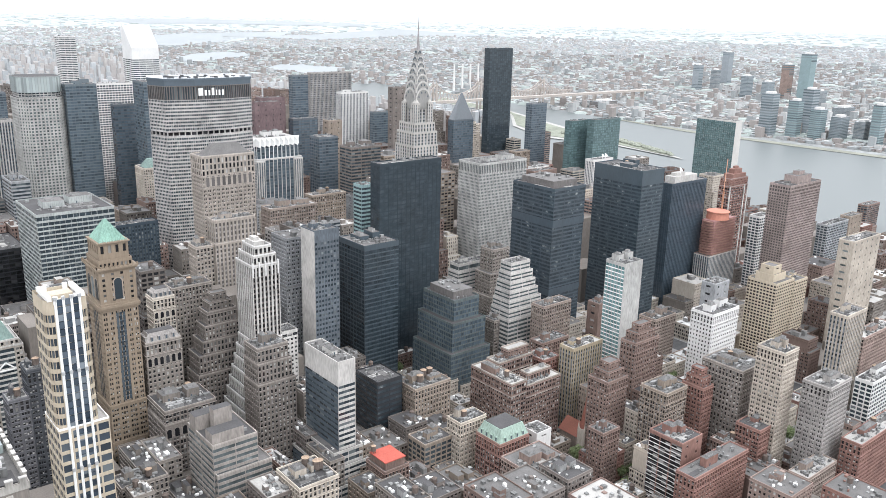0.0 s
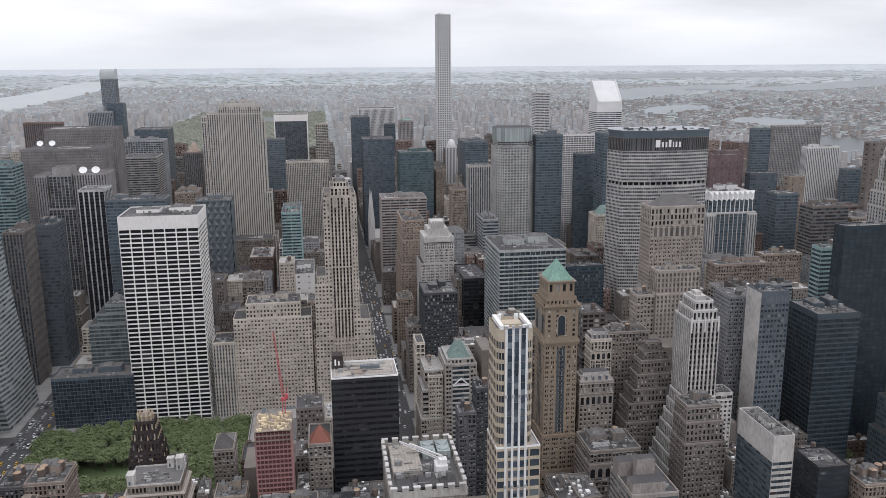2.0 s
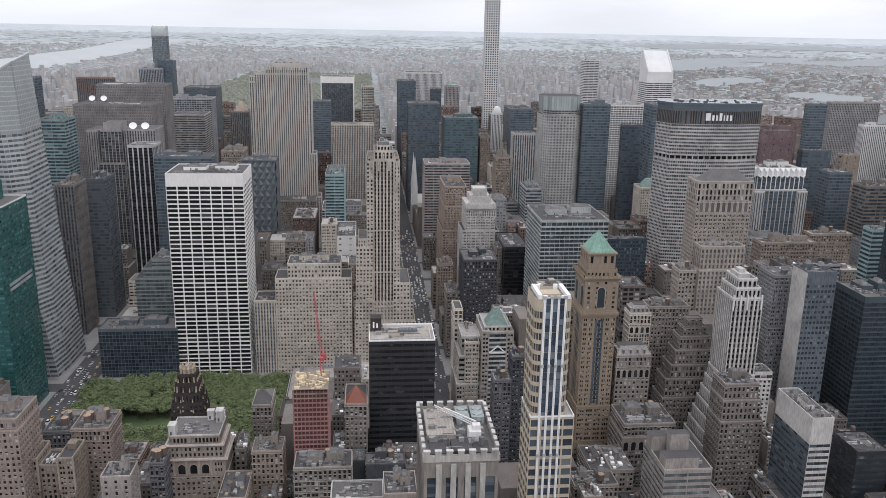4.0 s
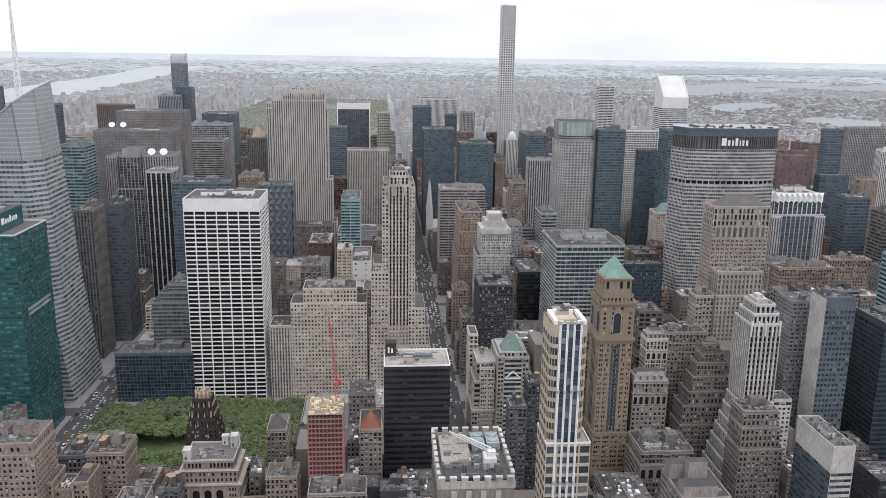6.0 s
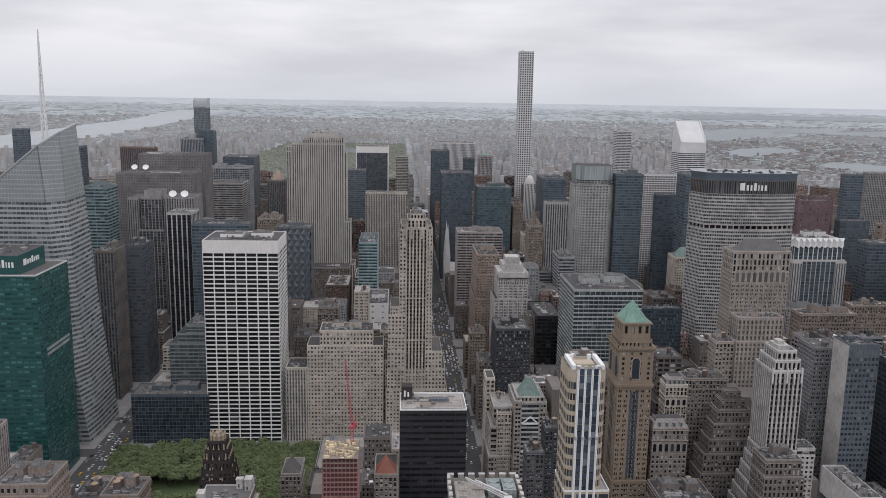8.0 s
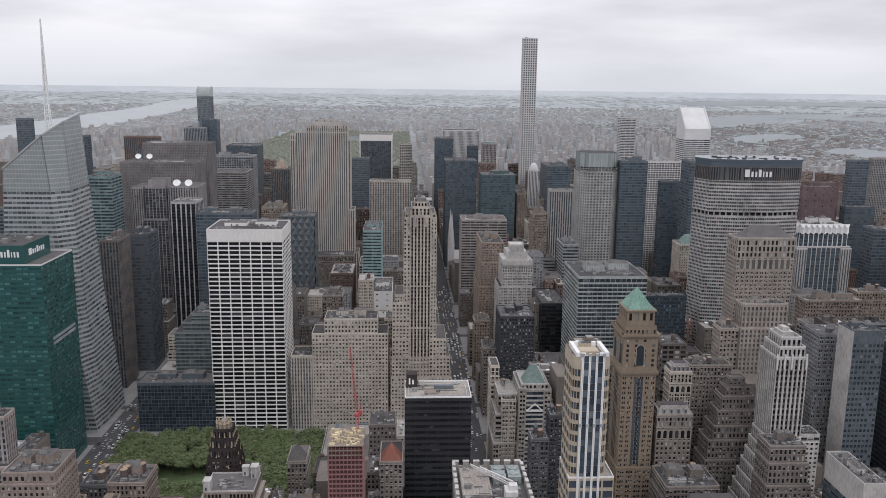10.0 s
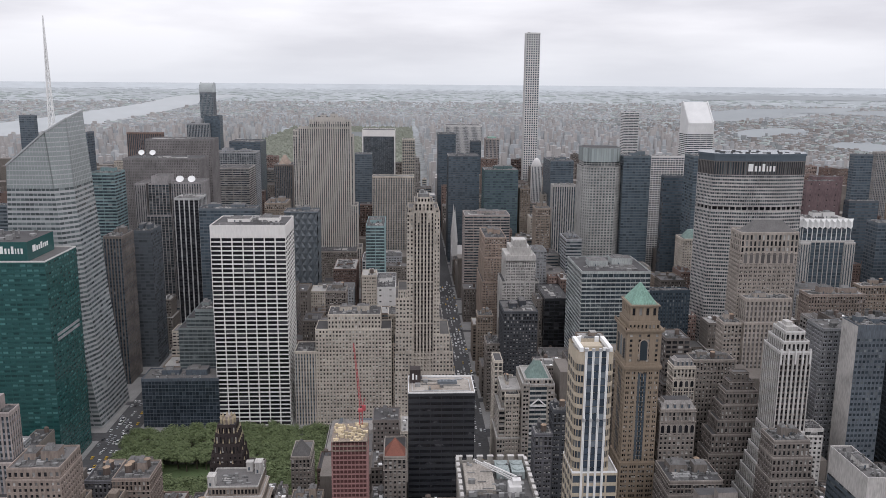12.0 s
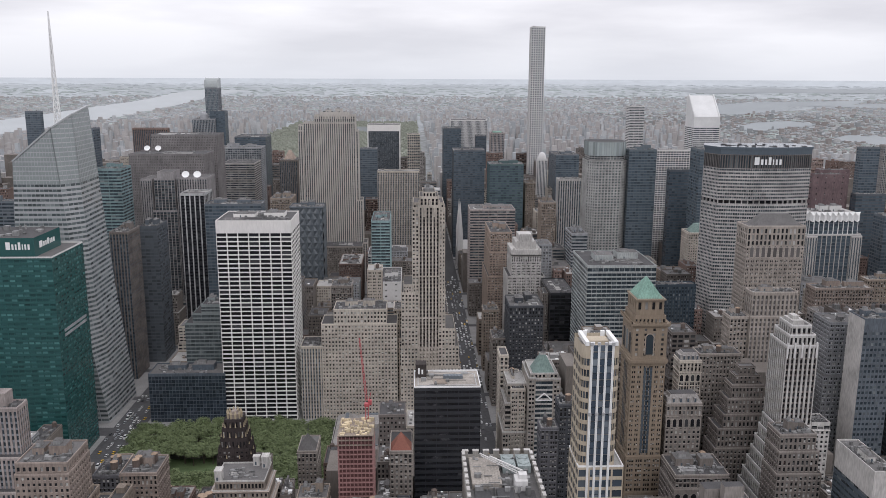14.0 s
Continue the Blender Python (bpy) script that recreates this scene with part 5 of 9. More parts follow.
def winged_loft():
    """Tan loft of two wings round a dark roof well."""
    X, Y = -187.6, 463.0
    taken(-203, -172, 451, 476, 72, 30)
    root = thing("winged_loft", X, Y, "tan masonry loft of two wings round a dark roof well", "building")
    wall, wins, deck = Geo(), [], Geo()
    stack(wall, wins, deck, ((-14.6, -5.8, -11, 11, 0, 72.2, "paired"), (5.8, 14.6, -11, 11, 0, 72.2, "paired"), (-5.8, 5.8, -8.2, 11, 0, 66.4, "tallwin")), "WE", 1.2)
    wall_part(wall, [MAT["tan"], MAT["tan"]], root)
    roof_parts(deck, [TRIM["wall_tan"], TRIM["wall_tan"], ROOF[2]], root)
    windows_on(root, wins, "masonry", True, 30)
    g = Geo()
    for k in range(4):
        g.box(-3.6 + 1.9 * k, -2.2 + 1.9 * k, -4 + 2.2 * (k % 2), -2 + 2.2 * (k % 2), 66.4, 68.3 + 0.4 * (k % 2))
        g.beam((-3 + 1.9 * k, -6, 67), (-3 + 1.9 * k, 6, 67), 0.15)
    part("roof_plant", g, MAT["pale"], root, kind="stuff")
    for a in (-10.2, 10.2):
        g = Geo()
        g.box(a - 2.4, a + 2.4, 1, 7, 72.2, 75.6)
        g.box(a - 2.6, a + 2.6, 0.8, 7.2, 75.6, 75.9, bottom=True)
        part("bulkhead", g, MAT["tan"], root)
    for u in (-14.6, -5.8, 5.8, 14.6):
        g = Geo()
        g.box(u - 0.5, u + 0.5, -11.6, -10.6, 52, 73.6)
        part("corner_pier", g, TRIM["wall_tan"], root)


STYLE["colonnade"] = (2.2, 4.6, 0.7, 0.9, 1.1, 0.0, None, "black")


# ---- towers of their own kind ----
def polygon_tower(name, label, ring, z0, h, style, wall_key, seen_to, glass=None, root=None, top=2.0):
    """A tower on a many-sided plan, ring counter-clockwise."""
    cx, cy = sum(p[0] for p in ring) / len(ring), sum(p[1] for p in ring) / len(ring)
    if root is None:
        taken(min(p[0] for p in ring), max(p[0] for p in ring), min(p[1] for p in ring), max(p[1] for p in ring), h, seen_to)
        root = thing(name, cx, cy, label, "skyscraper")
    else:
        cx, cy = root.location.x, root.location.y
    loc = [(p[0] - cx, p[1] - cy) for p in ring]
    wall, wins = Geo(), []
    for i, p in enumerate(loc):
        q = loc[(i + 1) % len(loc)]
        facade(wall, wins, p, q, z0, h, style, top)
    wall.face([(p[0], p[1], h - 0.4) for p in loc], 2)
    sk = STYLE[style][6]
    wall_part(wall, [MAT[wall_key], MAT[sk] if sk else MAT[wall_key], ROOF[2]], root)
    windows_on(root, wins, glass or STYLE[style][7], False)
    return root, loc


def bars(root, name, x0, x1, z0, z1, y, widths, mat, along="x", x=0.0):
    """A sign of plain bars on a wall that faces south (along x) or east (along y)."""
    g = Geo()
    u = x0
    total = sum(widths) + 0.75 * (len(widths) - 1) * sum(widths) / len(widths)
    k = (x1 - x0) / total
    for i, w in enumerate(widths):
        zt = z1 if i in (0, 3) else z0 + (z1 - z0) * 0.72
        if along == "x":
            g.box(u, u + w * k, y - 0.35, y, z0, zt, bottom=True)
        else:
            g.box(x, x + 0.35, u, u + w * k, z0, zt, bottom=True)
        u += (w + 0.75 * sum(widths) / len(widths)) * k
    part(name, g, WHITE, root, "row of white sign shapes")


def striped_apartments():
    """Slim cream tower with rounded window bays, white fins and blue glass strips."""
    X, Y = 98.6, 416.5
    taken(80, 114, 398, 435, 188, 70)
    root = thing("striped_tower", X, Y, "slim cream apartment tower with white fins and blue glass strips", "skyscraper")
    wall, wins, deck = Geo(), [], Geo()
    stack(wall, wins, deck, ((88.6 - X, 113.2 - X, 402.6 - Y, 428 - Y, 0, 116, "bay6"),), "WE", 1.0)
    b0, b1, h = 403.4 - Y, 424.5 - Y, 184.4
    a0, a1, r = 88.6 - X, 109.0 - X, 4.2
    ring = [(a0 + r - r * math.sin(k * math.pi / 8), b0 + r - r * math.cos(k * math.pi / 8)) for k in range(5)][::-1]
    ring += [(a1 - r + r * math.sin(k * math.pi / 8), b0 + r - r * math.cos(k * math.pi / 8)) for k in range(5)] + [(a1, b1), (a0, b1)]
    for i, p in enumerate(ring):
        q = ring[(i + 1) % len(ring)]
        arc = i < 4 or 5 <= i < 9
        facade(wall, wins, p, q, 116, h - 7, "curvebay" if arc else "bay6" if i != 10 else "blank", 0.5)
        facade(wall, wins, p, q, h - 7, h, "blank", 0.5)
    deck.cuts.append(len(deck.f))
    deck.face([(p[0], p[1], h - 2.5) for p in ring], 2)
    wall_part(wall, [MAT["creamstone"], MAT["creamstone"]], root)
    roof_parts(deck, [MAT["white"], MAT["white"], ROOF[1]], root)
    windows_on(root, wins, "navy", True, 60)
    for i in range(4):
        u = -5.6 + 3.7 * i
        for k, (z0, z1, out) in enumerate(((0, 94, 1.9), (94, 147, 1.5), (147, h + 1.2, 1.1))):
            g = Geo()
            g.box(u, u + 0.42, b0 - out, b0 + 0.2, z0, z1)
            g.box(u + 0.72, u + 1.14, b0 - out, b0 + 0.2, z0, z1)
            g.box(u + 0.42, u + 0.72, b0 - out + 0.35, b0 + 0.2, z0, z1 - 0.2)
            part("fin", g, WHITE, root, "white metal fin")
            g = Geo()
            g.box(u - 0.2, u + 1.34, b0 - out - 0.35, b0, z1 - 1.4, z1 + 0.3, bottom=True)
            part("fin_cap", g, STEEL, root)
        if i < 3:
            for k in range(48):
                g = Geo()
                g.box(u + 1.14, u + 3.7, b0 - 0.7, b0, k * 3.85 + 0.1, k * 3.85 + 3.45, bottom=True)
                part("glass_strip", g, STRIPGLASS, root)
    for y in (b0, b1 - 1.2):
        for u in ((a0 + r, a0 + r + 2.2), (a1 - r - 2.2, a1 - r)):
            g = Geo()
            g.box(u[0], u[1], y - 0.3, y + 1.2, h - 2.5, h + 1.4, bottom=True)
            part("roof_post", g, WHITE, root)
    for i in range(2):
        g = Geo()
        u = a0 + 1.6 + i * 15.2
        g.box(u, u + 2.0, b0 - 0.2, b1 - 1, h - 0.5, h + 1.8, bottom=True)
        part("roof_beam", g, WHITE, root, "white rounded roof beam")
    g = Geo()
    g.box(-6, 5, b0 + 6, b0 + 14, h - 2.5, h + 0.4)
    g.box(-4, -1, b0 + 3, b0 + 5, h - 2.5, h - 1)
    part("bulkhead", g, MAT["creamstone"], root)


def pyramid_tower():
    """Stone tower with a terraced top, great arched windows and a green copper pyramid."""
    x0, x1, y0, y1 = 143.6, 166.2, 505.0, 531.0
    X, Y = 154.9, 518.0
    taken(140, 170, 500, 545, 190, 60)
    root = thing("pyramid_tower", X, Y, "brown stone tower with a green copper pyramid roof", "skyscraper")
    stone = MAT["pyramidstone"]
    wall, wins, deck = Geo(), [], Geo()
    hw, hd = (x1 - x0) / 2, (y1 - y0) / 2
    stack(wall, wins, deck, ((-hw - 1.6, hw + 1.6, -hd - 1.8, hd + 1, 0, 21, "tallwin"), (-hw - 1.0, hw + 1.0, -hd - 1.1, hd + 1, 21, 45, "tallwin"), (-hw - 0.4, hw + 0.4, -hd - 0.5, hd + 0.4, 45, 71, "triple"),
                             (-hw, hw, -hd, hd, 71, 137, "paired"), (-hw, hw, -hd, hd, 141, 162.5, "wallwin"), (-hw + 1.0, hw - 1.0, -hd + 1.2, hd - 1.2, 163.5, 168.5, "attic"), (-hw + 2.0, hw - 2.4, -hd + 2.4, hd - 2.4, 168.5, 179.5, "lantern")), "WE", 1.0)
    wall_part(wall, [stone, stone], root)
    roof_parts(deck, [stone, stone, ROOF[0]], root)
    windows_on(root, wins, "masonry", True, 100)
    for z, o, t in ((137, 0.7, 1.2), (138.2, 1.3, 1.6), (139.8, 0.5, 1.4), (162.5, 0.9, 1.0), (163.5, 1.7, 1.2), (71, 0.7, 0.9), (179.5, -1.4, 0.8)):
        g = Geo()
        g.box(-hw - o, hw + o, -hd - o, hd + o, z, z + t, bottom=True)
        part("cornice", g, stone, root)
    for side in range(2):
        n = 11 if side else 10
        for i in range(n):
            g = Geo()
            u = (-hd - 1.2 if side else -hw - 1.2) + (2 * (hd if side else hw) + 2.4) * i / (n - 1)
            a, b = (-hw - 1.2, u) if side else (u, -hd - 1.2)
            g.box(a - 0.35, a + 0.35, b - 0.35, b + 0.35, 164.7, 166.2)
            part("baluster", g, stone, root)
    r, rr, zb, rise = hw - 2.9, hd - 3.0, 180.3, 12.4
    g = Geo()
    g.taper([(-r, -rr, zb), (r, -rr, zb), (r, rr, zb), (-r, rr, zb)], [(-1.5, -0.7, zb + rise), (-0.1, -0.7, zb + rise), (-0.1, 0.7, zb + rise), (-1.5, 0.7, zb + rise)])
    roof = part("pyramid_roof", g, MAT["copper"], root, "green copper pyramid roof")
    for j in range(-4, 5):
        for side in range(2):
            g = Geo()
            s, e = (r if side == 0 else rr), abs(j) / 4.5
            u, t = j / 4.5 * s, 1 - e
            o = rr if side == 0 else r
            low = (u, -o, zb + 0.05) if side == 0 else (-o, u, zb + 0.05)
            high = (u, -o + (o - 0.7) * t, zb + rise * t) if side == 0 else (-o + (o - 0.7) * t, u, zb + rise * t)
            g.beam(low, high, 0.13)
            part("roof_seam", g, MAT["copper"], roof)
    for i in range(9):
        g = Geo()
        u = -r + 2 * r * i / 8
        g.cone(u, -rr - 0.7, zb - 0.2, zb + 1.5, 0.4, 0.1, 6)
        part("antefix", g, MAT["copperpale"], roof)
    for side in range(2):
        o = hd if side == 0 else hw

        def put(u, out, z):
            return (u, -o - out, z) if side == 0 else (-o - out, -u, z)
        for j in ((-1, 0, 1) if side == 0 else (-1.6, 0, 1.6)):
            g = Geo()
            c = j * 2.05
            g.face([put(c + a, 0.06, z) for a, z in ((-0.75, 74), (0.75, 74), (0.75, 134.5), (-0.75, 134.5))])
            part("window_strip", g, GLASS["office"][1], root)
            for k in range(17):
                g = Geo()
                z = 76 + 3.5 * k
                g.face([put(c + a, 0.1, zz) for a, zz in ((-0.75, z), (0.75, z), (0.75, z + 0.9), (-0.75, z + 0.9))])
                part("spandrel", g, MAT["charcoal"], root)
        for c in ((0,) if side == 0 else (-7, 0, 7)):
            for k, out, m in ((1.3, 0.1, TRIM["wall_tan"]), (1.0, 0.16, GLASS["office"][1])):
                ring = [(c + 2.4 * k * math.cos(math.pi * i / 10), 154.8 + 2.4 * k * math.sin(math.pi * i / 10)) for i in range(11)]
                g = Geo()
                g.face([put(u, out, z) for u, z in reversed([(c + 2.4 * k, 143.4)] + ring + [(c - 2.4 * k, 143.4)])])
                part("arch_surround" if k > 1 else "arched_window", g, m, root)


def white_pier_tower():
    """White stepped tower with dark vertical strips."""
    X, Y = 256.0, 520.0
    taken(221, 268, 478, 531, 165, 76)
    root = thing("white_pier_tower", X, Y, "white stepped tower with dark vertical window strips", "skyscraper")
    wall, wins, deck = Geo(), [], Geo()
    stack(wall, wins, deck, ((-25, 11.6, -32, 9, 0, 44, "darkstripes"), (-22.4, 11.6, -28, 9, 44, 52, "darkstripes"), (-20, 11.6, -25, 9, 52, 60, "darkstripes"), (-17.8, 11.6, -22.5, 9, 60, 68, "darkstripes"), (-15.6, 11.6, -20, 9, 68, 76, "darkstripes"),
                             (-13.4, 11.6, -17.6, 9, 76, 84, "darkstripes"), (-11.4, 11.6, -16, 9, 84, 92, "darkstripes"), (-9.6, 11.6, -15, 11, 92, 148, "darkstripes"), (-8.0, 9.6, -14.2, 9, 148, 155, "darkstripes"), (-6.0, 7.2, -12.4, 7, 155, 161, "darkstripes")), "W", 0.9)
    wall_part(wall, [MAT["palestone"], MAT["brownstone"]], root)
    roof_parts(deck, [MAT["pale"], MAT["pale"], ROOF[0]], root)
    windows_on(root, wins, "black", True, 80)
    g = Geo()
    g.box(-4.6, 3.4, -9, 4, 161, 164)
    g.box(-3, 1, -6, 1, 164, 166.4)
    part("bulkhead", g, MAT["palestone"], root)
    for k in range(5):
        g = Geo()
        u = -9.0 + 4.9 * k
        g.box(u - 0.5, u + 0.5, -15.5, -14.4, 140, 150.5)
        part("finial", g, MAT["pale"], root)


def corner_tower():
    """Pale banded corner tower with glass bays, cross braces and a green pyramid."""
    X, Y = 97.0, 580.0
    taken(66, 112, 562, 606, 108, 52)
    root = thing("corner_tower", X, Y, "pale banded corner tower with glass bays and a green pyramid roof", "building")
    wall, wins, deck = Geo(), [], Geo()
    stack(wall, wins, deck, ((-29.8, -12, -12, 24, 0, 61, "loft"), (-28.2, -12, -10, 22, 61, 83, "ribbon"), (-26, -12, -6, 20, 83, 97, "ribbon"), (-12, -6.6, -16, 20, 0, 105, "paired"), (6.4, 11.8, -16, 20, 0, 104, "paired"),
                             (11.8, 16.5, -6, 18, 0, 92, "plain"), (-10.2, 10, -13.4, 16, 104, 107.4, "attic")), "W", 1.1)
    wall_part(wall, [MAT["beige"], MAT["beige"]], root)
    roof_parts(deck, [MAT["palestone"], MAT["palestone"], ROOF[1]], root)
    windows_on(root, wins, "masonry", True, 60)
    bayw, panes, cap = Geo(), [], Geo()
    stack(bayw, panes, cap, ((-6.6, 6.4, -15.2, 18, 0, 104, "glassbay"),), "", 0.8)
    bay = part("glass_bay", weld(bayw), [MAT["beige"], MAT["palestone"]], root)
    roof_parts(cap, [MAT["palestone"], MAT["palestone"], ROOF[1]], root)
    windows_on(root, panes, "office", True, 40)
    for z in (44, 66, 88):
        g = Geo()
        for a, b in (((-6.2, z), (0, z + 5.5)), ((6.0, z), (0, z + 5.5)), ((-6.2, z), (6.0, z))):
            g.beam((a[0], -15.8, a[1]), (b[0], -15.8, b[1]), 0.4)
        part("cross_brace", g, WHITE, bay, "white steel cross brace")
    g = Geo()
    r = 8.1
    g.taper([(-r, -12.2, 107.4), (r, -12.2, 107.4), (r, 4, 107.4), (-r, 4, 107.4)], [(-2.0, -6.1, 120), (2.0, -6.1, 120), (2.0, -2.1, 120), (-2.0, -2.1, 120)])
    roof = part("pyramid_roof", g, MAT["copperdull"], root, "green copper pyramid roof")
    g = Geo()
    g.box(-2.0, 2.0, -6.1, -2.1, 120, 121.6, 0, 1)
    g.box(-1.4, 1.4, -5.5, -2.7, 121.6, 121.7, 1)
    part("roof_lantern", g, [MAT["palestone"], ROOF[2]], roof)


def stack(wall, wins, deck, tiers, sides="WE", rim=1.0, belts=False, top=1.4):
    """Tiers on one plan: (x0, x1, y0, y1, z0, z1, style)."""
    for a0, a1, b0, b1, z0, z1, st in tiers:
        tier_walls(wall, wins, a0, a1, b0, b1, z0, z1, st, sides, top, belts=belts)
        roof_deck(deck, a0, a1, b0, b1, z1, rim)


def avenue_tower():
    """Tall limestone setback tower at the corner of the avenue: plain wings and a middle bay of long window strips."""
    X, Y = 16.0, 760.0
    taken(-10, 46, 733, 790, 217, 10)
    root = thing("setback_tower", X, Y, "tall limestone setback tower with vertical window strips", "skyscraper")
    wall, wins, deck = Geo(), [], Geo()
    stack(wall, wins, deck, ((-27, 30, -24.4, 26, 0, 52, "punched3"), (-26.4, 28.2, -24.1, 25, 52, 72, "punched3"), (-26.1, 24.8, -23.9, 24, 72, 89, "punched3"),
                             (-25.8, 15.4, -23.6, 22, 89, 104, "punched3"), (-25.8, -9.4, -23.4, 20, 104, 124, "punched3"), (-23.6, -14, -22.8, 14, 124, 131.5, "attic"),
                             (-15.5, -9.2, -23.0, 16, 124, 204, "punched3"), (9.6, 14.9, -23.0, 16, 104, 204, "punched3"), (-14.2, 13.6, -21.2, 14, 203, 208, "attic")), "WE", 1.1)
    wall_part(wall, [MAT["limestone"], MAT["limestone"]], root)
    roof_parts(deck, [MAT["limestone"], MAT["limestone"], ROOF[0]], root)
    mid, strips, cap = Geo(), [], Geo()
    stack(mid, strips, cap, ((-9.2, 9.6, -24.8, 15, 0, 206, "longstrips"), (-8.4, 8.8, -23.6, 12, 206, 214, "longstrips"), (-5.6, 6.0, -22.4, 8, 214, 218, "attic")), "WE", 1.0)
    bay = part("middle_bay", weld(mid), [MAT["limestone"], MAT["brownstone"]], root)
    for p in range(5):
        g = Geo()
        u = -9.2 + 18.8 * p / 4
        g.taper([(u - 0.75, -25.2, 196), (u + 0.75, -25.2, 196), (u + 0.75, -23.0, 196), (u - 0.75, -23.0, 196)], [(u - 0.35, -24.6, 211.5), (u + 0.35, -24.6, 211.5), (u + 0.35, -23.2, 211.5), (u - 0.35, -23.2, 211.5)])
        part("pinnacle", g, MAT["limestone"], bay)
    roof_parts(cap, [MAT["limestone"], MAT["limestone"], ROOF[0]], root)
    for z in (140, 100, 66):
        g = Geo()
        g.box(-9.4, 9.8, -25.1, -24.7, z, z + 1.2, bottom=True)
        part("string_course", g, MAT["limestone"], root)
    windows_on(root, wins, "masonry", True, 50)
    windows_on(root, strips, "black", True, 30)
    g = Geo()
    g.box(-3.6, 3.8, -18, 4, 218, 221.5)
    g.cone(-1, -10, 221.5, 224.5, 1.9, 1.9)
    g.beam((2, -10, 221), (2, -10, 230), 0.2)
    part("bulkhead", g, PLANT, root)


def roof_crane_tower():
    """Near tower seen from above: pale stone with a notched parapet and a window-cleaning crane."""
    X, Y, h = 33.5, 282.0, 173.5
    taken(18, 49, 258, 304, h, 60)
    root = thing("notched_tower", X, Y, "pale stone tower with a notched parapet and roof plant", "skyscraper")
    wall, wins, deck = Geo(), [], Geo()
    tier_walls(wall, wins, -13.5, 13.5, -20, 20, 0, h, "notch", "WE", 9.0)
    deck.face([(-13.4, -19.9, h - 1.5), (13.4, -19.9, h - 1.5), (13.4, 19.9, h - 1.5), (-13.4, 19.9, h - 1.5)], 2)
    wall_part(wall, [MAT["taupe"], MAT["charcoal"]], root)
    for k in range(4):
        g = Geo()
        g.box(-9.2 + 5.3 * k, -7.2 + 5.3 * k, -20.9, -20.0, 0, h - 3.5)
        part("pier", g, MAT["notchstone"], root, "pale stone pier")
    roof_parts(deck, [MAT["notchstone"], MAT["notchstone"], ROOF[0]], root)
    windows_on(root, wins, "office", False)
    for a0, a1, b0, b1 in ((-13.9, 13.9, -20.4, -19.2), (-13.9, 13.9, 19.2, 20.4), (-13.9, -12.9, -19.2, 19.2), (12.9, 13.9, -19.2, 19.2)):
        g = Geo()
        g.box(a0, a1, b0, b1, h - 2.6, h - 0.2, bottom=True)
        part("parapet", g, MAT["notchstone"], root)
    for x, y, w, d in [(-13.6 + 4.1 * i, 19.2, 2.2, 1.2) for i in range(7)] + [(-13.6 + 4.1 * i, -20.4, 2.2, 1.2) for i in range(7)] + [(-13.9, -17 + 4.75 * i, 1.0, 2.6) for i in range(8)] + [(12.9, -17 + 4.75 * i, 1.0, 2.6) for i in range(8)]:
        g = Geo()
        g.box(x, x + w, y, y + d, h - 0.2, h + 1.5, 0)
        g.box(x - 0.15, x + w + 0.15, y - 0.15, y + d + 0.15, h + 1.5, h + 1.85, 1, bottom=True)
        part("parapet_block", g, [MAT["notchstone"], MAT["palestone"]], root)
    g = Geo()
    g.box(-11.5, -0.5, -6, 16, h - 1.5, h + 0.6)
    deck_plate = part("service_deck", g, MAT["beige"], root)
    for k in range(9):
        g = Geo()
        g.box(-11.3 + 1.25 * k, -11.2 + 1.25 * k, -6, 16, h + 0.6, h + 0.75)
        part("deck_rib", g, MAT["beige"], deck_plate)
    for k in range(2):
        g = Geo()
        u = 1.0 + 5.8 * k
        g.box(u, u + 5.0, 6, 16, h - 1.5, h + 1.6)
        g.cone(u + 2.5, 9, h + 1.6, h + 2.0, 2.0, 2.0, 16)
        g.cone(u + 2.5, 13.3, h + 1.6, h + 2.0, 2.0, 2.0, 16)
        part("cooling_tower", g, MAT["coolgrey"], root, "grey-green cooling unit")
    g = Geo()
    g.box(4.0, 8.5, -9, -3, h - 1.5, h + 3.0)
    g.beam((7, -5, h + 4), (-7.5, 11, h + 4.6), 0.18)
    g.beam((7, -5, h + 5.2), (-4, 7.5, h + 5.0), 0.25)
    g.box(5.4, 8.4, -7.4, -4.6, h + 2.2, h + 4.8)
    g.beam((7, -5.6, h + 3.4), (-7.0, 10.4, h + 3.9), 0.14)
    for k in range(9):
        g.beam((7 - 1.55 * k, -5.2 + 1.75 * k, h + 4.0), (7 - 1.55 * (k + 0.5), -5.4 + 1.75 * (k + 0.5), h + 3.4), 0.1)
    part("cleaning_crane", g, MAT["pale"], root, "white window-cleaning crane")
    for k in range(3):
        g = Geo()
        g.box(-11 + 8 * k, -5 + 8 * k, -17, -8, h - 1.5, h - 0.9 + 0.9 * (k % 2))
        part("roof_pit", g, ROOF[2], root)
    g = Geo()
    rng = random.Random(17)
    for _ in range(34):
        u, v, k = rng.uniform(-11, 10), rng.uniform(-17, 16), rng.uniform(0.4, 1.8)
        g.box(u, u + k * rng.uniform(0.6, 2.0), v, v + k, h - 1.5, h + rng.uniform(-0.6, 2.2))
    for _ in range(14):
        u, v = rng.uniform(-11, 6), rng.uniform(-16, 16)
        g.beam((u, v, h + 0.9), (u + rng.uniform(2, 6), v, h + 0.9), 0.13)
    part("roof_plant", g, PLANT, root, kind="stuff")


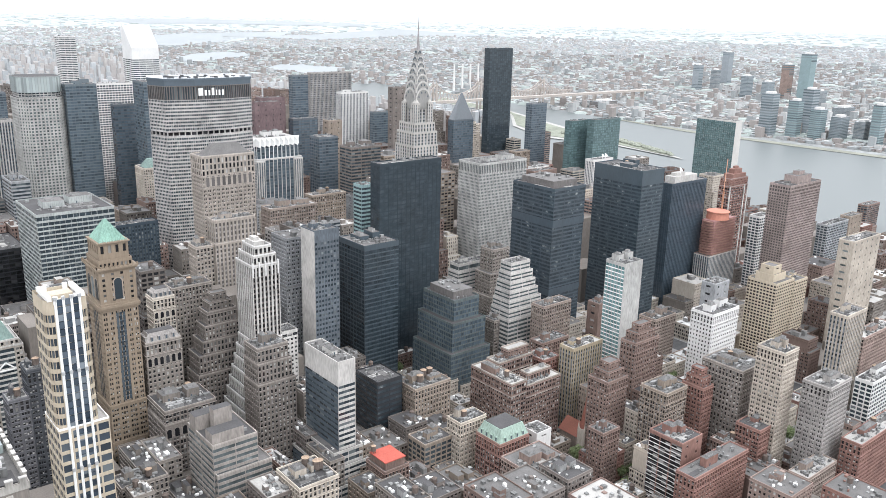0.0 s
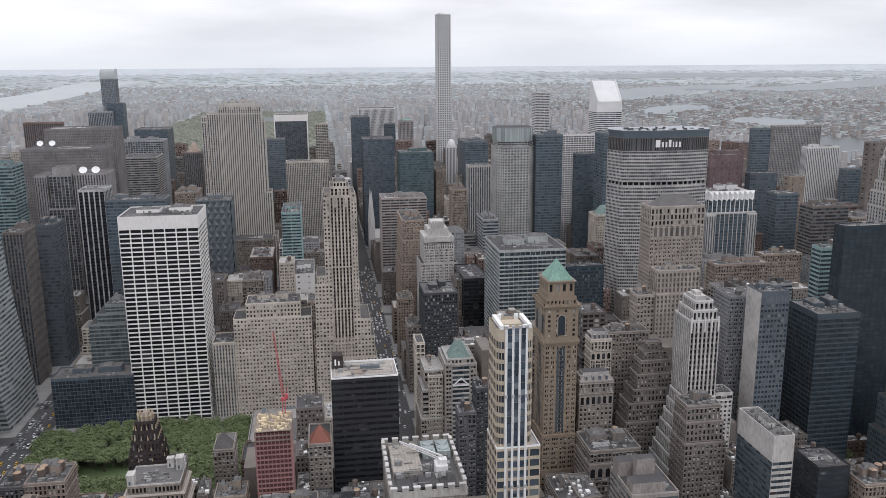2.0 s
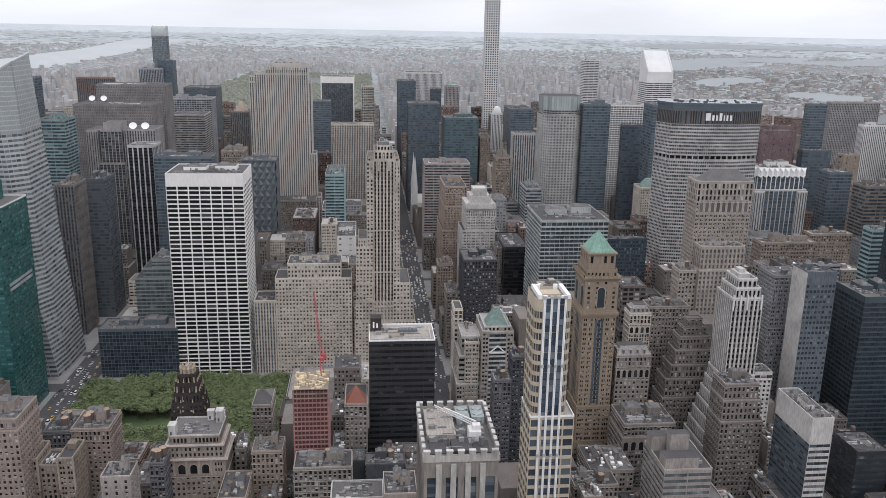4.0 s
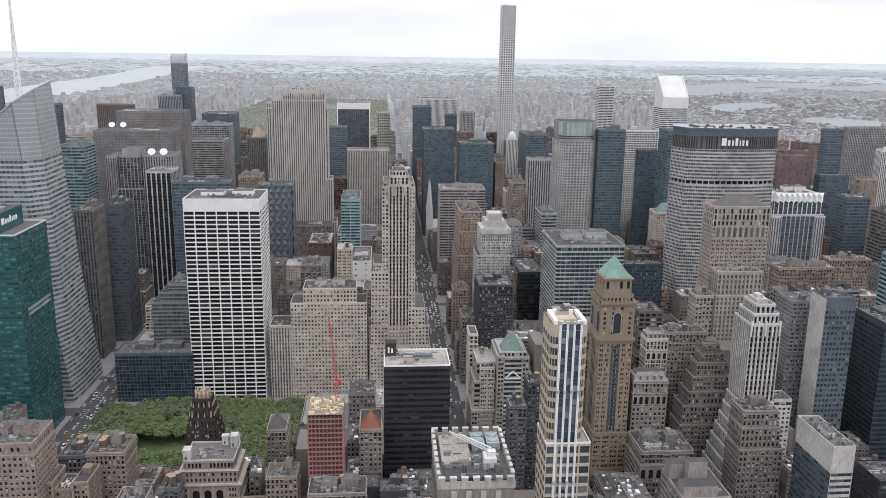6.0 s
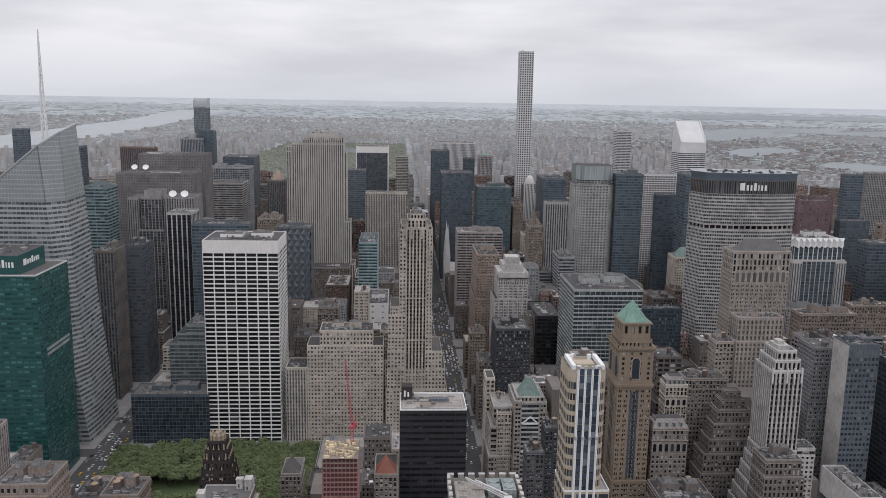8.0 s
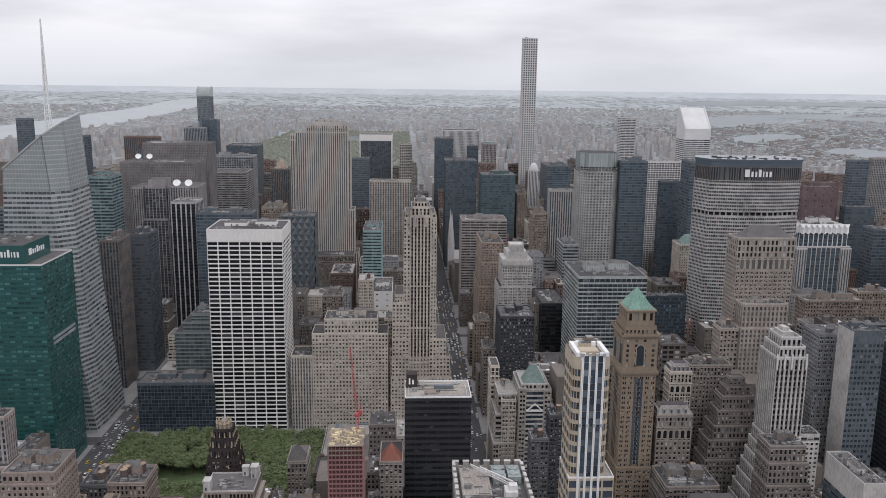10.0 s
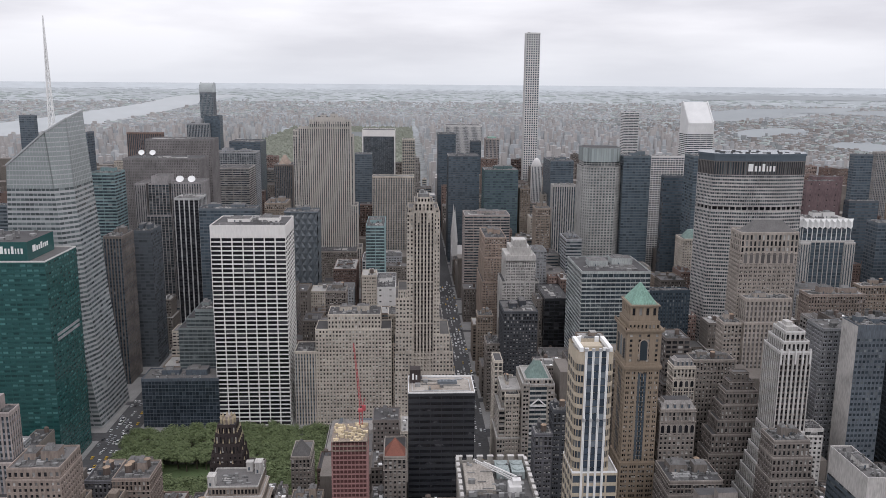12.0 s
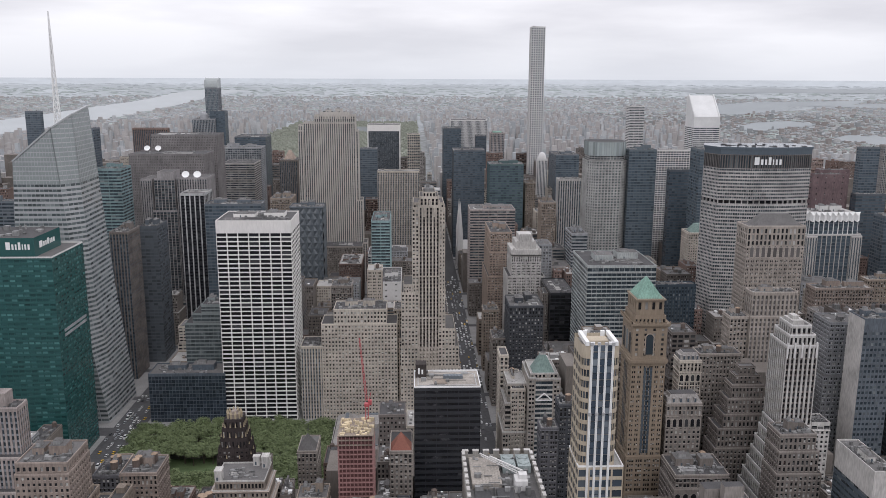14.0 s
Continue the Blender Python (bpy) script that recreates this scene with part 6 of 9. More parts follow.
def crystal_tower():
    """Faceted glass tower with slanting top and a lattice spire."""
    X, Y = -322.0, 768.0
    taken(-366, -280, 735, 805, 290, 20)
    root = thing("crystal_tower", X, Y, "faceted pale glass tower with a slanted crown and lattice spire", "skyscraper")
    keys = [(0, [(-44, -33), (37, -33), (39, 38), (-44, 38)]), (115, [(-37, -33), (20, -33), (29, -22), (27, 36), (-42, 36)]), (288, [(-26, -32), (6, -33), (20, -18), (17, 30), (-30, 28)])]
    roof = [247, 276, 287, 293, 256]

    def corner(i, z):
        base = [keys[0][1][0], keys[0][1][1], (38, -32) if i == 2 else (0, 0), keys[0][1][2], keys[0][1][3]]
        base[2] = (38.5, -8)
        a, b, t = (base[i], keys[1][1][i], z / 115) if z < 115 else (keys[1][1][i], keys[2][1][i], (z - 115) / 173)
        return (a[0] + (b[0] - a[0]) * t, a[1] + (b[1] - a[1]) * t, z)
    wall, wins, screen = Geo(), [], Geo()
    fh, zt = 4.35, 226.2

    def lerp(a, b, t):
        return tuple(a[k] + (b[k] - a[k]) * t for k in range(3))
    n = int(zt / fh)
    for j in range(n):
        a, m, b = [[corner(i, z) for i in range(5)] for z in (j * fh, (j + 0.5) * fh, (j + 1) * fh)]
        for i in range(5):
            q = (i + 1) % 5
            wall.face([a[i], a[q], m[q], m[i]])
            if i == 3:
                wall.face([m[i], m[q], b[q], b[i]])
                continue
            k = (11, 4, 8, 0, 8)[i]
            for s in range(k):
                e0, e1 = (s + 0.04) / k, (s + 0.96) / k
                wins.append([lerp(m[i], m[q], e0), lerp(m[i], m[q], e1), lerp(b[i], b[q], e1), lerp(b[i], b[q], e0)])
            for s in range(k + 1):
                e0, e1 = max(0, (s - 0.04) / k), min(1, (s + 0.04) / k)
                wall.face([lerp(m[i], m[q], e0), lerp(m[i], m[q], e1), lerp(b[i], b[q], e1), lerp(b[i], b[q], e0)])
    ribs = Geo()
    for i in range(5):
        q = (i + 1) % 5
        ra, rb = roof[i], roof[q]
        for j in range(17):
            for za, zb, mi in ((zt + 4.1 * j, zt + 4.1 * j + 3.2, 0), (zt + 4.1 * j + 3.2, zt + 4.1 * (j + 1), 1)):
                cuts = [0.0, 1.0] + [(z - ra) / (rb - ra) for z in (za, zb) if 0 < (z - ra) / (rb - ra) < 1]
                cuts.sort()
                for t0, t1 in zip(cuts[:-1], cuts[1:]):
                    h0, h1 = [min(zb, ra + (rb - ra) * t) for t in (t0, t1)]
                    if max(h0, h1) <= za + 0.01:
                        continue
                    screen.face([lerp(corner(i, z), corner(q, z), t) for t, z in ((t0, za), (t1, za), (t1, max(h1, za)), (t0, max(h0, za)))], mi)
        k = (14, 5, 12, 8, 12)[i]
        for s in range(k + 1):
            t = s / k
            top = ra + (rb - ra) * t
            ribs.beam(lerp(corner(i, zt), corner(q, zt), t), lerp(corner(i, top), corner(q, top), t), 0.16)
    part("screen_ribs", ribs, MAT["boa"], root)
    wall_part(wall, [MAT["boa"]], root)
    windows_on(root, wins, "silver", False)
    part("glass_screen", screen, [MAT["screenglass"], MAT["boa"]], root)
    g = Geo()
    top = [corner(i, roof[i]) for i in range(5)]
    for i in range(5):
        g.beam(top[i], top[(i + 1) % 5], 0.7)
    g.face([(p[0] * 0.97, p[1] * 0.97, p[2] - 12) for p in top])
    part("crown_frame", g, MAT["boa"], root)
    g = Geo()
    for j in range(22):
        z0, z1 = 262 + 5.2 * j, 262 + 5.2 * (j + 1)
        r0, r1 = 3.4 * (1 - j / 23), 3.4 * (1 - (j + 1) / 23)
        for i in range(4):
            a, b = 0.785 + 1.5708 * i, 0.785 + 1.5708 * (i + 1)
            g.beam((r0 * math.cos(a), r0 * math.sin(a), z0), (r1 * math.cos(a), r1 * math.sin(a), z1), 0.34)
            g.beam((r0 * math.cos(a), r0 * math.sin(a), z0), (r1 * math.cos(b), r1 * math.sin(b), z1), 0.22)
    part("spire", g, WHITE, root, "white lattice spire", loc=(1.5, -3, 0))


def green_tower():
    """Dark green glass office tower with a sign box on its roof."""
    x0, x1, y0, y1, h = -392.0, -283.0, 641.0, 703.0, 180.0
    X, Y = -337.5, 672.0
    taken(x0, x1, y0, y1, h, 20)
    root = thing("green_office_tower", X, Y, "dark green glass office tower with a rooftop sign box", "skyscraper")
    wall, wins, deck = Geo(), [], Geo()
    tier_walls(wall, wins, x0 - X, x1 - X, y0 - Y, y1 - Y, 0, h, "greencurtain", "E", 1.5)
    roof_deck(deck, x0 - X, x1 - X, y0 - Y, y1 - Y, h, 1.2)
    wall_part(wall, [MAT["metgreen"], MAT["metgreen"]], root)
    roof_parts(deck, [MAT["pale"], MAT["pale"], ROOF[0]], root)
    windows_on(root, wins, "green", True, 120)
    g = Geo()
    g.box(-54, 40, -27, 22, h, h + 15.5, 0, 1)
    part("sign_box", g, [MAT["metgreen"], ROOF[2]], root)
    bars(root, "sign", 18, 36.5, h + 6, h + 12.0, -27, (2.2, 1, 0.8, 1.2, 0.5, 0.8, 1), WHITE)
    bars(root, "sign", -18, 10, h + 6, h + 11.0, 0, (2.2, 1, 0.8, 1.2, 0.5, 0.8, 1), WHITE, along="y", x=40)
    g = Geo()
    rng = random.Random(5)
    for _ in range(30):
        u, v, s = rng.uniform(-52, 34), rng.uniform(-24, 16), rng.uniform(1, 5)
        g.box(u, u + s, v, v + s, h + 15.5, h + 15.5 + rng.uniform(1, 4))
    part("roof_plant", g, PLANT, root, kind="stuff")
    for u, z in ((x1 - X, 116), (x1 - X, 112)):
        g = Geo()
        g.box(u - 0.2, u + 0.3, -20, 25, z, z + 2.2, bottom=True)
        part("louvre_band", g, MAT["grey"], root)


def terminal_slab():
    """Wide eight-sided concrete slab over the avenue with sign shapes near its top."""
    ring = [(311, 815), (340, 808.5), (377, 808.5), (405, 815), (414, 838), (405, 861), (311, 861), (303, 838)]
    root, loc = polygon_tower("octagonal_slab", "wide eight-sided concrete office slab with a dark roof band", ring, 0, 196, "met", "metstone", 90)
    x, y = root.location.x, root.location.y
    polygon_tower("", "", [(a + (x - a) * 0.012, b + (y - b) * 0.03) for a, b in ring], 196, 200, "metdark", "metstone", 0, root=root, top=0.3)
    polygon_tower("", "", ring, 200, 232, "met", "metstone", 0, root=root, top=0.5)
    polygon_tower("", "", ring, 232, 246, "metfins", "brownmetal", 0, root=root, top=0.8)
    g = Geo()
    ringb = [((a - x) * 1.03, (b - y) * 1.04, 246.0) for a, b in ring]
    g.taper([(a * 0.97, b * 0.96, 246.0) for a, b, _ in ringb], [(a * 0.97, b * 0.96, 251.0) for a, b, _ in ringb], 0)
    g.taper([(a * 0.985, b * 0.98, 251.0) for a, b, _ in ringb], [(a * 0.985, b * 0.98, 253.4) for a, b, _ in ringb], 0)
    part("roof_band", g, MAT["charcoal"], root)
    g = Geo()
    rng = random.Random(9)
    for _ in range(22):
        u, v = rng.uniform(-40, 38), rng.uniform(-16, 14)
        g.box(u, u + rng.uniform(1, 6), v, v + rng.uniform(1, 4), 253.4, 253.4 + rng.uniform(0.4, 1.6))
    part("roof_plant", g, ROOF[2], root, kind="stuff")
    bars(root, "sign", 343.5 - x, 371 - x, 236, 243.5, 808.2 - y, (2.2, 1, 0.8, 1.2, 0.5, 0.8, 1), WHITE)


def crown_tower():
    """Office tower with stone corners, tall glazed bays in white frames and a folded zigzag crown."""
    X, Y = 475.0, 908.0
    taken(444, 507, 886, 930, 165, 95)
    root = thing("zigzag_crown_tower", X, Y, "white-framed office tower with a folded zigzag crown", "skyscraper")
    wall, wins, deck = Geo(), [], Geo()
    stack(wall, wins, deck, ((-31, -19, -21.5, 20, 0, 147, "punched"), (20, 32, -21.5, 20, 0, 147, "punched"), (-30, 31, -20, 20, 0, 149, "bigfins")), "WE", 1.0)
    wall_part(wall, [MAT["palestone"], MAT["bluegrey"]], root)
    roof_parts(deck, [MAT["pale"], MAT["pale"], ROOF[0]], root)
    windows_on(root, wins, "blue", False)
    up, panes, cap = Geo(), [], Geo()
    stack(up, panes, cap, ((-29, 27, -19, 18, 149, 166, "bigfins"),), "WE", 0.4, top=0.6)
    part("glazed_stage", weld(up), [MAT["white"], MAT["bluegrey"]], root)
    windows_on(root, panes, "blue", False)
    for side, (u0, u1, n) in enumerate(((-29.6, 27.6, 9), (-19.6, 18, 6))):
        for i in range(n):
            g = Geo()
            w = (u1 - u0) / n
            c = u0 + w * (i + 0.5)

            def put(u, o, z):
                return (u, -19.4 - o, z) if side == 0 else (-29.4 - o, u, z)
            g.face([put(c - w / 2, 0.2, 166), put(c, 2.2, 164), put(c, 2.6, 170.5), put(c - w / 2, 0.4, 175)])
            g.face([put(c, 2.2, 164), put(c + w / 2, 0.2, 166), put(c + w / 2, 0.4, 175), put(c, 2.6, 170.5)])
            g.face([put(c - w / 2, 0.4, 175), put(c, 2.6, 170.5), put(c + w / 2, 0.4, 175)])
            g.beam(put(c - w / 2, 0.6, 175), put(c, 2.8, 170.5), 0.35)
            g.beam(put(c, 2.8, 170.5), put(c + w / 2, 0.6, 175), 0.35)
            g.beam(put(c - w / 2, 0.4, 166), put(c, 2.4, 164), 0.3)
            g.beam(put(c, 2.4, 164), put(c + w / 2, 0.4, 166), 0.3)
            part("crown_fold", g, WHITE, root, "white folded crown panel")
    g = Geo()
    g.box(-28.5, 26.5, -18.5, 17.5, 166, 173.5, 0, 1)
    crown = part("crown_core", g, [MAT["bluegrey"], ROOF[1]], root)
    clutter(crown, random.Random(6), -24, 22, -14, 14, 173.5, "mech", MAT["pale"])


def west_slabs():
    """Stepped pier tower with a wide wing, and the satellite dishes that stand on the slabs."""
    X, Y = -306.0, 1078.0
    taken(-349, -263, 1060, 1112, 195, 46)
    root = thing("stepped_tower", X, Y, "grey-brown tower with stone piers and satellite dishes on its wing", "skyscraper")
    wall, wins, deck = Geo(), [], Geo()
    stack(wall, wins, deck, ((-42.5, -28, -14, 30, 0, 190, "stonepiers"), (3.5, 42.3, -14, 30, 0, 192, "stonepiers"), (-28, 3.5, -18, 30, 0, 150, "grid"), (-25, 1.5, -15, 28, 150, 191, "grid"), (-22, -2, -10, 24, 191, 199, "blank")), "WE", 1.2)
    wall_part(wall, [MAT["greybrown2"], MAT["brownmetal"]], root)
    roof_parts(deck, [MAT["greybrown2"], MAT["greybrown2"], ROOF[0]], root)
    windows_on(root, wins, "office", False)
    for u in (13.0, 28.0):
        dish(root, u, -4, 192.4, 4.9)
    for x, y in ((-372.0, 1175.0), (-356.5, 1175.0)):
        d = thing("rooftop_dish", x, y, "white satellite dish on a brown slab roof", "satellite dish", 217.0)
        dish(d, 0, 0, 0.9, 4.2)


def facet_tower():
    """Slate glass tower with a skin of folded facets."""
    X, Y, h = -140.0, 1102.0, 150.5
    taken(-161.5, -118.5, 1085, 1119, h, 48)
    root = thing("patterned_tower", X, Y, "slate glass tower with folded glass facets", "skyscraper")
    for name, n, a, b in (("south_skin", 10, (-21.5, -17), (21.5, -17)), ("east_skin", 8, (21.5, -17), (21.5, 17))):
        g = Geo()
        dx, dy = (b[0] - a[0]) / n, (b[1] - a[1]) / n
        k = math.hypot(dx, dy)
        nx, ny = dy / k, -dx / k
        rows = 19
        fh = h / rows

        def pt(i, j):
            o = 0.0 if (i + j) % 2 else 1.5
            i2 = i + (0.35 if j % 2 and 0 < i < n else 0)
            return (a[0] + dx * i2 + nx * o, a[1] + dy * i2 + ny * o, fh * j)
        for i in range(n):
            for j in range(rows):
                p, q, r, t = pt(i, j), pt(i + 1, j), pt(i + 1, j + 1), pt(i, j + 1)
                if (i + j) % 2:
                    g.face([p, q, r], 0)
                    g.face([p, r, t], 1)
                else:
                    g.face([p, q, t], 1)
                    g.face([q, r, t], 0)
        part(name, g, [MAT["facetblue"], MAT["facetdark"]], root, "folded slate glass panels")
    g = Geo()
    g.box(-21.4, 21.4, -16.9, 17, 0, h, 0, 1)
    part("core", g, [MAT["facetdark"], ROOF[0]], root)
    g = Geo()
    for q in ((-22.4, 22.4, -18.2, -17.4), (-22.4, 22.4, 17, 17.6), (-22.4, -21.6, -17.4, 17), (21.6, 22.8, -17.4, 17)):
        g.box(*q, h - 0.6, h + 1.4, bottom=True)
    part("parapet", g, MAT["slate"], root)
    clutter(root, random.Random(4), -20, 20, -15, 15, h, "mech", MAT["slate"])


def rock_slab():
    """Tall limestone slab with stepped ends and long vertical window strips."""
    X, Y = -120.0, 1290.0
    taken(-174, -70, 1274, 1312, 258, 70)
    root = thing("slab_skyscraper", X, Y, "tall limestone slab with stepped ends and vertical strips", "skyscraper")
    wall, wins, deck = Geo(), [], Geo()
    stack(wall, wins, deck, ((-53.4, 50, -15.6, 20, 0, 64, "rockstripes"), (-53.4, 44, -15.4, 18, 64, 132, "rockstripes"), (-53.4, 38.4, -15.2, 17, 132, 240, "rockstripes"), (-53.2, 34.4, -15.0, 15, 240, 248, "rockstripes"),
                             (-45, 34.2, -16.2, 14, 0, 252, "rockstripes"), (-28, 34.1, -16.6, 13, 0, 263, "rockstripes"), (-20, 24, -10, 10, 263, 267, "blank")), "WE", 1.0)
    for i in range(16):
        u = -27.5 + 4.07 * i
        wall.box(u, u + 1.6, -17.0, -16.0, 258, 265.2)
    wall_part(wall, [MAT["rockstone"], MAT["rockspan"]], root)
    roof_parts(deck, [MAT["rockstone"], MAT["rockstone"], ROOF[0]], root)
    windows_on(root, wins, "office", False)
    clutter(root, random.Random(8), -18, 22, -8, 8, 267, "mech", MAT["rockstone"])


def slender_tower():
    root, ext = building("slender_tower", "very tall slender white concrete tower with square windows", 264, 294.5, 1840, 1870, 430, "square", "pale", 150, "flat", category="skyscraper")
    return root


def slant_tower():
    """White banded tower with a slanted top."""
    x0, x1, y0, y1 = 567, 620, 1640, 1692
    root, ext = building("slant_top_tower", "white banded tower with a steep slanted top", x0, x1, y0, y1, 226, "ribbon", "citiwhite", 185, "none", category="skyscraper")
    a0, a1, b0, b1 = ext
    g = Geo()
    pts = [(b0, 226), (b0, 246), (b0 + 43, 287), (b1, 287), (b1, 226)]
    for u in (a0, a1):
        g.face([(u, p, z) for p, z in (pts if u == a1 else pts[::-1])])
    for (p, z), (q, w) in zip(pts[:-1], pts[1:]):
        g.face([(a0, p, z), (a1, p, z), (a1, q, w), (a0, q, w)])
    for u in (a0 + 1.5, a1 - 1.5):
        g.beam((u, b0 + 1, 247.5), (u, b0 + 43, 288.5), 1.0)
    part("slanted_top", g, MAT["citiwhite"], root)


def octagon_tower():
    """Granite tower with a glass crown."""
    ring = [(258, 1135), (294, 1135), (304, 1147), (304, 1180), (294, 1192), (258, 1192), (248, 1180), (248, 1147)]
    root, loc = polygon_tower("octagonal_tower", "grey granite eight-sided tower with a glass crown", ring, 0, 208, "square3", "palemetal", 75, glass="silver")
    x, y = root.location.x, root.location.y
    polygon_tower("", "", [(a + (x - a) * 0.1, b + (y - b) * 0.1) for a, b in ring], 208, 216, "grid", "palemetal", 0, root=root)
    polygon_tower("", "", [(a + (x - a) * 0.05, b + (y - b) * 0.05) for a, b in ring], 214, 234, "palescreen", "paleglass", 0, glass="crownglass", root=root, top=1.0)


def needle_tower():
    """Art deco tower with a terraced steel crown and needle."""
    X, Y = 573.0, 742.0
    taken(555, 591, 724, 762, 319, 165)
    root = thing("needle_tower", X, Y, "white brick tower with terraced steel crown and needle spire", "skyscraper")
    wall, wins, deck = Geo(), [], Geo()
    for r, z0, z1 in ((17.5, 0, 178), (16.5, 178, 193), (14.5, 193, 203), (9.6, 203, 230)):
        tier_walls(wall, wins, -r, r, -r, r, z0, z1, "needle", "W", 1.2)
        roof_deck(deck, -r, r, -r, r, z1, 1.0)
    for j, k in ((-1, -1), (1, -1), (-1, 1)):
        tier_walls(wall, wins, j * 9.2 - 3.6, j * 9.2 + 3.6, k * 9.2 - 3.6, k * 9.2 + 3.6, 203, 226, "needle", "WE", 2.0)
        deck.cone(j * 9.2, k * 9.2, 226, 230, 3.6, 1.2, 8)
    wall_part(wall, [MAT["needlestone"], MAT["grey"]], root)
    roof_parts(deck, [MAT["needlestone"], MAT["needlestone"], ROOF[0]], root)
    windows_on(root, wins, "office", False)
    levels = [(228, 10.6), (237, 9.5), (246, 8.3), (255, 6.9), (263, 5.4), (271, 4.0), (279, 2.7)]
    cy = 0.0
    for i, (z, r) in enumerate(levels):
        g = Geo()
        n = 9
        rise = r * 1.35

        def arch(f, s, rr, zz):
            return [(f(rr * math.cos(math.pi * k / n)), zz + rise * 1.05 * math.sin(math.pi * k / n)) for k in range(n + 1)]
        nxt = levels[i + 1][1] if i + 1 < len(levels) else 2.0
        for side in range(4):
            pts = [(r * math.cos(math.pi * k / n), z + rise * math.sin(math.pi * k / n)) for k in range(n + 1)]
            c, s = (1, 0, -1, 0)[side], (0, 1, 0, -1)[side]

            def put(u, o, zz):
                return (u * c + o * s, cy + u * s - o * c, zz)
            g.face([put(u, r, zz) for u, zz in [(r, z - 9)] + pts + [(-r, z - 9)]][::-1], 0)
            for (u0, q0), (u1, q1) in zip(pts[:-1], pts[1:]):
                g.face([put(u0, r, q0), put(u1, r, q1), put(u1, nxt * 0.9, q1 + 1.0), put(u0, nxt * 0.9, q0 + 1.0)], 0)
                g.face([put(u0 * 1.03, r + 0.3, q0 + 0.2), put(u1 * 1.03, r + 0.3, q1 + 0.2), put(u1 * 0.86, r + 0.3, z + (q1 - z) * 0.86), put(u0 * 0.86, r + 0.3, z + (q0 - z) * 0.86)], 1)
            for k in range(1, n, 2):
                a = math.pi * (k + 0.5) / n
                u, q = r * 0.68 * math.cos(a), z + rise * 0.68 * math.sin(a)
                g.face([put(u - 0.9, r + 0.35, q - 1.0), put(u + 0.9, r + 0.35, q - 1.0), put(u, r + 0.35, q + 1.8)], 2)
        part("crown_arch", g, [MAT["crownsteel"], MAT["palestone"], MAT["charcoal"]], root)
    g = Geo()
    g.cone(0, cy, 280, 298, 2.4, 0.9, 8)
    g.cone(0, cy, 296, 319.5, 1.0, 0.12, 8)
    part("needle", g, MAT["greybrown2"], root)


def curved_top_tower():
    root, ext = building("curved_top_tower", "tall blue glass tower with a curved top", -468, -439, 1915, 1950, 296, "fins", "greyblue", 190, "none", glass="haze", category="skyscraper")
    x0, x1, y0, y1 = ext
    g = Geo()
    n = 8
    prof = [(y0 + 0.2 + (1 - math.cos(k * math.pi / 2 / n)) * 16, 296 + 22 * math.sin(k * math.pi / 2 / n)) for k in range(n + 1)]
    for (p, z), (q, w) in zip(prof[:-1], prof[1:]):
        g.face([(x0, p, z), (x1, p, z), (x1, q, w), (x0, q, w)])
    for u in (x0, x1):
        g.face([(u, p, z) for p, z in prof] + [(u, y1, 318), (u, y1, 295)])
        g.beam((u, prof[0][0], 296), (u, prof[4][0], prof[4][1]), 1.0)
        g.beam((u, prof[4][0], prof[4][1]), (u, prof[8][0], prof[8][1]), 1.0)
    part("curved_top", g, MAT["paleglass"], root)
    root, ext = building("domed_tower", "grey stone tower with a dome", -468, -420, 1790, 1830, 232, "stripes", "grey", 170, "flat")
    roof_shape(root, (-14, 10, -12, 12), "dome", 232, MAT["grey"])
    building("dark_tower", "dark glass tower among lower blocks", -432, -400, 1800, 1830, 248, "curtain", "charcoal", 150, "flat")


def cathedral():
    root = thing("cathedral", 92, 1395, "pale stone cathedral with twin spires", "church")
    taken(76, 110, 1366, 1420, 115, 30)
    g = Geo()
    g.box(-14, 20, -10, 22, 0, 28)
    g.taper([(-14, -10, 28), (20, -10, 28), (20, 22, 28), (-14, 22, 28)], [(-14, 5.5, 44), (20, 5.5, 44), (20, 6.5, 44), (-14, 6.5, 44)])
    part("nave", g, MAT["pale"], root)
    for y in (-22, 18):
        g = Geo()
        g.box(-13.5, -4.5, y - 4.5, y + 4.5, 0, 56)
        for a in (-13.5, -5.5):
            for b in (y - 4.5, y + 3.5):
                g.cone(a + 0.5, b + 0.5, 56, 68, 0.8, 0.05, 6)
        g.cone(-9, y, 55.5, 115, 5.2, 0.1, 8)
        part("spire", g, MAT["pale"], root)


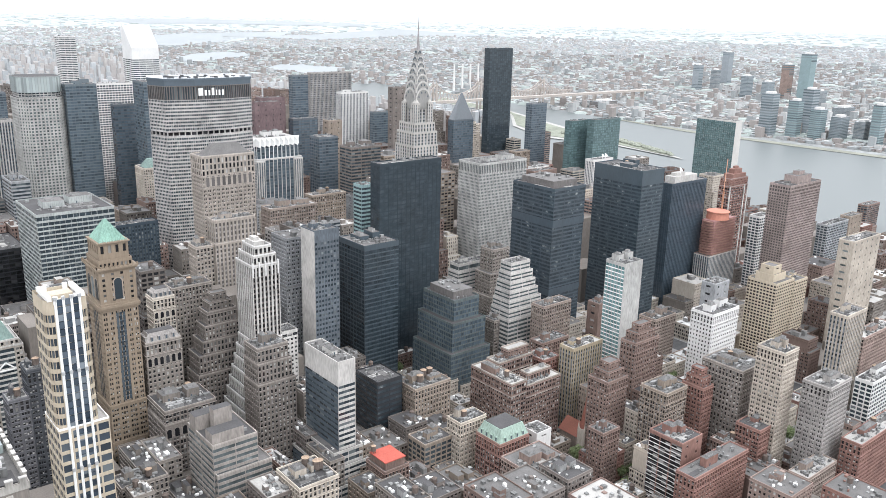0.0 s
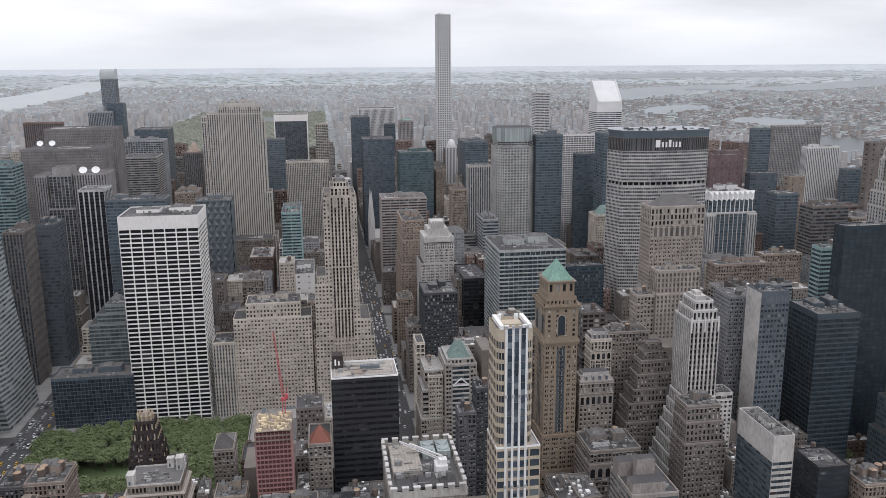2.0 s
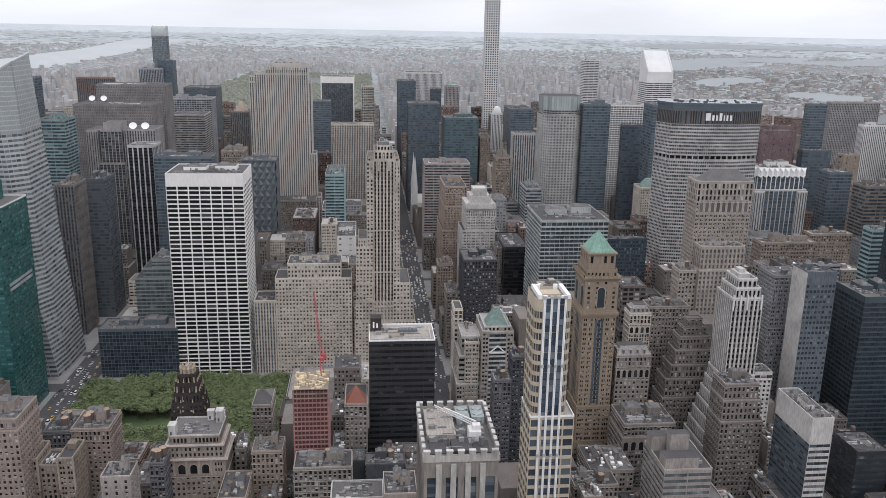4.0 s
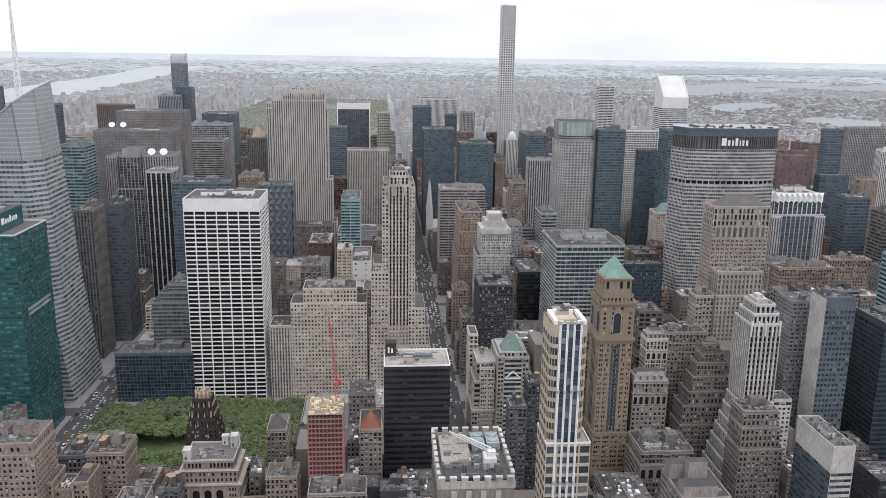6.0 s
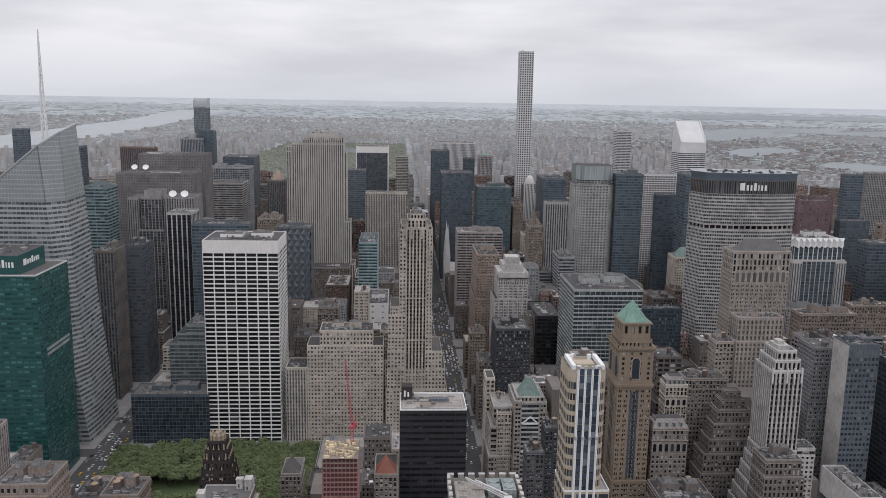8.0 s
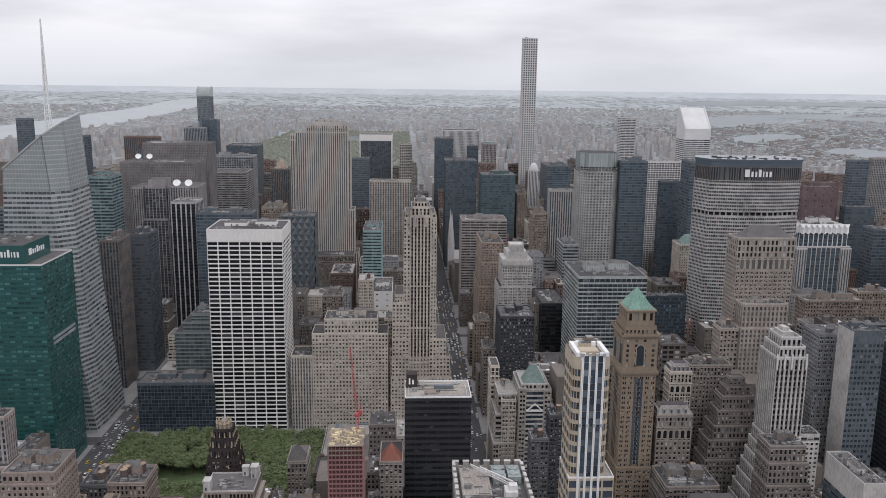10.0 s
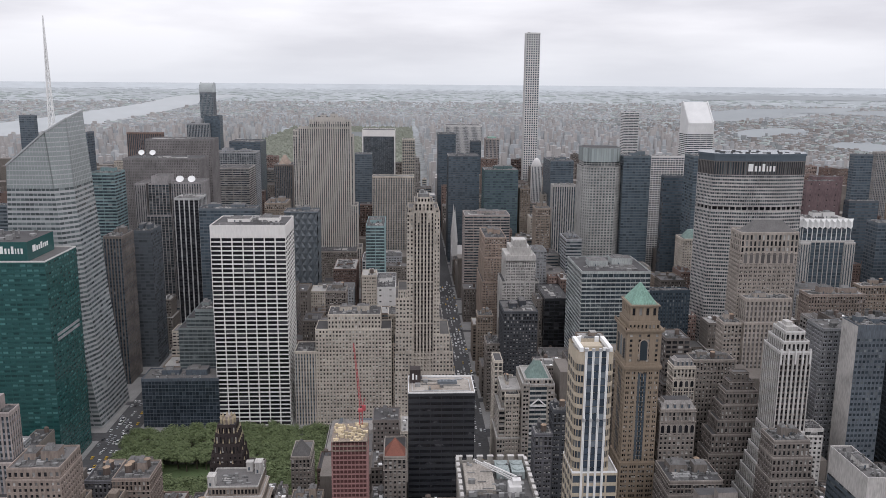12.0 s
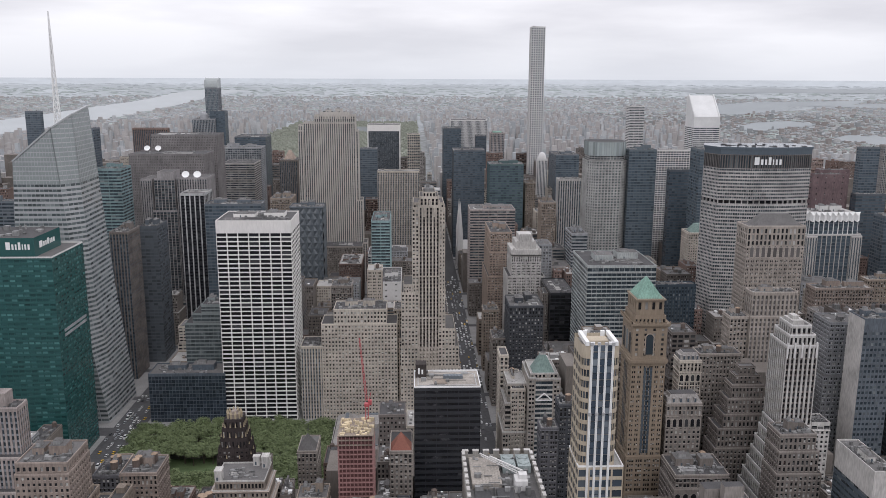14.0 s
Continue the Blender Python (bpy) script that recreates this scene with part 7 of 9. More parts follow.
def gilded_tower():
    """Black brick tower with a gilded crown."""
    root = thing("gilded_tower", -117.4, 512.0, "black brick tower with a gilded gothic crown", "skyscraper")
    taken(-129, -106, 500, 524, 100, 60)
    wall, wins, deck = Geo(), [], Geo()
    stack(wall, wins, deck, ((-10.7, 10.7, -9.5, 12, 0, 74, "tallwin"), (-9.8, 9.8, -8.6, 11, 74, 81, "tallwin"), (-8.4, 8.4, -7.4, 9.5, 81, 87.5, "gothic"), (-7.2, 7.2, -6.2, 8.2, 87.5, 94, "gothic"), (-5.9, 5.9, -5.0, 7.0, 94, 100, "gothic")), "WE", 0.6)
    wall_part(wall, [MAT["nearblack"], MAT["nearblack"]], root)
    roof_parts(deck, [MAT["nearblack"], MAT["nearblack"], ROOF[2]], root)
    windows_on(root, wins, "masonry", True, 60)
    for r, y, z, k, tall in ((10.4, 1.2, 74, 5, 3.6), (9.4, 1.2, 81, 5, 3.2), (8.0, 1.0, 87.5, 4, 4.4), (6.8, 1.0, 94, 4, 4.2)):
        for i in range(k):
            for side in range(3):
                u = -r + 2 * r * (i + 0.5) / k
                a, b = ((u, y - r), (r, y + u), (-r, y + u))[side]
                g = Geo()
                g.box(a - 0.5, a + 0.5, b - 0.5, b + 0.5, z - 4, z + 1.2, 0)
                g.cone(a, b, z + 1.2, z + tall, 0.5, 0.1, 6, 1 if z > 85 or i % 2 else 0)
                part("pinnacle", g, [MAT["nearblack"], GILT], root, "black pinnacle with gilded tip")
    for i in range(10):
        g = Geo()
        a = i * 0.62832
        x, y = 4.6 * math.cos(a), 1.0 + 4.6 * math.sin(a)
        g.beam((x, y, 99), (x, y, 103.2), 0.5)
        g.cone(x, y, 102.4, 103.2, 0.5, 0.95, 6)
        g.cone(x, y, 103.2, 105.6, 0.95, 0.15, 6)
        part("crown_rib", g, GILT, root, "gilded crown rib")
    g = Geo()
    g.cone(0, 1.0, 100, 103, 4.0, 3.6, 10)
    g.cone(0, 1.0, 103, 104.6, 2.6, 2.0, 10)
    part("crown_cap", g, MAT["brownstone3"], root)


def site_tower():
    """Concrete tower under construction, red netting, with a red crane behind."""
    root = thing("construction_tower", -33.9, 467, "red-netted concrete tower under construction", "building")
    taken(-50, -23, 452, 485, 115, 60)
    cols, net, wins = Geo(), Geo(), []
    x0, x1, y0, y1 = -10.3, 10.3, -12, 14
    for j in range(37):
        z = j * 3.03
        g = Geo()
        g.box(x0 - 0.4, x1 + 0.4, y0 - 0.4, y1, z + 2.6, z + 3.0, bottom=True)
        part("floor_slab", g, MAT["netred"] if j < 34 else MAT["tan"], root)
    for i in range(10):
        g = Geo()
        u = x0 + (x1 - x0) * i / 9
        g.box(u - 0.24, u + 0.24, y0 - 0.2, y0 + 0.9, 0, 111)
        part("column", g, MAT["netred"], root)
    g = Geo()
    g.box(x0 + 0.5, x1 - 0.5, y0 + 1.2, y1 - 0.5, 0, 110)
    part("core", g, MAT["netdark"], root)
    g = Geo()
    rng = random.Random(3)
    for _ in range(90):
        u, v = rng.uniform(x0, x1 - 2), rng.uniform(y0, y1 - 2)
        g.box(u, u + rng.uniform(0.4, 3), v, v + rng.uniform(0.3, 1.6), 111.8, 111.8 + rng.uniform(0.3, 2.5))
    part("formwork", g, surface("formwork_ply", (0.62, 0.52, 0.36), vary=0.5, island=True), root, kind="stuff")
    root = thing("tower_crane", -28, 478, "red tower crane with a raised lattice jib", "crane")
    g = Geo()
    for a, b in ((-0.9, -0.9), (0.9, -0.9), (0.9, 0.9), (-0.9, 0.9)):
        g.beam((a, b, 0), (a, b, 121), 0.14)
    for k in range(60):
        z = 2.0 * k
        g.beam((-0.9, -0.9, z), (0.9, -0.9, z + 2), 0.09)
        g.beam((-0.9, 0.9, z), (-0.9, -0.9, z + 2), 0.09)
    part("mast", g, REDPAINT, root)
    g = Geo()
    g.box(-1.5, 1.5, -1.3, 1.3, 121, 123)
    g.box(0.8, 3, -1.0, 1.0, 122, 125)
    g.beam((1, 0, 123), (2.6, 0, 130), 0.2)
    part("machine_deck", g, REDPAINT, root)
    g = Geo()
    a, b = Vector((-0.6, 0, 124)), Vector((-4.4, 3, 164))
    n = 18
    for s in (-1.0, 1.0):
        g.beam(a + Vector((0, s * 0.8, 0)), b + Vector((0, s * 0.3, 0)), 0.1)
    g.beam(a + Vector((1.2, 0, 0.6)), b + Vector((0.4, 0, 0.2)), 0.12)
    for k in range(n):
        p, q = a.lerp(b, k / n), a.lerp(b, (k + 1) / n)
        g.beam(p + Vector((0, -1, 0)), q + Vector((0, 1, 0)), 0.07)
        g.beam(p + Vector((1.0, 0, 0.5)), q + Vector((0, 0.7, 0)), 0.07)
        g.beam(p + Vector((1.0, 0, 0.5)), q + Vector((0, -0.7, 0)), 0.07)
    part("jib", g, REDPAINT, root)


def library():
    """Long marble building with courts, low roofs and skylights."""
    root = thing("library", -12, 649, "low pale marble library with hipped roofs", "library")
    taken(-68, 44, 604, 696, 22, 60)
    wall, wins, deck = Geo(), [], Geo()
    tier_walls(wall, wins, -56, 54, -43, 44, 0, 20, "arcade", "WE", 3)
    roof_deck(deck, -56, 54, -43, 44, 20, 1.0)
    wall_part(wall, [MAT["beige"], MAT["beige"]], root)
    roof_parts(deck, [MAT["palestone"], MAT["palestone"], ROOF[0]], root)
    windows_on(root, wins, "masonry", False)
    for x0, x1, y0, y1 in ((-54, -36, -40, 42), (32, 52, -40, 42), (-36, 32, -40, -22), (-36, 32, 22, 42), (-6, 6, -22, 22)):
        g = Geo()
        m = min(x1 - x0, y1 - y0) * 0.42
        g.box(x0, x1, y0, y1, 20, 24)
        g.taper([(x0, y0, 24), (x1, y0, 24), (x1, y1, 24), (x0, y1, 24)], [(x0 + m, y0 + m, 29), (x1 - m, y0 + m, 29), (x1 - m, y1 - m, 29), (x0 + m, y1 - m, 29)])
        part("hip_roof", g, MAT["greybrown"], root)
        g = Geo()
        g.box(x0 + m, x1 - m, y0 + m, y1 - m, 29, 29.6)
        part("skylight", g, MAT["slate"], root)


def construction_crane_east():
    root = thing("tower_crane", 846, 512, "orange tower crane beside a red construction tower", "crane")
    g = Geo()
    g.beam((0, 0, 0), (0, 0, 132), 0.8)
    part("mast", g, ORANGE, root)
    g = Geo()
    g.beam((0, 0, 130), (14, 8, 168), 0.4)
    g.beam((0, 0, 130), (-6, -3, 136), 0.6)
    part("jib", g, ORANGE, root)


def court_block():
    """Large brick apartment house round a light court, with stone bands and crowded roofs."""
    X, Y = 411.0, 405.0
    taken(385, 438, 382, 428, 66, 30)
    root = thing("brick_block", X, Y, "large red-brown brick apartment house round a light court", "building")
    wall, wins, deck = Geo(), [], Geo()
    wings = ((-25.5, -10, -22, 22, 0, 65, "loft"), (-10, 26.5, -22, -5, 0, 60, "loft"), (-10, 26.5, 8, 22, 0, 67, "loft"), (-4, 20, -17, -9, 60, 66, "punched"), (2, 24, 11, 19, 67, 74, "punched"))
    stack(wall, wins, deck, wings, "WE", 1.1, belts=True)
    wall_part(wall, [MAT["redbrown"], MAT["redbrown"]], root)
    top = roof_parts(deck, [MAT["tanstone"], MAT["tanstone"], ROOF[1]], root)
    windows_on(root, wins, "masonry", True, 80)
    for k, (a0, a1, b0, b1, _, z, st) in enumerate(wings[:3]):
        clutter(root, random.Random(30 + k), a0 + 1, a1 - 1, b0 + 1, b1 - 1, z, "clutter", MAT["redbrown"])
        g = Geo()
        g.box(a0 - 0.25, a1 + 0.25, b0 - 0.25, b1 + 0.25, z - 9.5, z - 8.9, bottom=True)
        part("stone_band", g, MAT["tanstone"], root)


def east_towers():
    """Three towers by the river: one half-built, one of red brick, one of cream brick in two slabs."""
    X, Y = 840.0, 510.0
    taken(811, 869, 499, 522, 104, 32)
    root = thing("construction_tower", X, Y, "tower under construction with orange-red netting over teal glass", "building")
    wall, wins, deck = Geo(), [], Geo()
    stack(wall, wins, deck, ((-28, 28, -10, 10, 0, 62, "fins"),), "WE", 0.4)
    wall_part(wall, [MAT["palestone"], MAT["bluegrey"]], root)
    windows_on(root, wins, "blue", False)
    roof_parts(deck, [MAT["redsteel"], MAT["redsteel"], ROOF[0]], root)
    for j in range(13):
        g = Geo()
        z = 62.5 + 3.1 * j
        ring = [(27 * math.cos(k * 0.3927) * (1 if j < 11 else 0.85), 9.6 * math.sin(k * 0.3927)) for k in range(16)]
        ring = [(max(-25, min(25, a * 1.15)), max(-9.4, min(9.4, b * 1.3))) for a, b in ring]
        g.taper([(a, b, z) for a, b in ring], [(a, b, z + 1.35) for a, b in ring])
        slab = part("floor_slab", g, MAT["redsteel"], root)
    g = Geo()
    g.box(-22, 22, -8, 8, 62, 102)
    part("core", g, MAT["netred"], root)
    g = Geo()
    g.cone(-4, 0, 102, 110, 13, 12, 16)
    g.cone(-4, 0, 110, 111, 13.2, 13.2, 16)
    part("netted_drum", g, MAT["orangenet"], root, "orange-red safety netting drum")
    X, Y = 960.0, 568.0
    taken(937, 983, 559, 578, 130, 8)
    root = thing("red_tower", X, Y, "slim red brick tower with pale corners and stepped crown", "skyscraper")
    wall, wins, deck = Geo(), [], Geo()
    stack(wall, wins, deck, ((-21, 21, -8, 8, 0, 118, "grid"), (-20, 20, -7.5, 7.5, 118, 128, "punched")), "WE", 1.0)
    wall_part(wall, [MAT["redbrick"], MAT["redbrick"]], root)
    roof_parts(deck, [MAT["pinkbrown"], MAT["pinkbrown"], ROOF[0]], root)
    windows_on(root, wins, "masonry", False)
    for u in (-21.4, 12, 19.6):
        g = Geo()
        g.box(u, u + 1.9, -8.5, -7.5, 0, 119)
        part("corner_strip", g, MAT["palestone"], root)
    for r, z0, z1 in ((15, 128, 134), (9, 134, 140), (4, 140, 143)):
        g = Geo()
        g.box(-r, r, -r * 0.45, r * 0.45, z0, z1)
        part("crown_tier", g, MAT["redbrick"], root)
    X, Y = 718.0, 367.0
    taken(690, 746, 352, 382, 90, 0)
    root = thing("twin_tower", X, Y, "cream brick apartment tower of two slabs with dark windows", "skyscraper")
    wall, wins, deck = Geo(), [], Geo()
    stack(wall, wins, deck, ((-27.8, 4, -14, 15, 0, 91, "bandpiers"), (4, 27.8, -15, 13, 0, 88, "bandpiers"), (-24, -2, -8, 10, 91, 97, "blank"), (-20, -6, -5, 8, 97, 104, "plain")), "WE", 1.1)
    wall_part(wall, [MAT["creamstone"], MAT["creamstone"]], root)
    roof_parts(deck, [MAT["creamstone"], MAT["creamstone"], ROOF[0]], root)
    windows_on(root, wins, "black", True, 80)
    clutter(root, random.Random(12), 6, 26, -12, 11, 88, "mech", MAT["creamstone"])


STYLE["greencurtain"] = (5.0, 4.0, 0.9, 2.1, 0.3, -0.05, None, "green")
STYLE["rockstripes"] = (3.35, 3.8, 1.6, 1.35, 0.55, 0.4, None, "office")
STYLE["palescreen"] = (3.4, 20.0, 0.5, 0.4, 0.3, 0.1, None, "haze")
STYLE["met"] = (2.3, 3.65, 0.4, 1.65, 0.3, -0.05, None, "office")
STYLE["metdark"] = (6.0, 4.0, 1.0, 0.3, 1.5, 0.1, None, "black")
STYLE["metfins"] = (2.4, 14.0, 1.0, 0.4, 0.8, 0.0, None, "office")
STYLE["square"] = (5.1, 5.05, 1.9, 1.9, 0.9, 0.0, None, "blue")
STYLE["square3"] = (4.4, 4.0, 1.9, 1.7, 0.6, 0.0, None, "office")
STYLE["needle"] = (4.4, 3.8, 2.2, 1.5, 0.4, 0.15, "grey", "office")
STONE2 = {"pyramidstone": (0.25, 0.20, 0.15), "crownsteel": (0.27, 0.265, 0.255), "needlestone": (0.42, 0.40, 0.375), "rockstone": (0.47, 0.44, 0.405), "rockspan": (0.20, 0.195, 0.19), "creamstone": (0.47, 0.405, 0.315), "orangenet": (0.50, 0.22, 0.16), "netred": (0.31, 0.175, 0.165), "netdark": (0.135, 0.065, 0.065)}
for sk2, sc2 in STONE2.items():
    MAT[sk2] = surface("wall_" + sk2, sc2)
GILT = surface("gilt", (0.44, 0.37, 0.26), rough=0.5, metal=0.3)
REDPAINT = surface("red_paint", (0.45, 0.095, 0.105), rough=0.5)
ORANGE = surface("orange_paint", (0.48, 0.26, 0.17), rough=0.5)
STRIPGLASS = glazing("strip_glass", (0.045, 0.062, 0.085), (0.22, 0.25, 0.28), 0.2, by_object=True)

striped_apartments()
pyramid_tower()
white_pier_tower()
corner_tower()
avenue_tower()
roof_crane_tower()
arched_loft()
winged_loft()
crystal_tower()
green_tower()
terminal_slab()
crown_tower()
slender_tower()
rock_slab()
west_slabs()
facet_tower()
slant_tower()
octagon_tower()
needle_tower()
curved_top_tower()
cathedral()
gilded_tower()
site_tower()
construction_crane_east()
east_towers()
court_block()
library()


def church():
    """Small stone church with a red pyramid spire."""
    x, y = 446.0, 364.0
    taken(435, 462, 352, 386, 40, 4)
    root = thing("church", x, y, "small stone church with red tiled roofs", "church")
    g = Geo()
    g.box(-4, 14, -8, 20, 0, 13)
    part("nave", g, MAT["rosetan"], root)
    g = Geo()
    g.taper([(-5, -9, 13), (15, -9, 13), (15, 21, 13), (-5, 21, 13)], [(4.5, -9, 21), (5.5, -9, 21), (5.5, 21, 21), (4.5, 21, 21)])
    part("nave_roof", g, TILE, root, "red tiled gable roof")
    g = Geo()
    g.box(-8, -1, -8, -1, 0, 24)
    for a in (-8, -2):
        for b in (-8, -2):
            g.cone(a + 0.5, b + 0.5, 24, 30, 0.7, 0.05, 6)
    part("bell_tower", g, MAT["limestone"], root)
    g = Geo()
    g.cone(-4.5, -4.5, 24, 49, 3.6, 0.1, 8)
    part("spire", g, TILE, root, "red tiled spire")


church()
# stone tower with hipped roof in front of the wide slab
rt, ex = building("hip_roof_tower", "tan stone tower with grey hipped roof and ornate top floors", 271, 318.6, 640, 662, 203.5, "paired", "tanstone", 90, "none", units=True, limit=60, top=3.0, attic=("gothictop", 17.0))
g = Geo()
g.taper([(-17, -7.5, 203.5), (22, -7.5, 203.5), (22, 9.5, 203.5), (-17, 9.5, 203.5)], [(-9, 0, 212.5), (14, 0, 212.5), (14, 2.5, 212.5), (-9, 2.5, 212.5)])
part("hip_roof", g, ROOF[0], rt, "dark grey hipped roof")
arches(rt, -21.5, 21.5, -11.0, 178.5, 9, 9.0, "tanstone", "bronze")
rt, ex = building("gilt_roof_tower", "stone tower with a green copper roof", 349, 381, 1000, 1030, 130, "punched", "limestone", 95, "none")
roof_shape(rt, ex, "copperpyr", 130, MAT["limestone"])
# stepped glass office
rt, ex = building("stepped_glass_office", "green-grey glass office block in three steps", 424, 452, 494, 536, 89, "thinribbon", "steelgreen", 10, "boxpent", steps=[(46, 11, 5, 11), (71, 6, 3, 6)], glass="blue")
roof_shape(rt, ex, "boxpent", 89, MAT["darkbrown"])

# ---- far mapping: beyond R0 the land draws in along each line of sight, so that it reaches the horizon ----
R0, RK = 2500.0, 2250.0


def far(x, y, z):
    d = math.sqrt(x * x + y * y + (z - 320) ** 2)
    if d <= R0:
        return (x, y, z)
    s = (R0 + (d - R0) * RK / (d - R0 + RK)) / d
    return (x * s, y * s, 320 + (z - 320) * s)


def far_geo(g):
    g.v = [far(*p) for p in g.v]
    return g


def street(n):
    return 715 + 80.5 * (n - 42)


AVENUES = [(-1394, 15), (-1112, 15), (-830, 15), (-547, 15), (-264, 17), (62, 16), (232, 12), (372, 20), (522, 12), (690, 15), (905, 15), (1135, 15), (1300, 12)]

# ---- ground: one sheet to the horizon ----
g = Geo()
radii = [0, 150, 400, 800, 1200, 1600, 2000, 2400] + [R0 + 45.0 * k * RK / (RK - 45.0 * k) for k in range(50)] + [250000.0]
n = 192
for r in radii:
    for k in range(n):
        a = 6.2831853 * k / n
        g.v.append(far(r * math.sin(a), r * math.cos(a), 0.0))
for i in range(len(radii) - 1):
    for k in range(n):
        j = (k + 1) % n
        g.f.append((i * n + k, (i + 1) * n + k, (i + 1) * n + j, i * n + j))
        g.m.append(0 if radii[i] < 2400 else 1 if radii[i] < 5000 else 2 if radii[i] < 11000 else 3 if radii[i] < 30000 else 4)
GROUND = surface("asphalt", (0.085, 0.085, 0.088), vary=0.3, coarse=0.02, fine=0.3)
# land bands pale and turn bluer with distance: haze put into the base colour
LAND = [surface("land_near", (0.26, 0.27, 0.27), vary=0.35, coarse=0.012, fine=0.05, spec=0.03), surface("hazed_land_mid", (0.335, 0.355, 0.365), vary=0.2, coarse=0.01, fine=0.05, spec=0.03),
        surface("hazed_land_far", (0.40, 0.425, 0.44), vary=0.14, coarse=0.006, fine=0.03, spec=0.02), surface("hazed_land_rim", (0.47, 0.50, 0.52), vary=0.08, coarse=0.004, fine=0.02, spec=0.02)]
tagged(part("ground", g, [GROUND] + LAND), "grey asphalt streets and distant land tinted with haze", "ground", kind="structure")

# ---- water ----
WATER = bpy.data.materials.new("river_water")
WATER.use_nodes = True
nt = WATER.node_tree
wb = nt.nodes["Principled BSDF"]
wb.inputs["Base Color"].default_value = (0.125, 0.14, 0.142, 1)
wb.inputs["Specular IOR Level"].default_value = 0.22
wb.inputs["Roughness"].default_value = 0.42
w_tc = nt.nodes.new("ShaderNodeTexCoord")
w_nz = nt.nodes.new("ShaderNodeTexNoise")
w_nz.inputs["Scale"].default_value = 0.02
w_nz.inputs["Detail"].default_value = 6
w_bp = nt.nodes.new("ShaderNodeBump")
w_bp.inputs["Strength"].default_value = 0.12
nt.links.new(w_tc.outputs["Object"], w_nz.inputs["Vector"])
nt.links.new(w_nz.outputs["Fac"], w_bp.inputs["Height"])
nt.links.new(w_bp.outputs["Normal"], wb.inputs["Normal"])
# far water: sky reflection and haze put into the base colour, little gloss
FARWATER = surface("sky_tinted_water", (0.43, 0.45, 0.46), rough=0.7, spec=0.06, vary=0.06, coarse=0.003, fine=0.01)
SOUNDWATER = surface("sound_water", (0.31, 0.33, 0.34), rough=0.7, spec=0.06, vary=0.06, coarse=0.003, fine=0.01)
# park floor green greyed and lightened: haze put into the colour
PARKGREEN = surface("hazed_park_green", (0.22, 0.235, 0.19), vary=0.35, coarse=0.02, fine=0.15)


def strip(name, left, right, z, mat, label, category):
    """A sheet between two banks with as many points each, drawn in with the land."""
    g = Geo()
    for i in range(len(left) - 1):
        for k in range(6):
            a, b = k / 6, (k + 1) / 6
            p = [(left[i][q] + (left[i + 1][q] - left[i][q]) * a) for q in (0, 1)], [(left[i][q] + (left[i + 1][q] - left[i][q]) * b) for q in (0, 1)]
            r = [(right[i][q] + (right[i + 1][q] - right[i][q]) * a) for q in (0, 1)], [(right[i][q] + (right[i + 1][q] - right[i][q]) * b) for q in (0, 1)]
            for m in range(4):
                c, d = m / 4, (m + 1) / 4
                g.face([far(u[0] + (v[0] - u[0]) * t, u[1] + (v[1] - u[1]) * t, z) for u, v, t in ((p[0], r[0], c), (p[0], r[0], d), (p[1], r[1], d), (p[1], r[1], c))])
    me = mesh_of(name, g, [mat])
    return tagged(part(name, me, None), label, category, kind="structure")


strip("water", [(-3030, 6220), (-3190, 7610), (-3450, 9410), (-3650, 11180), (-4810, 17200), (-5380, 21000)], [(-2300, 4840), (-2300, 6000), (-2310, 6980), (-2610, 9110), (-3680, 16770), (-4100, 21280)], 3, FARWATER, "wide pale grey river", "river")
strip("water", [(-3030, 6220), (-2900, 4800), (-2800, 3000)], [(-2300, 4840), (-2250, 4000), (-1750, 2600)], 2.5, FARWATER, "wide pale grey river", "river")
strip("water", [(1320, -200), (1325, 600), (1340, 1000), (1420, 1400), (1500, 1900), (1560, 2450), (1800, 3300)], [(2300, 0), (2180, 700), (2150, 1100), (2140, 1440), (2200, 1800), (2260, 2320), (2300, 3300)], 1.0, WATER, "pale grey tidal river", "river")
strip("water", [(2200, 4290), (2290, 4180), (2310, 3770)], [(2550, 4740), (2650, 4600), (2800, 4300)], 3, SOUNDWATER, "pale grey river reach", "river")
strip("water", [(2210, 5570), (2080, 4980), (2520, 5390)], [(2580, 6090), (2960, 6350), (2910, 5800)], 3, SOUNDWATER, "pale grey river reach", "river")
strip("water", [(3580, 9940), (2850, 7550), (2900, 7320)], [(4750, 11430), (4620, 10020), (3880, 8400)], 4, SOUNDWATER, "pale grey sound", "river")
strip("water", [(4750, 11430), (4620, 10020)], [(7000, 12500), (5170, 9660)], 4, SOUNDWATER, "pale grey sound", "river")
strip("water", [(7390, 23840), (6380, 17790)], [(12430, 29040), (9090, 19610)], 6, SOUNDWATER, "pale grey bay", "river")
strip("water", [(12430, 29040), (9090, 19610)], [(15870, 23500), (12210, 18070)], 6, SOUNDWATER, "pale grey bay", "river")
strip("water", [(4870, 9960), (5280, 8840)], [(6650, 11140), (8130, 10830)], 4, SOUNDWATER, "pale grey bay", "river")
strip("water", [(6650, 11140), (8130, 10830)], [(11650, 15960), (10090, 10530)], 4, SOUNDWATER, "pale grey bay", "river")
strip("island", [(1690, 1140), (1720, 1370), (1660, 1580), (1760, 1800), (1960, 2020), (2000, 2500)], [(1705, 1165), (1810, 1400), (1850, 1600), (1940, 1850), (2060, 2150), (2150, 2600)], 3.0, surface("sea_wall", (0.36, 0.355, 0.34)), "pale stone edge of a river island", "island")
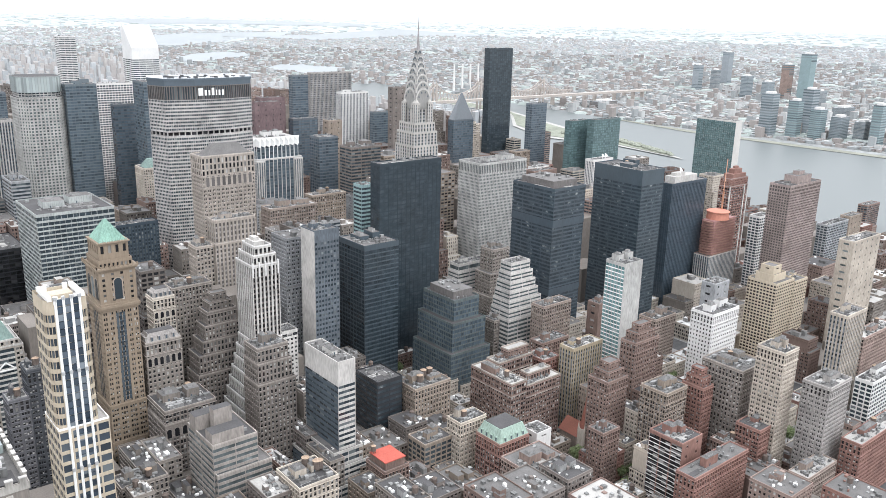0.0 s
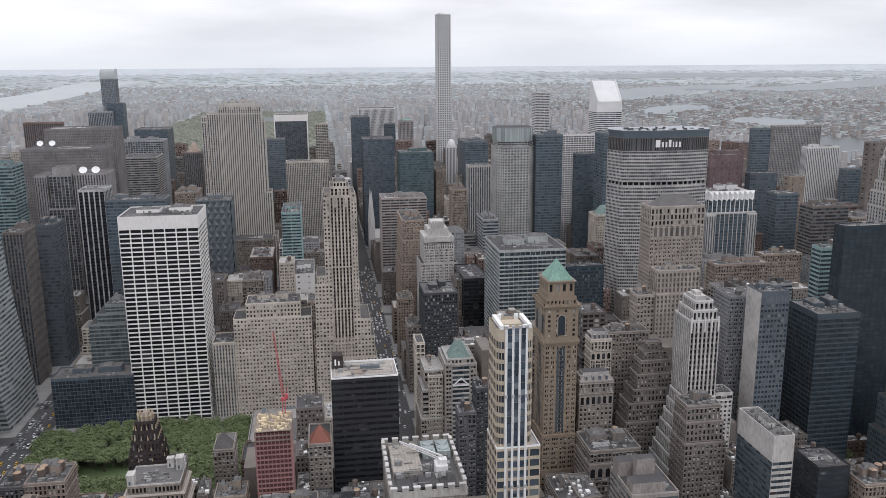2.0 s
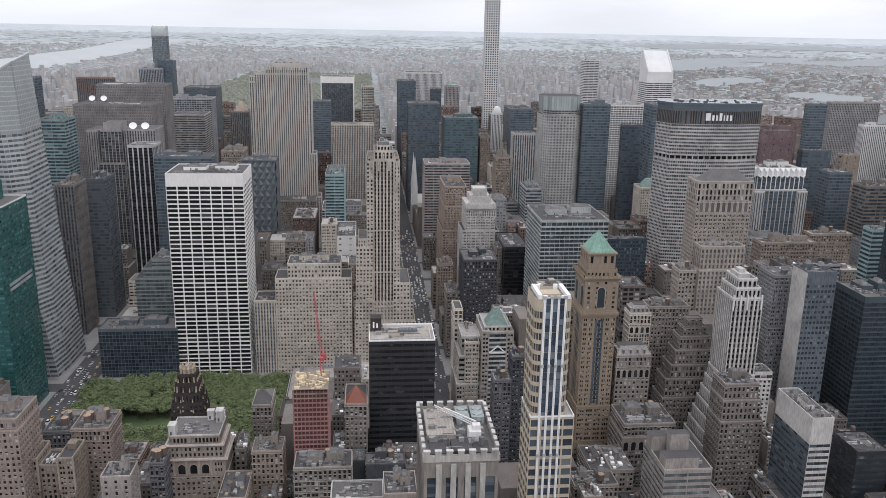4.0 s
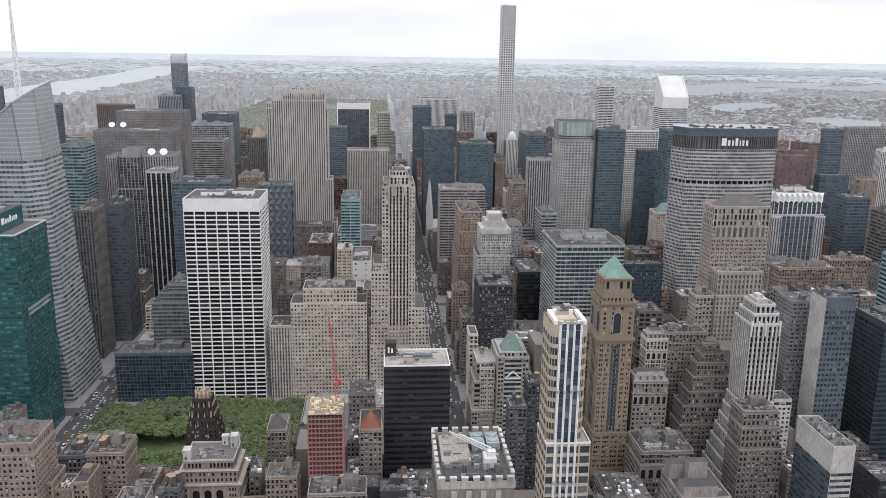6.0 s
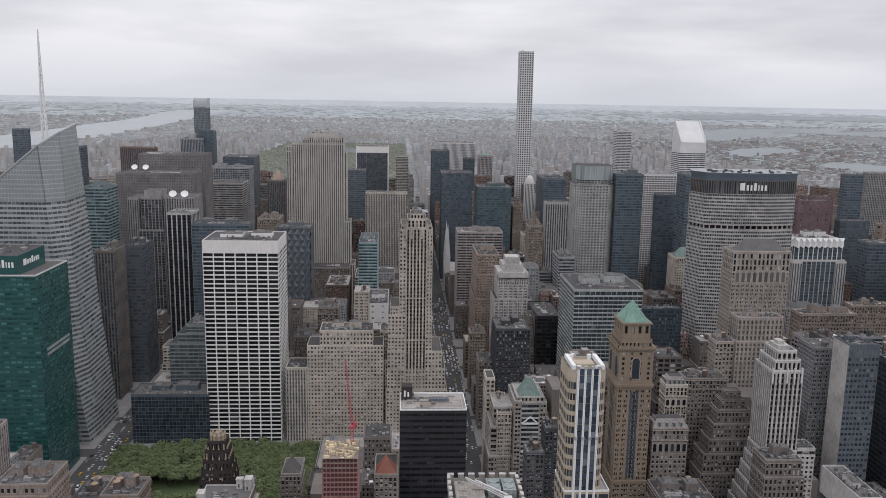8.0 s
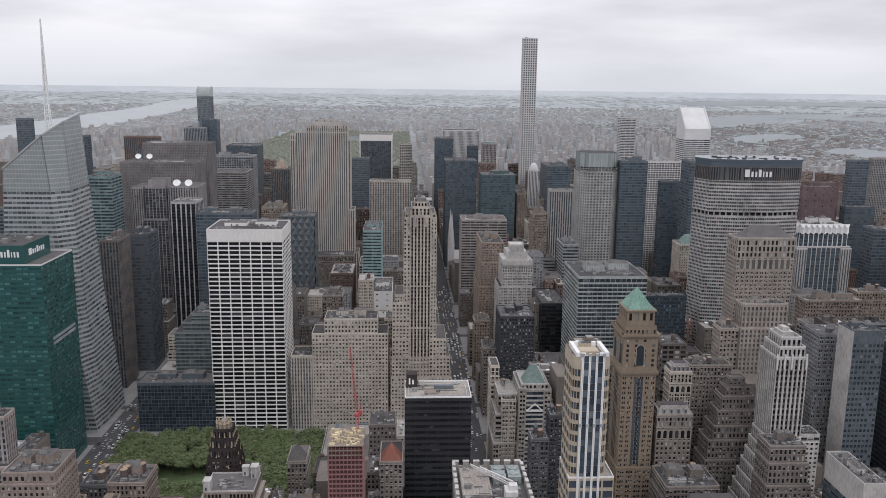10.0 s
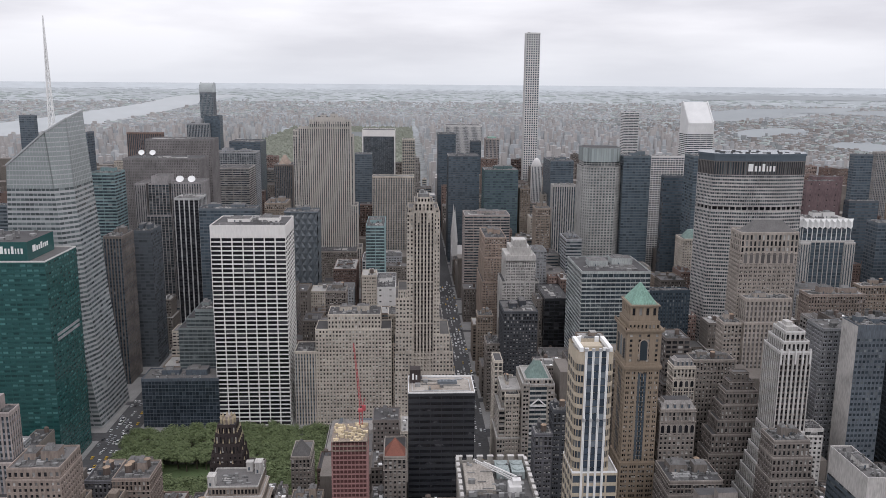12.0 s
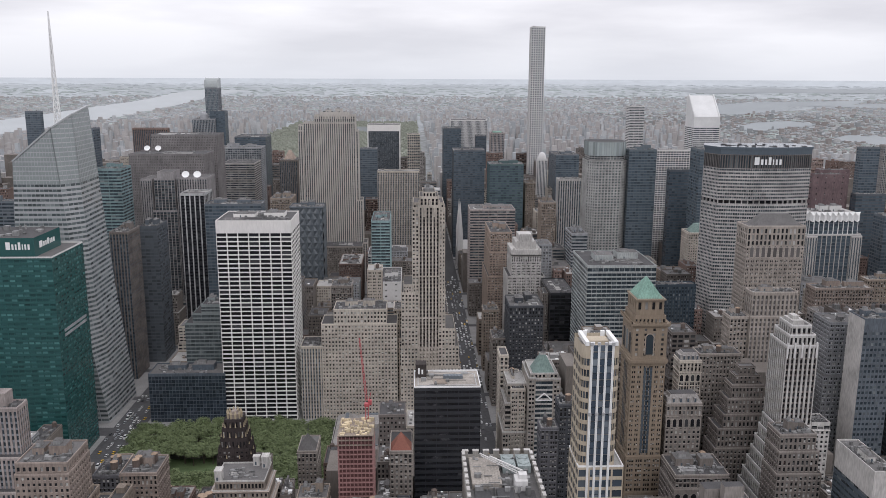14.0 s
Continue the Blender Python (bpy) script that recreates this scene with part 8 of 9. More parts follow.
strip("island_lawn", [(1700, 1175), (1740, 1385), (1690, 1590), (1780, 1805), (1975, 2025), (2015, 2500)], [(1707, 1185), (1785, 1405), (1825, 1600), (1915, 1845), (2040, 2140), (2130, 2590)], 4.0, PARKGREEN, "narrow green island in the river", "island")
strip("riverbank", [(2180, 700), (2150, 1100), (2140, 1440), (2200, 1800)], [(2215, 700), (2195, 1100), (2180, 1440), (2215, 1800)], 2.0, surface("bank_grass", (0.22, 0.225, 0.19), vary=0.3, coarse=0.03), "grassy waterfront lawn", "lawn")
WATERS = [[(1320, -200), (1325, 600), (1340, 1000), (1420, 1400), (1500, 1900), (1560, 2450), (1800, 3300), (2300, 3300), (2260, 2320), (2200, 1800), (2230, 1440), (2260, 1100), (2260, 700), (2300, 0)],
          [(2200, 4290), (2290, 4180), (2310, 3770), (2800, 4300), (2550, 4740)], [(2080, 4980), (2210, 5570), (2580, 6090), (2960, 6350), (2910, 5800), (2520, 5390)],
          [(3580, 9940), (2850, 7550), (2900, 7320), (3880, 8400), (5170, 9660), (7000, 12500), (4750, 11430)],
          [(-5380, 21000), (-3650, 11180), (-3190, 7610), (-3030, 6220), (-2800, 3000), (-1750, 2600), (-2250, 4000), (-2300, 6000), (-2610, 9110), (-4100, 21280)],
          [(7390, 23840), (6380, 17790), (9090, 19610), (12210, 18070), (15870, 23500), (12430, 29040)],
          [(4870, 9960), (5280, 8840), (8130, 10830), (10090, 10530), (11650, 15960), (6650, 11140)]]


def inside(x, y, poly):
    hit, j = False, len(poly) - 1
    for i in range(len(poly)):
        (xi, yi), (xj, yj) = poly[i], poly[j]
        if (yi > y) != (yj > y) and x < (xj - xi) * (y - yi) / (yj - yi) + xi:
            hit = not hit
        j = i
    return hit


# ---- city blocks: pavements, then the ordinary buildings on their lots ----
PAVE = surface("pavement", (0.27, 0.265, 0.26), vary=0.2, coarse=0.1, fine=0.8)
rows_of_blocks = []
for (xa, ha), (xb, hb) in zip(AVENUES[:-1], AVENUES[1:]):
    for s in range(33, 59):
        bx0, bx1, by0, by1 = xa + ha - 3, xb - hb + 3, street(s) + (12 if s in (42, 57) else 8) - 3, street(s + 1) - (12 if s + 1 in (42, 57) else 8) + 3
        az = math.atan2((bx0 + bx1) / 2, by0)
        if -0.66 < az < 1.3:
            rows_of_blocks.append((bx0 + 3, bx1 - 3, by0 + 3, by1 - 3))
            g = Geo()
            g.box(bx0, bx1, by0, by1, -0.2, 0.16)
            tagged(part("pavement", g, PAVE), "concrete pavement of a city block", "pavement", kind="structure")

PLANNED.append((-248, -68, 552, 708))
# caps nearer lots so that the camera still sees the park's near trees
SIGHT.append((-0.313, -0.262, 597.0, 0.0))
NEAR = [("taupe", "taupe stone"), ("tan", "tan brick"), ("brownstone2", "brown stone"), ("brownstone", "dark brown stone"), ("redbrown", "red-brown brick"), ("taupe", "taupe stone")]
BRICKS = [("redbrick", "red brick"), ("redbrown", "red-brown brick"), ("rosebrick", "rose brick"), ("tan", "tan brick"), ("cream", "cream brick"), ("taupe", "taupe brick"), ("redbrown", "red-brown brick"), ("limestone", "pale stone")]
STONES = [("limestone", "limestone"), ("taupe", "taupe stone"), ("tan", "tan brick"), ("brownstone2", "brown stone"), ("grey", "grey concrete"), ("brownstone", "dark brown stone"), ("redbrown", "red-brown brick"), ("greybrown", "grey-brown stone")]
for key in sorted({k for k, _ in BRICKS + STONES + NEAR}):
    MAT["lot_" + key] = surface("lot_" + key, STONE[key], random_by_object=0.9, vary=0.4)


def ordinary(rng, x0, x1, y0, y1, h, wall_key, words, detail, split):
    """An ordinary block: walls, flat roof with parapet, bulkheads, and windows."""
    cx, cy = (x0 + x1) / 2, (y0 + y1) / 2
    a0, a1, b0, b1 = x0 - cx, x1 - cx, y0 - cy, y1 - cy
    wall, wins = Geo(), []
    if math.hypot(cx, cy) < 750:
        wall.sill = 7
    st = rng.choice(("punched", "paired", "triple", "tallwin", "loft", "bigbay", "ribbon", "punched"))
    if cy < 600 and st in ("ribbon", "bigbay"):
        st = "paired"
    side = "W" if cx > 0 else "E"
    blank = rng.random() < 0.35
    z = 0.0
    w, d = a1 - a0, b1 - b0
    if h > 38 and rng.random() < 0.55:
        k = rng.uniform(0.55, 0.8)
        tier_walls(wall, wins, a0, a1, b0, b1, 0, h * k, st, side, 1.2)
        wall.face([(a0, b0, h * k - 0.4), (a1, b0, h * k - 0.4), (a1, b1, h * k - 0.4), (a0, b1, h * k - 0.4)], 2)
        z = h * k - 0.4
        i = rng.uniform(0.08, 0.2)
        a0, a1, b0, b1 = a0 + w * i * rng.random(), a1 - w * i * rng.random(), b0 + d * i, b1 - d * i * 0.5
    tier_walls(wall, wins, a0, a1, b0, b1, z, h, st, "" if blank else side, 1.4)
    roof_deck(wall, a0, a1, b0, b1, h, 0.9)
    w, d = a1 - a0, b1 - b0
    for _ in range(rng.randint(1, 2)):
        u, v = a0 + rng.uniform(0.1, 0.6) * w, b0 + rng.uniform(0.2, 0.6) * d
        wall.box(u, u + w * rng.uniform(0.12, 0.3), v, v + d * rng.uniform(0.15, 0.3), h, h + rng.uniform(2.5, 5), rng.choice((0, 3)), 2)
    for _ in range(detail):
        u, v, s = a0 + rng.uniform(0.06, 0.86) * w, b0 + rng.uniform(0.06, 0.86) * d, rng.uniform(0.6, 2.6)
        wall.box(u, u + s, v, v + s * rng.uniform(0.6, 1.6), h, h + rng.uniform(0.5, 1.9), rng.choice((3, 3, 3, 0, 4)))
    if detail and rng.random() < 0.5:
        u, v = a0 + rng.uniform(0.2, 0.8) * w, b0 + rng.uniform(0.2, 0.8) * d
        wall.cone(u, v, h + 1.5, h + 5, 1.8, 1.8, 10, 5)
        wall.cone(u, v, h + 5, h + 6.2, 1.9, 0.1, 10, 5)
        wall.box(u - 1, u + 1, v - 1, v + 1, h, h + 1.5, 3)
    for ring in wall.belts:
        n = len(wall.v)
        wall.v.extend(ring.v)
        wall.f.extend(tuple(n + i for i in f) for f in ring.f)
        wall.m.extend(ring.m)
    mats = [MAT["lot_" + wall_key], MAT["lot_" + wall_key], rng.choice((ROOF[1], SILVERROOF, ROOF[0], ROOF[0])) if h < 23 and cx > 380 else rng.choice((ROOF[0], ROOF[0], ROOF[0], ROOF[2], ROOF[2], ROOF[1])), PLANT, WHITE, TANKWOOD, GLASS[STYLE[st][7]][0], TRIM.get("wall_" + wall_key, MAT["beige"])]
    if not split:
        for q in wins:
            wall.face(q, 6)
    kind = "brick_house" if "brick" in words else "stone_loft" if h < 60 else "office_block"
    ob = part(kind, wall, mats, None, loc=(cx, cy, 0))
    tagged(ob, f"{words} block of about {max(2, round(h / 3.6))} storeys with flat roof", "building", "ordinary city blocks")
    if split and wins:
        g = Geo()
        for q in wins:
            g.face(q)
        part("glazing", g, mats[6], ob, kind="stuff")


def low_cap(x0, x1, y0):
    """The greatest height that keeps the towers behind in the camera's view."""
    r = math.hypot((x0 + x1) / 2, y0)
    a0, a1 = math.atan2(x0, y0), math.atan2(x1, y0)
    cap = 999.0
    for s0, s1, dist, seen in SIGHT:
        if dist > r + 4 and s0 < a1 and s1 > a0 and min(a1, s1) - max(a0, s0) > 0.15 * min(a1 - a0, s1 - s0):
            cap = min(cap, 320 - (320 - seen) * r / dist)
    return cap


def free_plots(x0, x1, y0, y1):
    """The lot, or what the planned buildings leave of it."""
    hits = [p for p in PLANNED if x0 < p[1] - 0.4 and x1 > p[0] + 0.4 and y0 < p[3] - 0.4 and y1 > p[2] + 0.4]
    if not hits:
        return [(x0, x1, y0, y1)]
    p = hits[0]
    if x0 < 100 and y0 > 560:
        return []
    cuts = [(x0, min(x1, p[0] - 0.2), y0, y1), (max(x0, p[1] + 0.2), x1, y0, y1), (max(x0, p[0]), min(x1, p[1]), y0, min(y1, p[2] - 0.2)), (max(x0, p[0]), min(x1, p[1]), max(y0, p[3] + 0.2), y1)]
    out = []
    for c in cuts:
        if c[1] - c[0] > 5.5 and c[3] - c[2] > 7:
            out += free_plots(*c)
    return out


rng = random.Random(11)
LOTS, YARDS = [], []
for bx0, bx1, by0, by1 in rows_of_blocks:
    x = bx0
    while x < bx1 - 9:
        w = rng.uniform(15, 30) if math.hypot(x, by0) < 900 else rng.uniform(24, 44)
        w = min(w, bx1 - x)
        if bx1 - x - w < 9:
            w = bx1 - x
        for ya, yb in ((by0, (by0 + by1) / 2 - rng.uniform(0, 3)), ((by0 + by1) / 2 + 1.0, by1)):
            r = math.hypot(x + w / 2, ya)
            roll, pick = rng.random(), rng.random()
            if r < 300:
                continue
            az = math.atan2(x, ya)
            if not -0.62 < az < 1.25:
                continue
            if x > 380 and ya < 640:
                h = rng.uniform(12, 22) if roll < 0.72 else rng.uniform(26, 50)
                kinds = BRICKS
            elif ya < 560:
                h = rng.uniform(25, 70)
                kinds = NEAR
            elif x > 640:
                h = rng.uniform(20, 50) if roll < 0.5 else rng.uniform(50, 130)
                kinds = BRICKS
            else:
                h = rng.uniform(30, 75) if roll < 0.5 else rng.uniform(70, 150)
                kinds = STONES
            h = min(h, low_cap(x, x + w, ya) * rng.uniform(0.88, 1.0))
            if h < 9:
                h = rng.uniform(9, 14)
            key, words = kinds[int(pick * len(kinds))]
            if x > 380 and ya < 640 and h < 24:
                if ya == by0:
                    yb = ya + 19
                else:
                    ya = yb - 19
                YARDS.append((x + w / 2, (by0 + by1) / 2))
            if x > 1120:
                h = min(h, 32)
            for a, b, c, d in free_plots(x, x + w, ya, yb):
                LOTS.append((math.hypot((a + b) / 2, c), a + 0.05, b - 0.05, c, d, h if b - a > 7 else min(h, 26), key, words))
        x += w
LOTS.sort()
# those that stand wholly behind nearer ones are kept plain
skyline = {}
tall = sorted(TALL)
plain = Geo()
k = 0
for r, x0, x1, y0, y1, h, key, words in LOTS:
    while k < len(tall) and tall[k][0] < r - 25:
        for q in range(int(tall[k][1] * 500), int(tall[k][2] * 500) + 1):
            skyline[q] = max(skyline.get(q, -9), tall[k][3])
        k += 1
    a0, a1 = min(math.atan2(x0, y0), math.atan2(x0, y1)), max(math.atan2(x1, y0), math.atan2(x1, y1))
    el = (h + 6 - 320) / r
    bins = range(int(a0 * 500), int(a1 * 500) + 1)
    seen = sum(1 for q in bins if el > skyline.get(q, -9))
    if seen >= 0.12 * len(bins):
        ordinary(rng, x0, x1, y0, y1, h, key, words, 26 if r < 520 else 14 if r < 700 else 4 if r < 1200 else 0, r < 620)
    else:
        plain.box(x0, x1, y0, y1, 0, h)
    el = (h - 320) / r
    for q in list(bins)[1:-1]:
        skyline[q] = max(skyline.get(q, -9), el)
tagged(part("hidden_blocks", plain, MAT["lot_taupe"]), "plain taupe blocks in the midst of the city", "building", kind="stuff")

# ---- park with trees ----
LEAF = surface("spring_leaves", (0.13, 0.165, 0.075), vary=0.45, island=True, rough=0.7)
BARK = surface("bark", (0.10, 0.08, 0.06), vary=0.3)
LAWN = surface("lawn", (0.095, 0.135, 0.06), vary=0.25, coarse=0.05, fine=0.6)
g = Geo()
g.box(-246, -68, 554, 706, -0.2, 0.2)
tagged(part("park_ground", g, surface("gravel_path", (0.15, 0.145, 0.125), vary=0.25)), "gravel park ground between paths", "park", kind="structure")
g = Geo()
g.box(-212, -122, 601, 657, 0.0, 0.3)
tagged(part("lawn", g, LAWN), "rectangular green park lawn", "lawn", kind="structure")


def tree_meshes(seed):
    r = random.Random(seed)
    trunk = Geo()
    trunk.cone(0, 0, 0, 6.5, 0.42, 0.26, 8)
    tips = []
    for i in range(7):
        a = i * 0.9 + r.random()
        tip = (3.6 * math.cos(a), 3.6 * math.sin(a), 10 + r.uniform(0, 4))
        tips.append(tip)
        trunk.beam((0, 0, 5.5 + 0.3 * i), tip, 0.12)
    crown = Geo()
    for i in range(900):
        c = r.choice(tips)
        q = [r.gauss(0, 1) for _ in range(3)]
        l = math.sqrt(sum(v * v for v in q)) or 1
        k = 3.3 * r.random() ** 0.4
        p = Vector((c[0] * 0.8 + q[0] / l * k, c[1] * 0.8 + q[1] / l * k, c[2] + q[2] / l * k * 0.8))
        face = (Vector((q[0], q[1], q[2])) / l + Vector((r.gauss(0, 0.35), r.gauss(0, 0.35), 0.7 + r.gauss(0, 0.3)))).normalized()
        s = face.orthogonal().normalized()
        u = face.cross(s)
        e = r.uniform(0.38, 0.82)
        crown.face([tuple(p + s * e), tuple(p + u * e * 0.8), tuple(p - s * e), tuple(p - u * e * 0.8)])
    return mesh_of("trunk", trunk, [BARK]), mesh_of("crown", crown, [LEAF])


TREES = [tree_meshes(s) for s in (1, 2, 3)]
rng = random.Random(21)
spots = []
for _ in range(1500):
    x, y = rng.uniform(-243, -71), rng.uniform(556, 703)
    if -203 < x < -140 and 606 < y < 642:
        continue
    if all((x - a) ** 2 + (y - b) ** 2 > 60 for a, b in spots):
        spots.append((x, y))
for x, y in spots:
    root = thing("park_tree", x, y, "spring-green plane tree in a city park", "tree", 0.2, "park trees")
    tr, cr = TREES[rng.randrange(3)]
    part("trunk", tr, None, root)
    part("crown", cr, None, root)
    k = rng.uniform(1.15, 1.45)
    root.scale = (k, k, k * rng.uniform(0.75, 0.92))
    root.rotation_euler = (0, 0, rng.uniform(0, 6.28))

# ---- street trees among the low brick blocks ----
for s in range(34, 41):
    for i in range(9):
        x, y = rng.uniform(395, 680), street(s) + rng.choice((-6.5, 6.5))
        if any(p[0] - 2 < x < p[1] + 2 and p[2] - 2 < y < p[3] + 2 for p in PLANNED):
            continue
        root = thing("street_tree", x, y, "young green street tree beside the kerb", "tree", 0.16, "street trees")
        tr, cr = TREES[rng.randrange(3)]
        part("trunk", tr, None, root)
        part("crown", cr, None, root)
        k = rng.uniform(0.6, 0.85)
        root.scale = (k, k, k)

# ---- trees in the back yards ----
for x, y in YARDS:
    if math.hypot(x, y) > 700 or any(p[0] - 4 < x < p[1] + 4 and p[2] - 4 < y < p[3] + 4 for p in PLANNED):
        continue
    root = thing("yard_tree", x, y, "green tree in a back yard", "tree", 0.1, "yard trees")
    tr, cr = TREES[rng.randrange(3)]
    part("trunk", tr, None, root)
    part("crown", cr, None, root)
    k = rng.uniform(0.75, 1.05)
    root.scale = (k, k, k)

# ---- the great park far up the avenue ----
g = Geo()
for i in range(10):
    for j in range(20):
        xs, ys = (-815 + 86 * i, -815 + 86 * (i + 1)), (2095 + 200 * j, 2095 + 200 * (j + 1))
        g.face([far(xs[0], ys[0], 0.6), far(xs[1], ys[0], 0.6), far(xs[1], ys[1], 0.6), far(xs[0], ys[1], 0.6)])
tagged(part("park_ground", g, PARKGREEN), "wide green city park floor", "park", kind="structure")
strip("water", [(-420, 4950), (-430, 5500)], [(-120, 4950), (-110, 5500)], 2.0, WATER, "pale park reservoir", "lake")
# leaf green washed towards grey, so the colour carries the haze
FARLEAF = surface("hazed_leaves", (0.26, 0.275, 0.23), vary=0.22, island=True)
g = Geo()
for _ in range(5200):
    x, y = rng.uniform(-810, 42), 2095 + 4000 * rng.random() ** 1.4
    if -430 < x < -110 and 4930 < y < 5520:
        continue
    r, h = rng.uniform(5, 9), rng.uniform(9, 16)
    ring = [(math.cos(1.2566 * k + x), math.sin(1.2566 * k + x)) for k in range(5)]
    f1, f2 = rng.uniform(0.8, 1.1), rng.uniform(0.4, 0.7)
    q = Geo()
    q.taper([(x + a * r * 0.7, y + b * r * 0.7, 2) for a, b in ring], [(x + a * r * f1, y + b * r * f1, h * 0.6) for a, b in ring], cap=False)
    q.taper([(x + a * r * f1, y + b * r * f1, h * 0.6) for a, b in ring], [(x + a * r * f2, y + b * r * f2, h) for a, b in ring])
    n = len(g.v)
    g.v.extend(far(*p) for p in q.v)
    g.f.extend(tuple(n + i for i in f) for f in q.f)
    g.m.extend(q.m)
for _ in range(240):
    t = rng.random()
    cx, cy = 1712 + 70 * min(1, t * 2.2), 1190 + 420 * t
    x, y = cx + rng.uniform(-22, 22) * min(1, 0.25 + t), cy
    r, h = rng.uniform(4, 7), rng.uniform(7, 12)
    ring = [(math.cos(1.2566 * k + x), math.sin(1.2566 * k + x)) for k in range(5)]
    q = Geo()
    q.taper([(x + a * r * 0.8, y + b * r * 0.8, 4) for a, b in ring], [(x + a * r, y + b * r, h * 0.7) for a, b in ring], cap=False)
    q.taper([(x + a * r, y + b * r, h * 0.7) for a, b in ring], [(x + a * r * 0.5, y + b * r * 0.5, h) for a, b in ring])
    n = len(g.v)
    g.v.extend(q.v)
    g.f.extend(tuple(n + i for i in f) for f in q.f)
    g.m.extend(q.m)
tagged(part("park_woods", g, FARLEAF), "spring woods of a large park, greyed with painted haze", "woods", kind="stuff")

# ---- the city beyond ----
# first four tones paled to greys: haze put into their base colour
FARCITY = [surface("hazed_brick", (0.41, 0.39, 0.38), vary=0.22, island=True), surface("hazed_pale", (0.45, 0.455, 0.462), vary=0.28, island=True), surface("hazed_grey", (0.39, 0.41, 0.425), vary=0.2, island=True), surface("hazed_flat", (0.40, 0.425, 0.44), vary=0.1, island=True, spec=0.02),
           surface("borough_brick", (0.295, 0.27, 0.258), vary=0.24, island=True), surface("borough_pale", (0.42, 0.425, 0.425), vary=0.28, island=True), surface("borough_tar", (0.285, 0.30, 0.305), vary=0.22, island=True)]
g = Geo()
rng = random.Random(31)
made = 0
while made < 52000:
    az = rng.uniform(-0.66, 1.28)
    r = 2080 + 12500 * rng.random() ** 2.1
    x, y = r * math.sin(az), r * math.cos(az)
    if y < 2060 and x < 1300:
        continue
    if -835 < x < 48 and 2060 < y < 6150:
        continue
    if any(inside(x, y, p) for p in WATERS):
        continue
    manhattan = -1800 < x < 1500 and y < 7500
    if manhattan and (abs(x - 62) < 18 or abs(x - 232) < 12 or abs(x - 372) < 16):
        continue
    k = 0.9 + r / 16000
    w, d = rng.uniform(6, 17) * k, rng.uniform(6, 16) * k
    t = rng.random()
    h = rng.uniform(15, 45) if manhattan and t < 0.7 else rng.uniform(45, 95) if manhattan and r < 5000 else rng.uniform(6, 15) if t < 0.93 else rng.uniform(18, 50)
    if not manhattan:
        w, d, h = w * 1.35, d * 1.35, h * 0.75
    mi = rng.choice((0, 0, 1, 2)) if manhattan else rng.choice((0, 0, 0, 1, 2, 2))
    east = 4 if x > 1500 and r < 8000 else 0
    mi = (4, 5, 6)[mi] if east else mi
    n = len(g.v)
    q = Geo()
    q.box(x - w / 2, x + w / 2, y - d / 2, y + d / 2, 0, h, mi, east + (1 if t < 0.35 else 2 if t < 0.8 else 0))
    g.v.extend(far(*p) for p in q.v)
    g.f.extend(tuple(n + i for i in f) for f in q.f)
    g.m.extend(q.m)
    made += 1
made = 0
while made < 6000:
    az = rng.uniform(-0.66, 1.28)
    r = 9000 + 36000 * rng.random() ** 1.6
    x, y = r * math.sin(az), r * math.cos(az)
    if any(inside(x, y, p) for p in WATERS):
        continue
    w, d, h = rng.uniform(15, 60) * r / 9000, rng.uniform(15, 60) * r / 9000, rng.uniform(1.2, 3) * r / 12000
    q = Geo()
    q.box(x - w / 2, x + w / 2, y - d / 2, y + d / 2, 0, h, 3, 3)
    n = len(g.v)
    g.v.extend(far(*p) for p in q.v)
    g.f.extend(tuple(n + i for i in f) for f in q.f)
    g.m.extend(q.m)
    made += 1
tagged(part("distant_city", g, FARCITY), "low buildings of distant boroughs, paled by painted haze", "city", kind="stuff")
g = Geo()
for _ in range(6000):
    az = rng.uniform(-0.66, 1.28)
    r = 2600 + 26000 * rng.random() ** 2.0
    x, y = r * math.sin(az), r * math.cos(az)
    if any(inside(x, y, p) for p in WATERS) or (-1800 < x < 1500 and y < 6500):
        continue
    s, h = rng.uniform(8, 30) * (1 + r / 6000), rng.uniform(6, 12)
    ring = [(math.cos(1.2566 * k + x), math.sin(1.2566 * k + x)) for k in range(5)]
    n = len(g.v)
    q = Geo()
    q.taper([(x + a * s, y + b * s, 0) for a, b in ring], [(x + a * s * 0.6, y + b * s * 0.6, h) for a, b in ring])
    g.v.extend(far(*p) for p in q.v)
    g.f.extend(tuple(n + i for i in f) for f in q.f)
    g.m.extend(q.m)
# tree belts close to the land's tone: haze put into the leaf colour
tagged(part("distant_woods", g, surface("distant_hazed_leaves", (0.335, 0.375, 0.36), vary=0.3, island=True)), "distant tree belts greyed by painted haze", "woods", kind="stuff")


